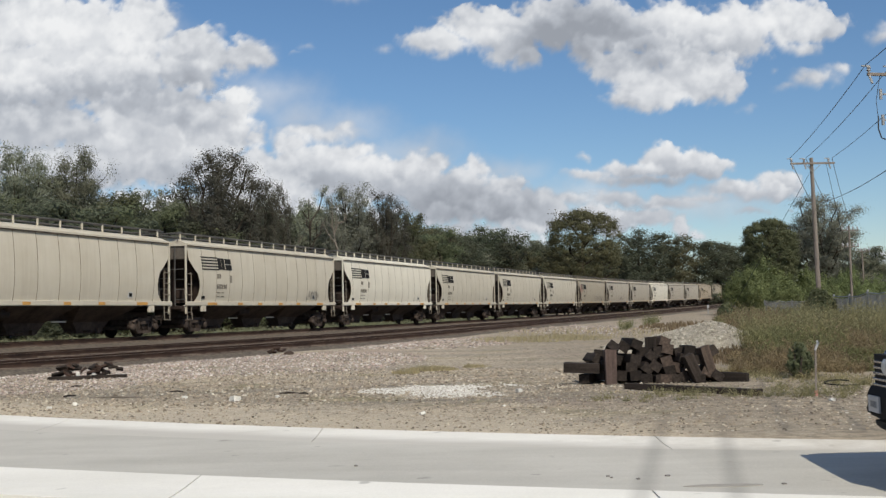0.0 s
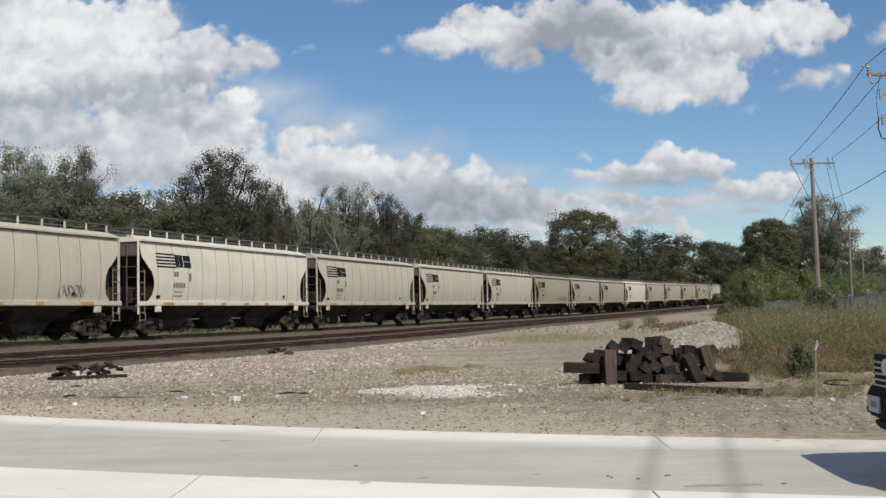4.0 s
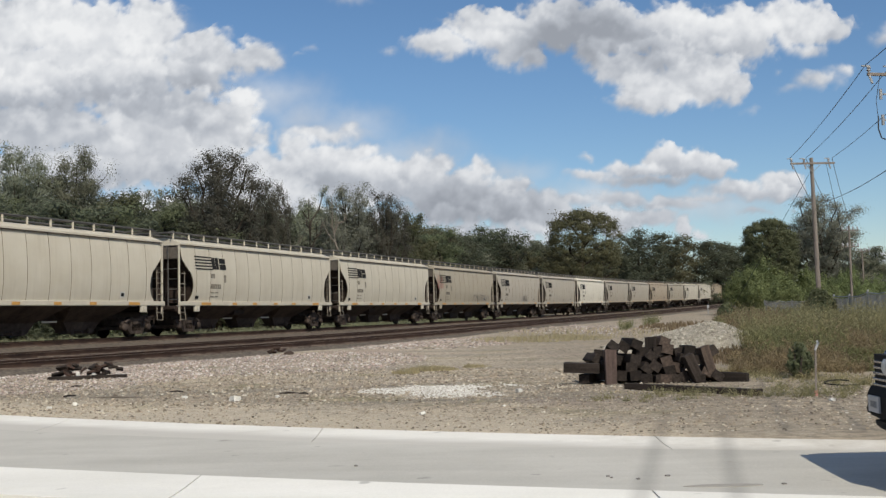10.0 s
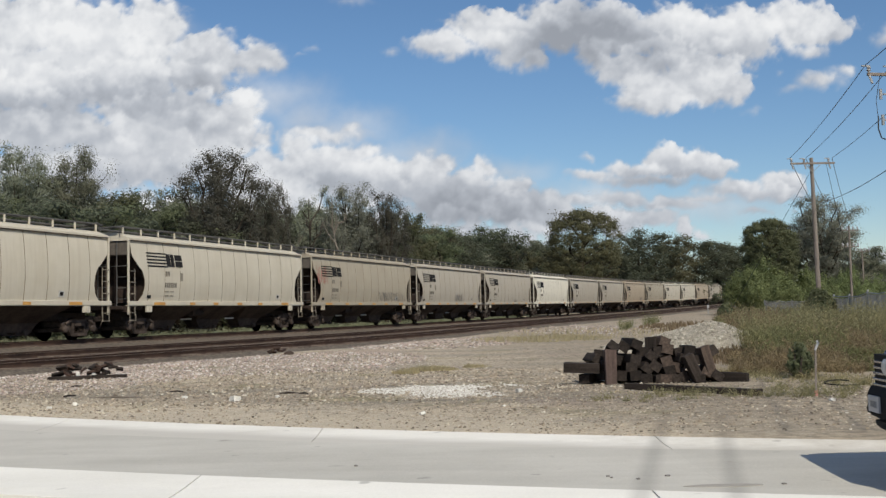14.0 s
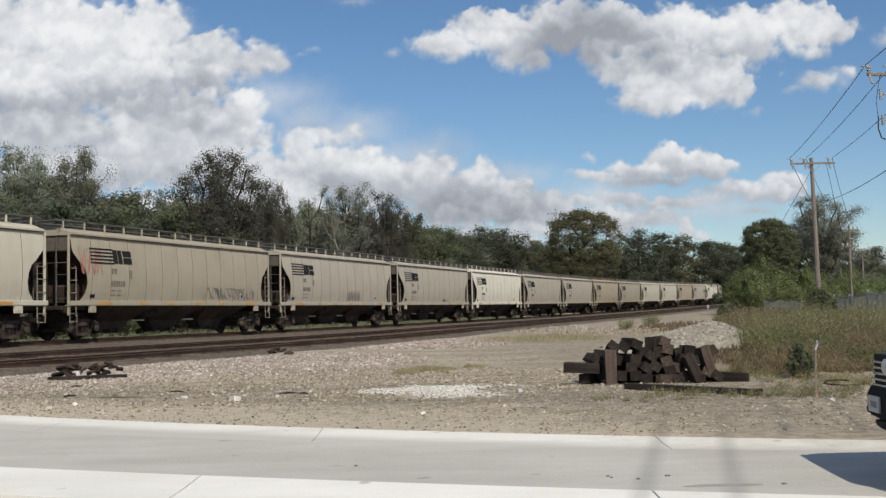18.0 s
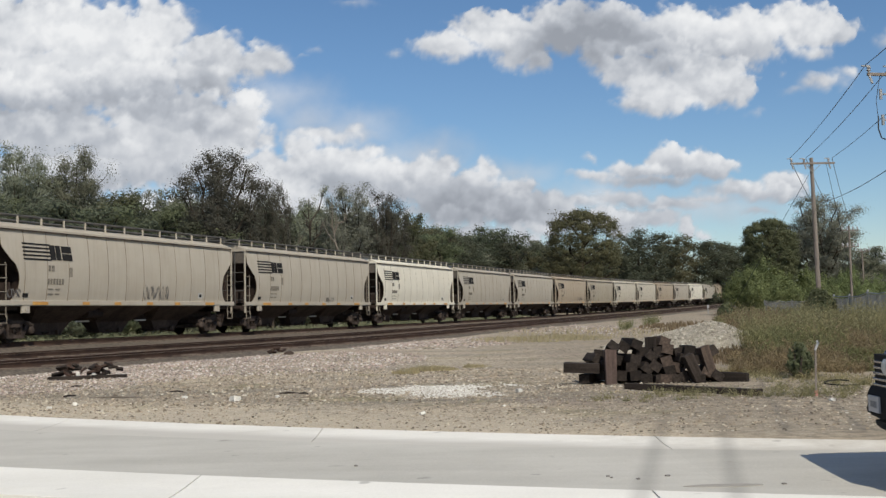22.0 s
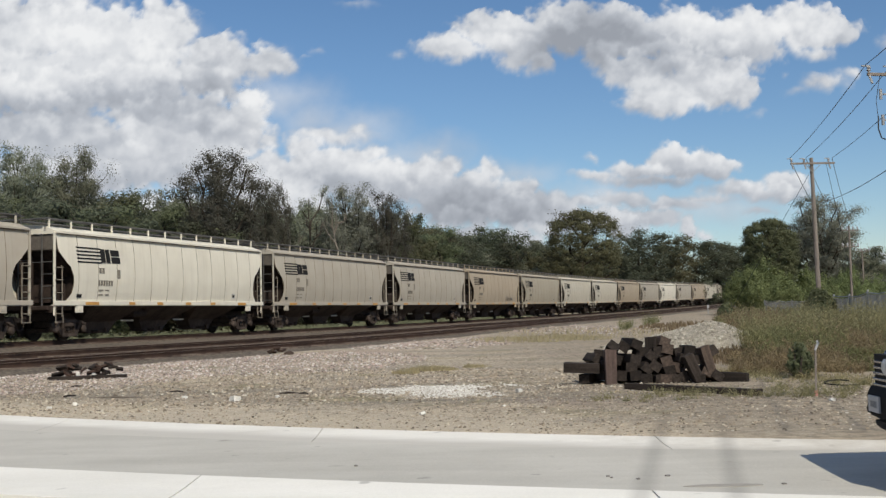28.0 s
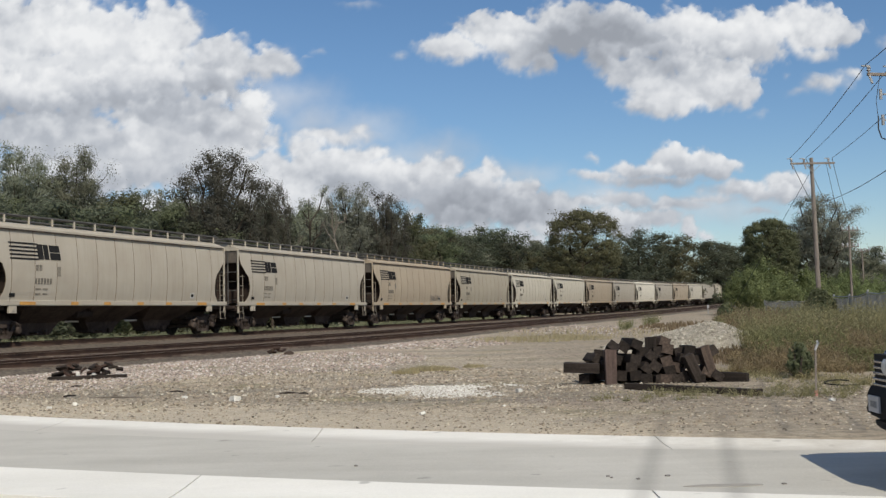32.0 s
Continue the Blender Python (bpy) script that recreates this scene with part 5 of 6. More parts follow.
def stones(name, spots, mat, label, seed):
    """Loose stones as small lumpy solids. spots: x, y, half-width, half-depth, size, count."""
    rng = np.random.RandomState(seed)
    base = np.array([(1, 0, 0), (-1, 0, 0), (0, 1, 0), (0, -1, 0), (0, 0, 1), (0, 0, -1)], float)
    tri = np.array([(0, 2, 4), (2, 1, 4), (1, 3, 4), (3, 0, 4), (2, 0, 5), (1, 2, 5), (3, 1, 5), (0, 3, 5)])
    vs, fs, n0 = [], [], 0
    for x, y, rx, ry, size, n in spots:
        a, r = rng.uniform(0, 6.283, n), np.sqrt(rng.rand(n))
        cx, cy = x + rx * r * np.cos(a), y + ry * r * np.sin(a)
        k = size * rng.uniform(0.5, 1.0, n) ** 2 * 1.4
        cz = earth(cx, cy) + k * 0.12
        ok = cy > far_edge(cx) + 0.1
        cx, cy, cz, k = cx[ok], cy[ok], cz[ok], k[ok]
        m = len(cx)
        sh = base[None] * rng.uniform(0.55, 1.2, (m, 6, 1)) * k[:, None, None] * np.array((1, 0.8, 0.55))
        sh += rng.normal(size=sh.shape) * k[:, None, None] * 0.15
        t = rng.uniform(0, 6.283, m)
        c, s = np.cos(t)[:, None], np.sin(t)[:, None]
        v = np.stack([sh[..., 0] * c - sh[..., 1] * s + cx[:, None], sh[..., 0] * s + sh[..., 1] * c + cy[:, None], sh[..., 2] + cz[:, None]], -1)
        vs.append(v.reshape(-1, 3))
        fs.append((tri[None] + n0 + 6 * np.arange(m)[:, None, None]).reshape(-1, 3))
        n0 += 6 * m
    me = bpy.data.meshes.new(name)
    me.from_pydata(np.concatenate(vs).tolist(), [], np.concatenate(fs).tolist())
    me.materials.append(mat)
    tagged(new(name, me), label, "gravel", kind="stuff")


def island_stone(name, tones):
    m, nt, p = nodes_of(name)
    geo = nt.nodes.new("ShaderNodeNewGeometry")
    n = len(tones)
    c = ramp(nt, geo.outputs["Random Per Island"], [(i / (n - 1), t) for i, t in enumerate(tones)])
    c = mix(nt, 0.5, c, ramp(nt, noise_tex(nt, coords(nt, "World"), 40, 2), [(0.3, (0.35, 0.35, 0.35)), (0.7, (1, 1, 1))]), "MULTIPLY")
    nt.links.new(c, p.inputs["Base Color"])
    p.inputs["Roughness"].default_value = 0.9
    return m


LOOSE = island_stone("loose_stone", [(0.10, 0.08, 0.058), (0.40, 0.33, 0.24), (0.20, 0.165, 0.12), (0.62, 0.55, 0.43), (0.36, 0.285, 0.205), (0.14, 0.115, 0.085), (0.74, 0.68, 0.57)])
PINKISH = island_stone("pink_ballast", [(0.12, 0.095, 0.08), (0.50, 0.40, 0.34), (0.25, 0.21, 0.18), (0.76, 0.70, 0.64), (0.13, 0.105, 0.09), (0.60, 0.46, 0.40), (0.36, 0.31, 0.27), (0.82, 0.77, 0.71)])
PALE = island_stone("pale_stone", [(0.45, 0.42, 0.37), (0.78, 0.76, 0.70), (0.62, 0.59, 0.53), (0.84, 0.82, 0.78)])
TANPILE = island_stone("tan_pile_stone", [(0.14, 0.122, 0.092), (0.46, 0.42, 0.34), (0.26, 0.235, 0.185), (0.60, 0.565, 0.48), (0.36, 0.325, 0.26)])
stones("loose_gravel", [(-1, 19, 11, 6, 0.026, 12000), (-5, 24, 11, 6, 0.038, 9000), (5, 17, 6, 3.5, 0.022, 4000), (2, 32, 12, 9, 0.03, 2500), (-1, 20, 11, 5, 0.042, 220)], LOOSE,
       "scattered grey and tan gravel on the dirt", 41)
stones("track_ballast_stones", [(-6.0, 35, 5.5, 8, 0.042, 10500), (-10.5, 27.5, 4.5, 5, 0.038, 7000), (-0.5, 52, 4, 9, 0.06, 3200), (9, 74, 4.5, 15, 0.08, 1600)], PINKISH,
       "pinkish grey ballast stones beside the track", 42)


def heap(name, x, y, rx, ry, h, mat, stone_mat, label, seed, stone, count, rough=0.22, skew=0.0):
    """A heap of gravel: a lumpy mound with loose stones on it."""
    rows = []
    n = 36
    rng = np.random.RandomState(seed)
    ux = np.linspace(-1, 1, n)
    gx, gy = np.meshgrid(ux, ux)
    wx, wy = x + gx * rx, y + gy * ry
    lump = fractal(wx * 1.0, wy * 1.0, max(rx, 1) * 0.7, seed, 5)

    def mound(gx, gy, lump):
        gx = gx - skew * (1 - gx ** 2)
        r = np.sqrt(gx ** 2 + gy ** 2) * (1 + rough * lump)
        return h * np.clip(1 - r ** 1.5, -0.25, 1) * (1 + 0.25 * lump)
    gz = mound(gx, gy, lump)
    base = float(earth(np.array(x), np.array(y)))
    g = Geo().grid([[(wx[i, j], wy[i, j], base + gz[i, j]) for j in range(n)] for i in range(n)])
    ob = thing(name, label, "gravel heap")
    part("mound", g, mat, ob, smooth=True)
    # loose stones over it
    tri = [(0, 2, 4), (2, 1, 4), (1, 3, 4), (3, 0, 4)]
    s = Geo()
    for _ in range(count):
        a, r = rng.uniform(0, 6.283), math.sqrt(rng.rand()) * 1.05
        px_, py_ = math.cos(a) * r, math.sin(a) * r
        i, j = min(n - 1, max(0, int((py_ + 1) / 2 * n))), min(n - 1, max(0, int((px_ + 1) / 2 * n)))
        z = base + max(float(gz[i, j]), 0.0)
        k = stone * rng.uniform(0.5, 1.3)
        c = np.array((x + px_ * rx, y + py_ * ry, z))
        vs = [c + np.array(p) * k * rng.uniform(0.6, 1.2) for p in ((1, 0, 0), (-1, 0, 0), (0, 1, 0), (0, -1, 0), (0, 0, 0.8))]
        s.add(vs, tri)
    tagged(part("loose_stone", s, stone_mat, ob), kind="stuff")


heap("white_gravel_patch", 0.04, 21.1, 1.66, 2.0, 0.03, TANSTONE, PALE, "low spread of bright white gravel on the dirt", 51, 0.019, 5200, 1.1)
heap("gravel_mound", 8.55, 38.5, 2.85, 3.6, 0.86, TANSTONE, TANPILE, "tan gravel mound behind the timber pile", 52, 0.055, 6500, 0.22, 0.26)


# ---- pile of old ties ----
def tie_geo(length, w, h, seed):
    g = Geo()
    rng = random.Random(seed)
    g.box((0, 0, 0), (length, w, h), soft=0.07)
    g.v = [(x + rng.uniform(-0.012, 0.012), y + rng.uniform(-0.008, 0.008), z + rng.uniform(-0.008, 0.008)) for x, y, z in g.v]
    return g


def build_ties():
    rng = random.Random(14)
    label = "black creosoted tie offcut in a heap on the dirt"
    shapes = [tie_geo(l, 0.225, 0.185, i).mesh("old_tie", OLDTIE) for i, l in enumerate((0.6, 0.5, 0.42, 0.7, 0.55))]
    pale = tie_geo(0.55, 0.22, 0.2, 8).mesh("old_tie", OLDTIE_PALE)
    red = tie_geo(0.7, 0.22, 0.2, 9).mesh("old_tie", OLDTIE_RED)

    def put(x, y, z, rx, ry, rz, me=None):
        ob = new("old_tie", me or rng.choice(shapes))
        ob.matrix_world = pose(x, y, z, rx, ry, rz)
        tagged(ob, label, "timber", "heap of old ties")

    # the heart of the heap, then the ends that face the road: across, up, roll, turn, tip
    for layer, (n, half, z) in enumerate(((9, 1.0, 0.12), (8, 0.95, 0.30), (6, 0.75, 0.46))):
        for i in range(n):
            u = -1 + 2 * (i + rng.uniform(0.2, 0.8)) / n
            put(4.05 + u * half, 22.5 + rng.uniform(-0.1, 0.5), z + rng.uniform(-0.03, 0.04), rng.uniform(0, 60), rng.uniform(-12, 12), 90 + rng.uniform(-26, 26))
    low = [(3.75, 0.19, 0, 5, 0), (3.75, 0.36, 8, -8, 0), (4.0, 0.34, 38, 6, 0), (4.22, 0.36, 38, -6, 4), (4.43, 0.27, -12, 8, 0), (4.22, 0.10, 0, 12, 0), (4.41, 0.10, 4, -10, 0), (4.72, 0.15, 45, 8, 0),
           (4.63, 0.35, 5, -14, 0), (5.34, 0.15, 35, 14, 0), (5.20, 0.23, 30, 4, 6), (5.09, 0.09, 0, -12, 0), (3.17, 0.19, 10, 10, 0), (3.51, 0.19, 4, -6, 0), (4.57, 0.10, 8, 6, 0), (4.0, 0.12, 4, -5, 0)]
    high = [(3.01, 0.54, 35, 12, 0), (3.17, 0.62, 10, -20, 10), (3.36, 0.68, 45, 6, 30), (3.65, 0.81, 35, -10, 0), (3.80, 0.86, 25, 10, 0), (3.96, 0.70, 10, 4, 0), (4.33, 0.70, 0, -6, 0), (4.38, 0.88, 25, 14, 4),
            (4.53, 0.72, 12, -12, 6), (4.70, 0.65, -10, 8, 8), (4.14, 0.60, 40, 0, 0), (3.73, 0.53, 15, 12, 0), (4.45, 0.48, -15, -4, 0), (4.72, 0.52, 20, 10, 0), (4.93, 0.70, 5, -4, 0), (4.94, 0.50, -5, 12, 0),
            (5.26, 0.62, -30, 16, 10), (3.48, 0.54, 20, -12, 0), (3.17, 0.42, 5, 8, 0)]
    for x, z, roll, yaw, tip in low + high:
        put(x, 22.02 + 0.5 * max(0, z - 0.1), z * 0.91 + 0.01, roll, tip, 90 + yaw, pale if rng.random() < 0.16 else None)
    put(3.26, 21.72, 0.36, 6, -84, 84, red)
    put(4.18, 22.3, 0.72, 4, -86, 80, shapes[2])
    put(4.90, 21.78, 0.32, 4, -113, 4, shapes[4])
    put(5.20, 21.92, 0.46, 8, -106, 12, pale)
    put(2.72, 21.9, 0.36, 4, 2, -14, shapes[3])
    put(2.86, 22.1, 0.14, 0, 0, 60, shapes[2])
    put(5.74, 21.9, 0.11, 0, 2, -28, shapes[4])
    # long timber lying in front
    g = tie_geo(2.75, 0.2, 0.11, 77)
    ob = part("long_timber", g, OLDTIE)
    ob.matrix_world = pose(4.34, 19.55, float(earth(np.array(4.34), np.array(19.55))) + 0.055, 0, 0, -46)
    tagged(ob, "long dark timber lying flat on the dirt", "timber")


build_ties()


# ---- utility poles, wires ----
def build_pole(x, y, h, arm_z, arm_half, name_label, detail, turn=8.0, lean=0.0):
    z = float(earth(np.array(x), np.array(y)))
    p = thing("utility_pole", name_label, "utility pole", "utility poles", pose(x, y, z, 0, lean, turn))
    g = Geo()
    g.tube([(0, 0, -0.3), (0, 0, h * 0.5), (0, 0, h)], [0.17, 0.145, 0.115], 10)
    part("pole", g, POLEWOOD, p)
    if detail:
        a = Geo()
        a.box((0, -0.17, arm_z), (arm_half * 2, 0.1, 0.12))
        part("crossarm", a, POLEWOOD, p)
        b = Geo()
        b.tube([(-0.6, -0.2, arm_z), (0, -0.14, arm_z - 0.6)], 0.02, 5)
        b.tube([(0.6, -0.2, arm_z), (0, -0.14, arm_z - 0.6)], 0.02, 5)
        part("arm_brace", b, GALV, p)
        for u in (-1.34, -0.55, 1.0):
            i = Geo()
            i.lathe([(0.03, 0.0), (0.05, 0.06), (0.09, 0.1), (0.05, 0.14), (0.09, 0.2), (0.05, 0.25), (0.03, 0.3)],
                    Matrix.Translation((u * arm_half / 1.4, -0.17, arm_z + 0.05)), 10)
            ins = part("insulator", i, INSUL, p)
            c = Geo()
            c.tube([(u * arm_half / 1.4, -0.2, arm_z - 0.05), (u * arm_half / 1.4 + 0.06, -0.28, arm_z - 0.38)], 0.05, 7)
            part("fuse_cutout", c, GALV, ins)
            c = Geo()
            c.box((u * arm_half / 1.4 - 0.12, -0.17, arm_z + 0.32), (0.36, 0.05, 0.06))
            part("clamp_bar", c, GALV, ins)
    else:
        for dz in ((0, -2.1) if h > 10.8 else (0,)):
            a = Geo()
            a.box((0, -0.17, arm_z + dz), (arm_half * 2, 0.1, 0.12))
            part("crossarm", a, POLEWOOD, p)
            for u in (-0.9, -0.35, 0.35, 0.9):
                i = Geo()
                i.lathe([(0.05, 0.0), (0.11, 0.1), (0.11, 0.3), (0.05, 0.42)], Matrix.Translation((u * arm_half, -0.17, arm_z + dz + 0.06)), 8)
                part("insulator", i, PLATE, p, "pale insulator")
    return p


build_pole(24.7, 72, 11.0, 10.62, 1.58, "weathered wooden utility pole with a crossarm and fuses", True, 10, -1.0)
near_pole = build_pole(18.0, 42, 10.75, 10.2, 1.62, "weathered wooden utility pole with hanging cutouts and loops", True, 10)
build_pole(51.8, 139, 11.0, 10.4, 1.2, "distant wooden utility pole above the trees", False, 12)
build_pole(66.4, 173, 9.5, 9.2, 1.2, "distant wooden utility pole above the trees", False, 12)
build_pole(105.0, 270, 10.5, 9.9, 1.2, "far wooden utility pole above the trees", False, 12)
for zz, xx in ((9.45, -1.05), (8.45, -1.0)):
    g = Geo()
    g.tube([(xx, -0.1, zz - 0.2), (xx, -0.1, zz + 0.2)], 0.06, 8)
    g.box((xx + 0.2, -0.1, zz), (0.5, 0.06, 0.06))
    part("cutout", g, GALV, near_pole, "grey hanging fuse cutout")
g = Geo()
g.tube([(-1.2, -0.12, 8.6), (-1.22, -0.12, 8.1), (-1.1, -0.12, 7.75), (-0.8, -0.12, 7.65), (-0.3, -0.12, 7.9)], 0.025, 6)
g.tube([(-1.05, -0.1, 10.2), (-1.25, -0.1, 9.2), (-1.2, -0.1, 8.6)], 0.012, 5)
part("jumper_cable", g, WIRE, near_pole)


def wire(a, b, sag, r, label="black overhead wire between the poles"):
    g = Geo()
    a, b = Vector(a), Vector(b)
    g.tube([a.lerp(b, t) - Vector((0, 0, 4 * sag * t * (1 - t))) for t in np.linspace(0, 1, 15)], r, 5)
    tagged(part("overhead_wire", g, WIRE), label, "wire", "overhead wires")


A1, A2, A3 = (23.0, 71.7, 11.0), (24.1, 71.8, 11.0), (25.9, 72.0, 11.0)
B1, B2, B3 = (16.40, 41.6, 10.6), (17.42, 41.8, 10.55), (19.28, 42.1, 10.55)
for a, b in ((A1, B1), (A2, B2), (A3, B3)):
    wire(a, b, 0.2, 0.016)
    d = Vector(b) - Vector(a)
    wire(b, Vector(b) + d * 1.25, 0.7, 0.014)
wire((24.9, 72, 8.0), (18.3, 42, 7.3), 0.3, 0.018)
wire((18.3, 42, 7.3), (10.5, 6, 7.3), 0.6, 0.018)
C = ((50.7, 139, 10.5), (51.8, 139, 11.0), (52.9, 139, 10.5))
for a, c in zip((A1, A2, A3), C):
    wire(a, c, 1.4, 0.02)
for a, b in (((24.5, 72, 10.2), (20.5, 80.3, 0.15)), ((25.5, 72.02, 10.7), (29.2, 76.8, 0.1))):
    wire(a, b, 0.0, 0.014, "steel guy wire of the pole")


# ---- fence ----
def fence_mat():
    m, nt, p = nodes_of("fence_mesh_screen")
    v = coords(nt, "World")
    c = ramp(nt, noise_tex(nt, v, 1.2, 4), [(0.35, (0.13, 0.135, 0.13)), (0.7, (0.25, 0.255, 0.245))])
    nt.links.new(c, p.inputs["Base Color"])
    p.inputs["Roughness"].default_value = 0.7
    return m


FENCE_SCREEN = fence_mat()


def build_fence(points, heights, label):
    f = thing("fence", label, "fence", "yard fences")
    rng = random.Random(4)
    for i, (x, y) in enumerate(points):
        z = float(earth(np.array(x), np.array(y)))
        g = Geo()
        g.tube([(x, y, z - 0.1), (x + rng.uniform(-0.05, 0.05), y, z + heights[i])], 0.045, 8)
        g.lathe([(0.055, 0), (0.05, 0.04), (0.02, 0.07)], Matrix.Translation((x, y, z + heights[i])), 8)
        part("post", g, GALV, f)
    for i in range(len(points) - 1):
        (x0, y0), (x1, y1) = points[i], points[i + 1]
        a, b = Vector((x0, y0, heights[i])), Vector((x1, y1, heights[i + 1]))
        r = Geo()
        r.tube([a - Vector((0, 0, 0.03)), a.lerp(b, 0.5) - Vector((0, 0, rng.uniform(0.02, 0.14))), b - Vector((0, 0, 0.03))], 0.028, 6)
        part("top_rail", r, GALV, f)
        # woven screen of upright slats with gaps
        n = max(8, int((b - a).length / 0.16))
        s = Geo()
        side = (b - a).normalized()
        for k in range(n):
            t = (k + 0.5) / n
            c = a.lerp(b, t)
            sag = 0.1 * math.sin(math.pi * t)
            w = (b - a).length / n * 0.6
            top = c.z - 0.1 - sag * 0.6
            q0, q1 = c - side * w / 2, c + side * w / 2
            nrm = Vector((-side.y, side.x, 0)) * 0.008
            s.add([(q0 - nrm).to_3d().xy.to_3d() + Vector((0, 0, 0.06)), (q1 - nrm).xy.to_3d() + Vector((0, 0, 0.06)), (q1 - nrm).xy.to_3d() + Vector((0, 0, top)), (q0 - nrm).xy.to_3d() + Vector((0, 0, top)),
                   (q0 + nrm).xy.to_3d() + Vector((0, 0, 0.06)), (q1 + nrm).xy.to_3d() + Vector((0, 0, 0.06)), (q1 + nrm).xy.to_3d() + Vector((0, 0, top)), (q0 + nrm).xy.to_3d() + Vector((0, 0, top))],
                  [(0, 1, 2, 3), (7, 6, 5, 4), (0, 4, 5, 1), (1, 5, 6, 2), (2, 6, 7, 3), (3, 7, 4, 0)])
        part("slat_screen", s, FENCE_SCREEN, f)


build_fence([(36.6, 125), (33.2, 108.4), (30.2, 95), (27.3, 82.2), (24.6, 72.5)], [1.68, 1.66, 1.62, 1.62, 1.55], "sagging grey chain-link fence with slats along the yard")
build_fence([(21.8, 61.2), (20.9, 56.4), (20.1, 51.9), (19.4, 47.6), (18.8, 43.2)], [1.85, 1.8, 1.95, 1.95, 1.9], "grey chain-link fence with slats and steel posts")


# ---- small things on the dirt ----
def build_clutter():
    z = lambda x, y: float(earth(np.array(x), np.array(y)))
    rng = random.Random(8)
    # scrap track hardware beside the side track
    for n, (x, y) in enumerate(((-9.55, 27.9), (-8.75, 28.3))):
        t = thing("scrap_iron", "rusty track scrap lying on a flat timber", "scrap", "scrap beside the track", pose(x, y, z(x, y), 0, 0, rng.uniform(10, 30)))
        g = Geo()
        g.box((0, -0.12, 0.04), (1.05, 0.22, 0.09))
        part("timber", g, OLDTIE, t)
        for k in range(13):
            g = Geo()
            g.box((0, 0, 0), (rng.uniform(0.14, 0.34), 0.12, 0.06), pose(rng.uniform(-0.35, 0.35), rng.uniform(-0.1, 0.25), 0.1 + 0.02 * k, rng.uniform(-40, 40), rng.uniform(-30, 30), rng.uniform(-60, 60)))
            part("plate", g, RAIL if k % 2 else OLDTIE, t)
        g = Geo()
        g.box((0.2 - 0.5 * n, -0.1, 0.14), (0.09, 0.06, 0.1))
        part("pale_chip", g, PALE, t, "pale stone chip")
    t = thing("scrap_iron", "small heap of rusty spikes and pale rocks by the track", "scrap", "scrap beside the track", pose(-6.5, 42.3, z(-6.5, 42.3)))
    for k in range(8):
        g = Geo()
        g.box((0, 0, 0), (rng.uniform(0.15, 0.4), 0.1, 0.08), pose(rng.uniform(-0.5, 0.5), rng.uniform(-0.2, 0.2), 0.06 + 0.03 * k, rng.uniform(-20, 20), rng.uniform(-25, 25), rng.uniform(0, 180)))
        part("piece", g, RAIL if k % 3 else OLDTIE_PALE, t)
    # broken concrete lumps and chips
    for x, y, s in ((-3.8, 19.75, 0.13), (-0.35, 16.4, 0.07), (1.32, 19.95, 0.09), (-4.9, 20.6, 0.07), (-3.1, 20.2, 0.06), (0.9, 17.2, 0.04), (6.0, 17.1, 0.06), (-6.6, 19.5, 0.08), (-6.9, 19.1, 0.06), (3.7, 55.0, 0.14)):
        g = Geo()
        g.box((0, 0, s * 0.3), (s * 1.3, s, s * 0.7), pose(0, 0, 0, rng.uniform(-15, 15), rng.uniform(-15, 15), rng.uniform(0, 180)))
        g.v = [tuple(c + rng.uniform(-0.12, 0.12) * s for c in v) for v in g.v]
        ob = part("concrete_lump", g, PALE)
        ob.matrix_world = pose(x, y, z(x, y))
        tagged(ob, "pale broken lump of concrete on the dirt", "rubble", "rubble on the dirt")
    # dark sticks
    for x, y, l, a in ((-3.0, 20.9, 0.35, 15), (-2.7, 20.75, 0.22, -30), (-7.4, 21.6, 0.25, 40), (-5.4, 22.0, 0.3, -16), (-8.2, 24.4, 0.25, 32), (-6.2, 20.6, 1.05, -10)):
        g = Geo()
        g.tube([(-l / 2, 0, 0.03), (0, 0.04, 0.04), (l / 2, 0, 0.03)], [0.012, 0.022, 0.012], 6)
        ob = part("stick", g, OLDTIE if l < 1 else DEADWOOD)
        ob.matrix_world = pose(x, y, z(x, y), 0, 0, a)
        tagged(ob, "weathered stick lying on the dirt", "stick", "sticks on the dirt")
    # marker stake with pink ribbon
    st = thing("marker_stake", "leaning wooden stake with pale top and pink paint at its foot", "stake", "", pose(6.07, 18.05, z(6.07, 18.05), 0, 1.5, 0))
    g = Geo()
    g.box((0, 0, 0.42), (0.03, 0.02, 0.86))
    part("stake", g, POLEWOOD, st)
    g = Geo()
    g.box((0, 0, 0), (0.034, 0.024, 0.15), pose(0.02, -0.006, 0.82, 0, 22, 0))
    g.box((0, 0, 0), (0.03, 0.02, 0.06), pose(0.035, -0.008, 0.88, 0, -30, 0))
    part("ribbon", g, PLATE, st, "white flagging ribbon")
    g = Geo()
    g.box((0, -0.008, 0.05), (0.045, 0.03, 0.09))
    part("foot_ribbon", g, PINK, st, "pink flagging ribbon")
    # white-topped marker post near the end of the visible track
    mp = thing("marker_post", "white-topped railway marker post beside the track", "post", "", pose(36.6, 152, z(36.6, 152)))
    g = Geo()
    g.tube([(0, 0, -0.1), (0, 0, 0.9)], 0.06, 8)
    part("post", g, GALV, mp)
    g = Geo()
    g.box((0, -0.05, 1.05), (0.26, 0.06, 0.4))
    part("plate", g, PLATE, mp, "white marker plate")
    # loop of cable
    g = Geo()
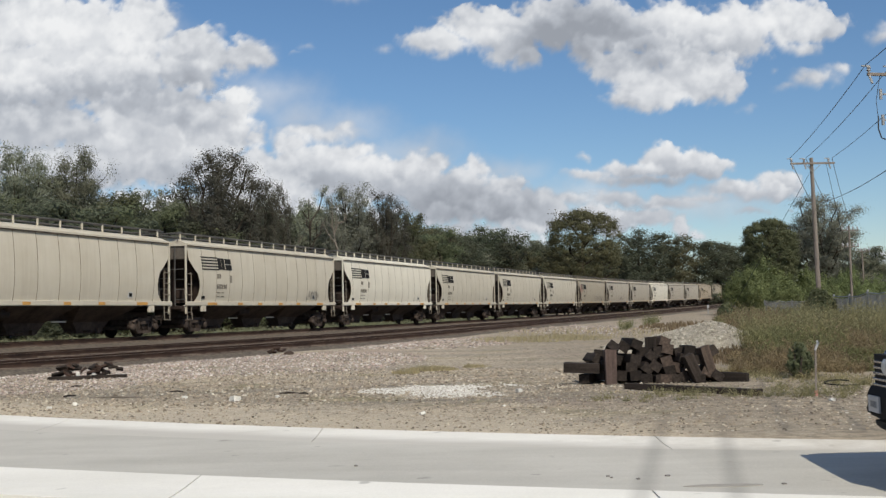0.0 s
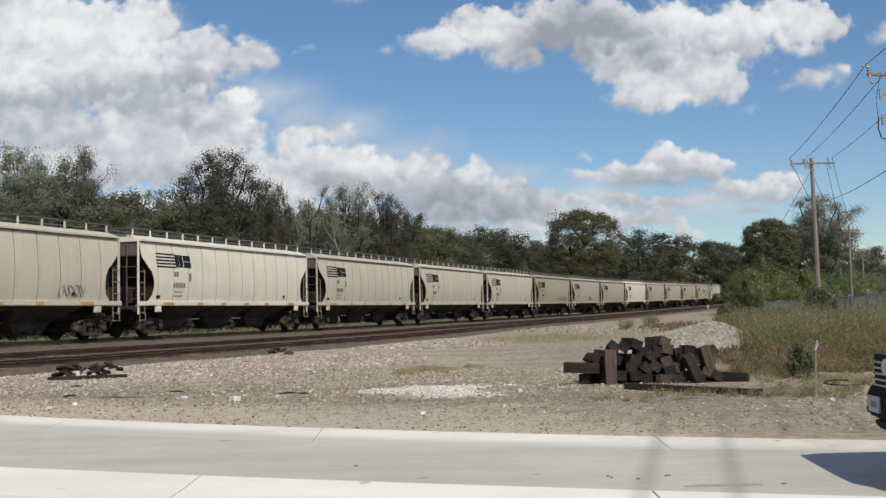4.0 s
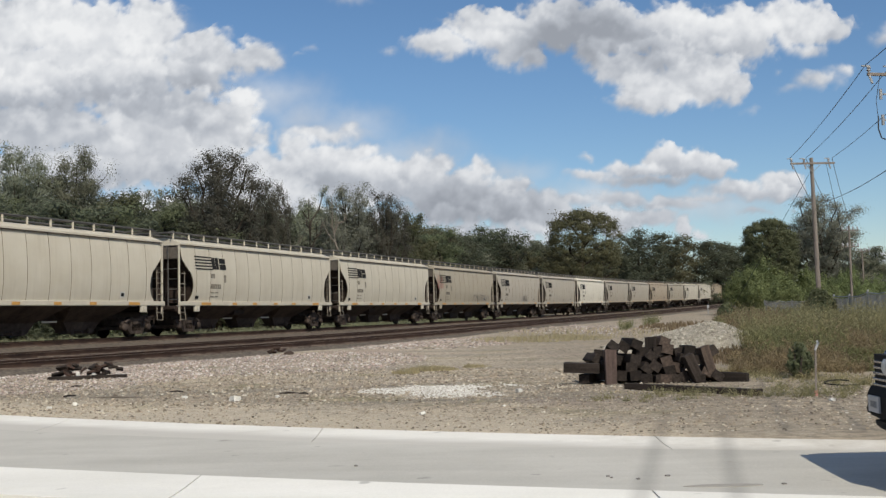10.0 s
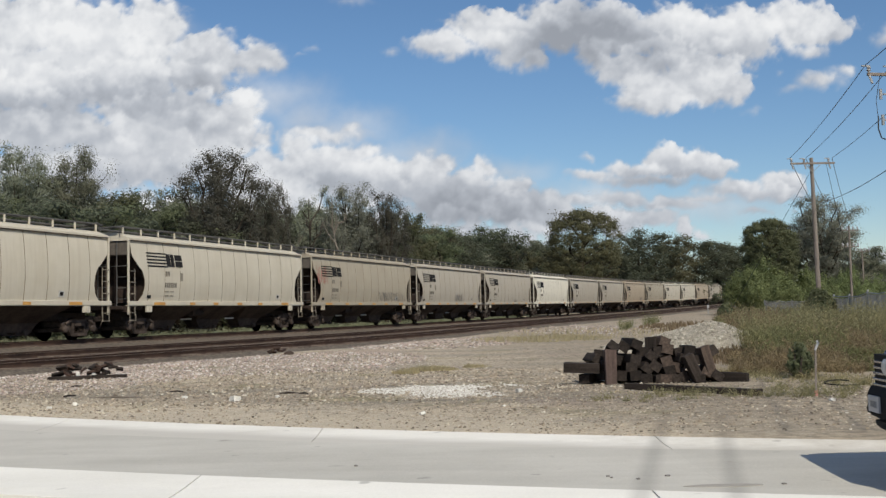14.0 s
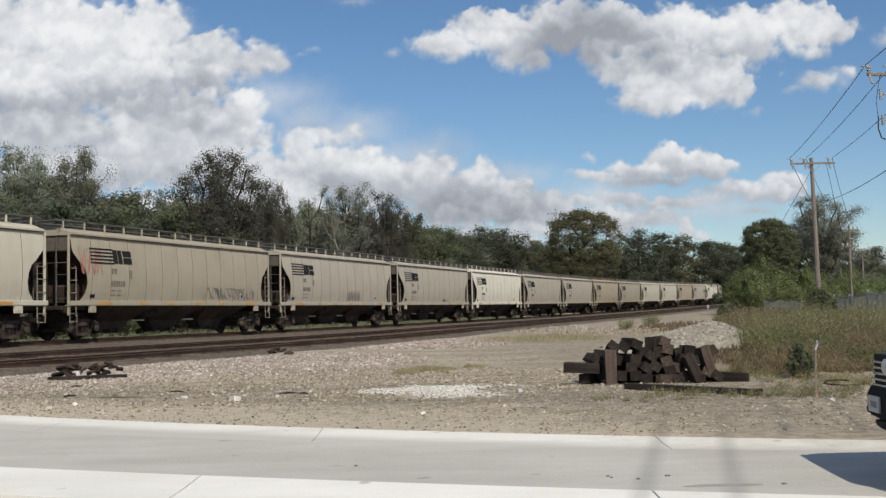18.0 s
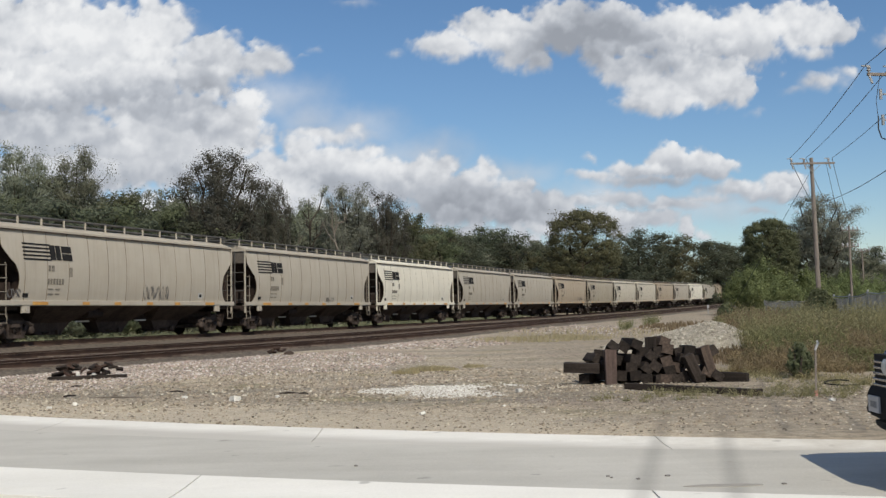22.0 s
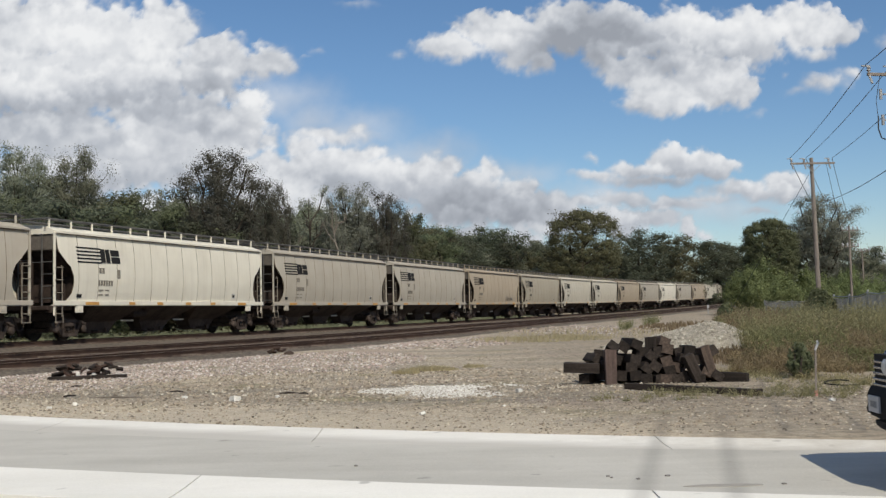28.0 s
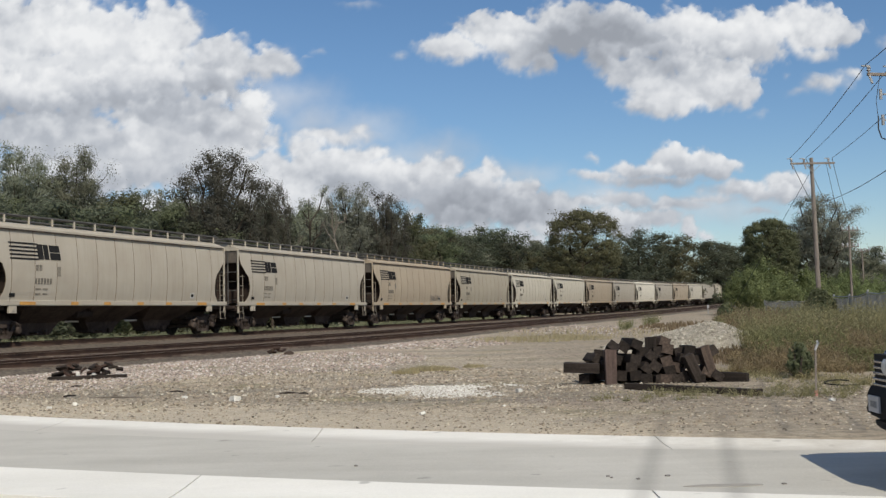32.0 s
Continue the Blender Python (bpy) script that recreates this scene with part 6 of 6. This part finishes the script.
    g.tube([(0.3 * math.cos(a) * (1 + 0.15 * math.sin(3 * a)), 0.34 * math.sin(a), 0.03 + 0.05 * max(0, math.sin(a))) for a in np.linspace(0.9, 5.9, 22)], 0.015, 6)
    ob = part("cable_loop", g, RUBBER)
    ob.matrix_world = pose(7.35, 20.3, z(7.35, 20.3))
    tagged(ob, "black loop of old cable on the dirt", "cable")
    for x, y, r in ((2.42, 9.66, 0.34),):
        g = Geo()
        g.prism([(x + r * math.cos(k * 0.4488) * rng.uniform(0.85, 1.15), y + r * 0.22 * math.sin(k * 0.4488)) for k in range(14)], -0.01, 0.0045, 2)
        tagged(part("oil_spot", g, ROADSTAIN), "faint dark patch on the concrete road", "stain", "spots on the road", "structure")
    # oily spots on the road
    for x, y, r in ((1.50, 10.35, 0.016), (1.75, 10.15, 0.02), (2.05, 10.3, 0.022), (1.52, 10.25, 0.013), (-0.95, 11.4, 0.02), (2.95, 9.7, 0.02)):
        g = Geo()
        n = 12
        pts = [(x + r * math.cos(k * 6.283 / n) * rng.uniform(0.8, 1.3), y + r * 1.2 * math.sin(k * 6.283 / n) * rng.uniform(0.7, 1.2)) for k in range(n)]
        g.prism([(p[0], p[1]) for p in pts], -0.01, 0.005, 2)
        ob = part("oil_spot", g, STAINMAT)
        tagged(ob, "dark oil spot on the concrete road", "stain", "spots on the road", "structure")


ROADSTAIN = plain("road_patch", (0.29, 0.275, 0.245), (0.36, 0.34, 0.305), 9, 0.9, space="World")
PINK = plain("pink_paint", (0.42, 0.16, 0.14), (0.6, 0.3, 0.26), 8, 0.8)
build_clutter()


# ---- pickup truck ----
def build_pickup():
    p = thing("pickup_truck", "dark pickup truck with chrome-barred grille parked on the road", "pickup truck", "", pose(4.16, 10.55, 0, 0, 0, 176))
    # local x forward; the front far corner stands at the origin, the body lies to +y
    W = 1.95
    side = [(-0.1, 0.55), (0.02, 0.62), (0.03, 1.04), (0.0, 1.10), (-0.05, 1.15), (-0.14, 1.19), (-0.4, 1.22), (-1.35, 1.26), (-1.5, 1.26), (-2.1, 1.78), (-2.4, 1.84), (-3.5, 1.84), (-3.75, 1.3),
            (-5.5, 1.3), (-5.55, 0.6), (-4.75, 0.55), (-4.6, 0.85), (-3.9, 0.85), (-3.75, 0.5), (-1.55, 0.5), (-1.4, 0.85), (-0.7, 0.85), (-0.55, 0.55)]
    # far edge, how much the front and the top draw in there
    slices = [(0.0, 0.13, 0.08), (0.04, 0.06, 0.035), (0.10, 0.02, 0.01), (0.2, 0.0, 0.0)]
    slices += [(W - y, q, d) for y, q, d in slices[::-1]]
    rows = [[(x - q * float(np.clip((x + 1.0) / 1.0, 0, 1)), y + (0.10 if zz > 1.5 and y < 1 else -0.10 if zz > 1.5 else 0.0), zz - d * (zz > 1.0)) for x, zz in side + side[:1]] for y, q, d in slices]
    b = Geo().grid(rows)
    for r in (rows[0][:-1], rows[-1][:-1][::-1]):
        b.add(r, [tuple(range(len(r)))])
    part("body", b, CARBODY, p)
    g = Geo()
    g.box((0.03, W / 2, 0.90), (0.06, W - 0.12, 0.36))
    gr = part("grille", g, CARTRIM, p)
    for k in range(6):
        g = Geo()
        g.box((0.055 - 0.004 * k, W / 2, 0.79 + k * 0.054), (0.045, W - 0.10, 0.022))
        part("grille_bar", g, CHROME, gr, "chrome grille bar")
    g = Geo()
    g.lathe([(0.075, 0), (0.075, 0.03), (0.05, 0.045)], Matrix.Translation((0.05, 0.42, 0.97)) @ Matrix.Rotation(radians(90), 4, "Y"), 14)
    part("headlight", g, LENS, p)
    g = Geo()
    g.lathe([(0.1, 0), (0.1, 0.03), (0.06, 0.04)], Matrix.Translation((0.03, W - 0.22, 0.9)) @ Matrix.Rotation(radians(90), 4, "Y"), 14)
    part("headlight", g, LENS, p)
    g = Geo()
    g.prism([(-0.1, 0.50), (0.02, 0.46), (0.10, 0.50), (0.125, 0.56), (0.125, 0.70), (0.09, 0.77), (0.03, 0.81), (-0.1, 0.81)], 0.03, W - 0.03)
    bump_ = part("bumper", g, CARTRIM, p, "black painted steel bumper")
    g = Geo()
    g.prism([(-0.1, 0.36), (0.0, 0.36), (0.05, 0.40), (0.06, 0.45), (-0.1, 0.47)], 0.03, W - 0.03)
    part("air_dam", g, RUBBER, bump_, "matt black lower lip")
    for y in (0.07, W - 0.07):
        g = Geo()
        g.tube([(0.11, y, 0.56), (0.135, y, 0.56)], [0.045, 0.04], 10)
        part("tow_hook", g, RUBBER, bump_)
    g = Geo()
    g.box((0.138, 0.27, 0.62), (0.02, 0.30, 0.15))
    pl = part("number_plate", g, PLATE, p, "white plate with illegible marks")
    for k in range(5):
        g = Geo()
        g.box((0.151, 0.19 + k * 0.04, 0.62), (0.006, 0.02, 0.06))
        part("plate_bar", g, GALV, pl)
    for x in (-1.05, -4.25):
        for y in (0.12, W - 0.12):
            g = Geo()
            m = Matrix.Translation((x, y, 0.38)) @ Matrix.Rotation(radians(90), 4, "X")
            g.lathe([(0.2, -0.13), (0.36, -0.13), (0.38, -0.08), (0.38, 0.08), (0.36, 0.13), (0.2, 0.13)], m, 24)
            ty = part("wheel", g, RUBBER, p)
            g = Geo()
            g.lathe([(0.21, -0.135), (0.2, 0.1), (0.05, 0.12)], m, 18)
            part("rim", g, CHROME, ty)
    g = Geo()
    for y in (0.03, W - 0.03):
        g.box((-2.8, y, 1.52), (1.25, 0.03, 0.4))
    part("side_window", g, CARTRIM, p, "dark side glass")


build_pickup()

# ---- clouds ----
CLOUD_GROUPS = {
    # across and up from the middle of the view, half-width, half-height: hundredths of the distance
    "A": [(-38.5, 20.7, 10.3, 4.6), (-32.8, 19.2, 8.8, 4.1), (-37.4, 15.6, 9.3, 4.6), (-29.7, 16.1, 7.8, 4.1), (-27.6, 20.2, 3.6, 4.1), (-23.5, 16.6, 4.6, 3.1), (-26.6, 13.0, 8.3, 2.6),
          (-20.4, 17.6, 3.6, 1.8), (-43.6, 17.6, 7.8, 7.2), (-22.5, 18.2, 4.0, 2.4), (-18.3, 17.5, 3.4, 2.0), (-16.6, 17.8, 1.8, 1.2), (-37.4, 11.4, 8.8, 3.1), (-30.2, 10.4, 8.3, 2.6), (-22.6, 12.2, 4.5, 2.6)],
    "L": [(-18.6, 13.2, 2.3, 2.0), (-25.0, 8.3, 10.3, 3.1), (-20.9, 10.4, 6.2, 2.6), (-34.3, 7.3, 10.3, 3.1), (-17.8, 6.8, 7.2, 3.1), (-13.7, 9.6, 3.1, 1.4), (-11.6, 7.3, 6.7, 3.1), (-8.9, 10.9, 1.4, 0.9),
          (-9.0, 8.8, 3.1, 1.4), (-6.9, 6.3, 6.2, 3.1), (-3.3, 6.8, 4.6, 2.3), (0.8, 4.7, 6.7, 3.4), (-40, 2, 12, 5), (-16, 4.5, 6, 4), (-25, 1.5, 12, 5), (-10, 0.5, 10, 4), (3, 0, 8, 3), (-0.7, 8.1, 2.8, 1.3), (3.4, 7.3, 1.4, 1.4), (5.0, 5.0, 3.1, 2.3), (7.6, 3.2, 5.7, 2.6),
          (8.5, 4.2, 4.0, 1.7), (11.2, 4.5, 3.6, 1.1), (14.3, 2.9, 4.1, 1.8), (-11.6, 10.4, 5.2, 1.1)],
    "B": [(-0.2, 18.9, 3.9, 1.7), (3.4, 20.5, 4.6, 2.2), (6.0, 19.2, 4.1, 2.6), (10.4, 20.7, 4.6, 3.1), (14.3, 20.0, 5.7, 3.2), (15.8, 17.1, 3.6, 1.8), (18.9, 14.5, 4.9, 2.2), (23.1, 15.6, 4.6, 2.7),
          (26.2, 15.0, 2.1, 1.8), (20.5, 19.7, 6.2, 3.4), (26.2, 19.7, 6.2, 3.2), (31.3, 20.7, 4.6, 2.6), (34.2, 20.3, 3.4, 2.0), (32.9, 18.4, 2.6, 1.1), (-4.9, 18.4, 1.3, 0.5), (13.2, 17.9, 2.1, 2.1), (17.0, 16.6, 4.6, 2.2), (22.5, 16.8, 5.0, 2.2), (17.5, 13.9, 3.4, 1.7), (24.5, 15.2, 3.4, 2.1), (7.6, 17.4, 1.8, 1.3)],
    "H": [(-13, 12, 6, 3.4), (-16, 14, 8, 3.4), (-10, 11, 9, 3.5), (-3, 9, 8, 3), (5, 7, 7, 2.4), (13, 5, 9, 2.6), (24, 4, 10, 2.4), (-26, 19, 5, 4), (-15.6, 18.4, 1.4, 0.8)],
    "C": [(33.9, 15.6, 2.8, 1.3), (36.0, 16.3, 1.6, 1.1), (31.6, 14.9, 1.8, 0.7), (27.7, 12.8, 1.1, 0.5), (30.4, 16.5, 0.5, 0.4), (39.9, 19.7, 1.3, 1.3), (-8.9, 22.7, 2.7, 0.6), (-12.6, 18.6, 1.2, 0.7), (-13.7, 18.1, 0.7, 0.3)],
    "D": [(20.0, 8.3, 2.5, 1.8), (22.3, 7.8, 3.1, 1.6), (16.9, 7.0, 4.6, 1.1), (13.2, 6.7, 3.1, 0.8), (24.6, 7.3, 2.6, 1.3), (26.7, 5.5, 4.6, 1.0), (30.6, 5.8, 2.6, 1.6), (28.7, 5.0, 3.6, 1.0), (17.9, 6.3, 7.2, 0.8),
          (23.6, 4.7, 4.1, 0.7), (20.5, 4.2, 4.6, 0.9), (28.2, 3.4, 2.3, 0.6), (21.8, 2.1, 1.2, 1.4), (23.3, 1.5, 1.3, 0.8), (16.1, 2.4, 2.1, 1.3), (31.6, 3.6, 0.5, 0.3), (39.6, -0.8, 2.1, 0.9), (12.7, 8.3, 0.9, 0.6), (16, 4.7, 3.6, 1.0), (18, 3.0, 5.0, 1.2)],
}
# distance, drift across and down over the clip in hundredths of it, grey of the foot, edge, seed
CLOUD_SET = {"H": (3600, 1.35, -0.3, 0.1, 1.2, 16), "A": (2000, 2.2, -0.75, 0.34, 0.40, 11), "L": (3400, 1.35, -0.3, 0.34, 0.40, 12), "B": (2300, 1.4, -0.57, 0.34, 0.40, 13), "C": (2500, 1.1, -0.45, 0.3, 0.55, 14), "D": (3800, 0.75, -0.06, 0.40, 0.30, 15)}
# grey shade and sunlit white put into the glow: place, half-size, how much
CLOUD_SHADE = {"B": [(13, 20.5, 5.5, 2.6, 0.5), (18, 17.5, 6.0, 1.6, 0.3), (7.5, 18.3, 2.5, 1.6, 0.3), (24, 20.5, 6, 1.8, -0.2), (1.5, 19.3, 4, 1.5, -0.25)],
        "A": [(-36, 13, 9, 2.5, 0.3), (-26, 14.5, 6, 2.0, 0.2), (-37, 19.3, 6, 2.0, -0.3), (-40, 15.5, 3, 1.2, -0.3), (-29, 20, 3, 2, -0.2)],
        "L": [(-28, 7.0, 9, 2.0, 0.2), (-8, 6, 6, 1.2, 0.2), (-18, 13.4, 2.5, 2, -0.3), (-13.5, 9.8, 2.5, 1, -0.3), (4, 4.2, 7, 1.8, 0.4), (-3, 5.5, 6, 2.2, 0.08), (2, 2.2, 10, 2.2, 0.2)], "D": [(19, 6.2, 6, 0.8, 0.3), (22, 3.6, 7, 1.4, 0.3)]}
VEIL = {"H": 0.62}
CLOUDS = {}


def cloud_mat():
    """Cloud from afar: a glowing sheet, its sunlit white and shaded grey painted in."""
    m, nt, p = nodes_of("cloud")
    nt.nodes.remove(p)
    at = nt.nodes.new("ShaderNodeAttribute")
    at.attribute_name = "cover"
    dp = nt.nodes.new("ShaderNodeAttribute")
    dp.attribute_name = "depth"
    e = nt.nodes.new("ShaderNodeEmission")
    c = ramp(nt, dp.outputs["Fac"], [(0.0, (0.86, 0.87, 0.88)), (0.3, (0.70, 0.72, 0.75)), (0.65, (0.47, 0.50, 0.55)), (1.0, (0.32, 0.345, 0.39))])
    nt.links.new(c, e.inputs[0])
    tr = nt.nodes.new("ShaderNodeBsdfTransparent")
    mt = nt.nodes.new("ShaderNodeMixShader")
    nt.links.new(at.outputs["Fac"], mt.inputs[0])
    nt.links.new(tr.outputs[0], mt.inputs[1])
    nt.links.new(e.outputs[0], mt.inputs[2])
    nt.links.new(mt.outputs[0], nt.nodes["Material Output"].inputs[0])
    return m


CLOUDMAT = cloud_mat()


def swirl(x, y, scale, seed=0, octaves=4):
    """Gradient noise summed over turned octaves, about -1 to 1: no lattice shows."""
    rng = np.random.RandomState(seed)
    total, amp, norm = np.zeros_like(x, float), 1.0, 0.0
    for o in range(octaves):
        ang = rng.uniform(0, 6.283, (128, 128))
        gx, gy = np.cos(ang), np.sin(ang)
        c, s_ = math.cos(0.65 * o + 0.4), math.sin(0.65 * o + 0.4)
        p, q = (x * c - y * s_) / scale + 13.7 * o, (x * s_ + y * c) / scale + 5.3 * o
        ip, iq = np.floor(p).astype(int), np.floor(q).astype(int)
        fp, fq = p - ip, q - iq
        d = lambda a, b: gx[(ip + a) % 128, (iq + b) % 128] * (fp - a) + gy[(ip + a) % 128, (iq + b) % 128] * (fq - b)
        wp, wq = fp ** 3 * (fp * (6 * fp - 15) + 10), fq ** 3 * (fq * (6 * fq - 15) + 10)
        n = (d(0, 0) * (1 - wp) + d(1, 0) * wp) * (1 - wq) + (d(0, 1) * (1 - wp) + d(1, 1) * wp) * wq
        total += amp * n * 1.5
        norm += amp
        amp *= 0.55
        scale *= 0.5
    return total / norm * 1.3


def build_cloud(key, where=CAM_POSE, grow=1.0, coarse=1.0):
    """A bank of overlapping puffs, far ones first: bright lit heads and grey shaded feet are painted in."""
    dist, _, _, soft, edge, seed = CLOUD_SET[key]
    rng = random.Random(seed)
    puffs = [(cu, cv, ru, rv, 0.8) for cu, cv, ru, rv in CLOUD_GROUPS[key]]
    for cu, cv, ru, rv, _ in tuple(puffs):
        for _ in range(int(2 + 2.4 * min(3, rv * ru / 4))):
            k = rng.uniform(0.2, 0.5)
            a, r = rng.uniform(0, 6.28), rng.uniform(0, 0.72)
            w = min(ru, rv * 1.7)
            puffs.append((cu + ru * r * math.cos(a), cv + rv * r * math.sin(a), w * k * 1.2, w * k * 0.75, rng.uniform(0.25, 0.7)))
    bl = np.array(puffs)
    lo_u, hi_u = (bl[:, 0] - bl[:, 2]).min() - 2, (bl[:, 0] + bl[:, 2]).max() + 2
    lo_v, hi_v = (bl[:, 1] - bl[:, 3]).min() - 2, (bl[:, 1] + bl[:, 3]).max() + 2
    du = 0.14 * coarse
    u, v = np.meshgrid(np.arange(lo_u, hi_u, du), np.arange(lo_v, hi_v, du))
    wu = u + 1.0 * swirl(u, v, 3.6, seed, 5)
    wv = v + 0.8 * swirl(u, v, 3.0, seed + 1, 5)
    curl = swirl(u, v, 1.5, seed + 3, 4) * (0.25 if key in VEIL else 1.0)
    # depth holds the painted shade: 0 for sunlit white, 1 for dark grey
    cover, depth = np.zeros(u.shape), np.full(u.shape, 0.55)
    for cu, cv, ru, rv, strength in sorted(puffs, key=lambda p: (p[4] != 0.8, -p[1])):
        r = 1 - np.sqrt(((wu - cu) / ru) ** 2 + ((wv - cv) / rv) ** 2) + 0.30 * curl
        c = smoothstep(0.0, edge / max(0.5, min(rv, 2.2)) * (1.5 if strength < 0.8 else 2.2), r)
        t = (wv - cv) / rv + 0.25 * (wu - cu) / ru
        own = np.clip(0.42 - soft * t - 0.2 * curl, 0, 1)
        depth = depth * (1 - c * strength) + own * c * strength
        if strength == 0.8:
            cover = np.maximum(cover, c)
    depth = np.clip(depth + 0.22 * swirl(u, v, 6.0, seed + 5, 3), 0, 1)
    for cu, cv, ru, rv, k in CLOUD_SHADE.get(key, ()):
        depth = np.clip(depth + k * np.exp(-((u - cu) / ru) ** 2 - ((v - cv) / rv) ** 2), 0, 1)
    cover = cover * VEIL.get(key, 1.0)
    dens = cover
    keep = cover > 0.004
    cellkeep = keep[:-1, :-1] | keep[1:, :-1] | keep[:-1, 1:] | keep[1:, 1:]
    k = dist / 100 * grow
    verts = np.stack([u * k, v * k, -dist + 0.9 * k * np.sqrt(np.clip(dens, 0, 2))], -1).reshape(-1, 3)
    n = u.shape[1]
    i, j = np.nonzero(cellkeep)
    a = i * n + j
    quads = np.stack([a, a + 1, a + n + 1, a + n], -1)
    used = np.unique(quads)
    remap = np.zeros(len(verts), int)
    remap[used] = np.arange(len(used))
    me = bpy.data.meshes.new("cloud")
    me.from_pydata(verts[used].tolist(), [], remap[quads].tolist())
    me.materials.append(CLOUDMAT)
    me.polygons.foreach_set("use_smooth", [True] * len(me.polygons))
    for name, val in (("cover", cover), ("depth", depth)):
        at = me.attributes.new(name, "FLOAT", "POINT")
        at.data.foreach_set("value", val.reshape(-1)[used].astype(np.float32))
    ob = new("backdrop", me)
    ob.matrix_world = where
    tagged(ob, "white cumulus clouds with grey bases in a blue sky", "cloud", "drifting clouds", "structure")
    CLOUDS[key] = ob


for _key in tuple(CLOUD_SET):
    build_cloud(_key)

# unseen cloud added over the remaining sky for white fill, clear of the sun
CLOUD_GROUPS["R"] = [(-14, 3, 7, 3), (-4, 4, 6, 3), (7, 3, 7, 2.5), (15, 5, 5, 2.5), (-9, 10, 5, 2), (2, 11, 6, 2), (12, 12, 4, 2)]
CLOUD_SET["R"] = (2600, 0, 0, 0.3, 0.4, 40)
for _turn in (75, 130, -75, 180):
    CLOUD_SET["R"] = (2600, 0, 0, 0.3, 0.4, 40 + _turn % 17)
    build_cloud("R", pose(0, 0, 0, 90, 0, _turn), 4.5, 3.0)
for _turn, _up in ((0, 150), (110, 140)):
    build_cloud("R", pose(0, 0, 0, 0, 0, _turn) @ pose(0, 0, 0, _up, 0, 0), 3.6, 3.0)
del CLOUDS["R"]


# ---- what moves ----
def travel(t):
    """Metres along the line that the train has gone by t seconds."""
    return 0.5457 + 5.5276 * t + 0.21682 * t ** 2 / 100 - 0.00143 * t ** 3 / 1e4 - 1.0123 * t ** 4 / 1e6


def car_pose(start, t):
    s = start - travel(t)
    a, b = Vector(track(s - 6.95)[:3]), Vector(track(s + 6.95)[:3])
    d = b - a
    c = (a + b) / 2
    return pose(c.x, c.y, c.z, 0, -math.degrees(math.atan2(d.z, d.xy.length)), math.degrees(math.atan2(d.y, d.x)))


def motions():
    for car, start in zip(CARS, CAR_START):
        walk(car, [(t, car_pose(start, t)) for t in range(0, 33)])
        for tr in car.children:
            if tr.name.split(".")[0] != "truck":
                continue
            for w in tr.children:
                if w.name.split(".")[0] == "wheelset":
                    x = w.matrix_local.translation.x
                    walk(w, [(t, pose(x, 0, 0.457) @ Matrix.Rotation(-travel(t) / 0.457, 4, "Y")) for t in (i * 0.1 for i in range(321))])
    for key, ob in CLOUDS.items():
        dist, across, down = CLOUD_SET[key][:3]
        k = dist / 100
        walk(ob, [(0, CAM_POSE), (32, CAM_POSE @ Matrix.Translation((across * k, down * k, 0)))])


motions()
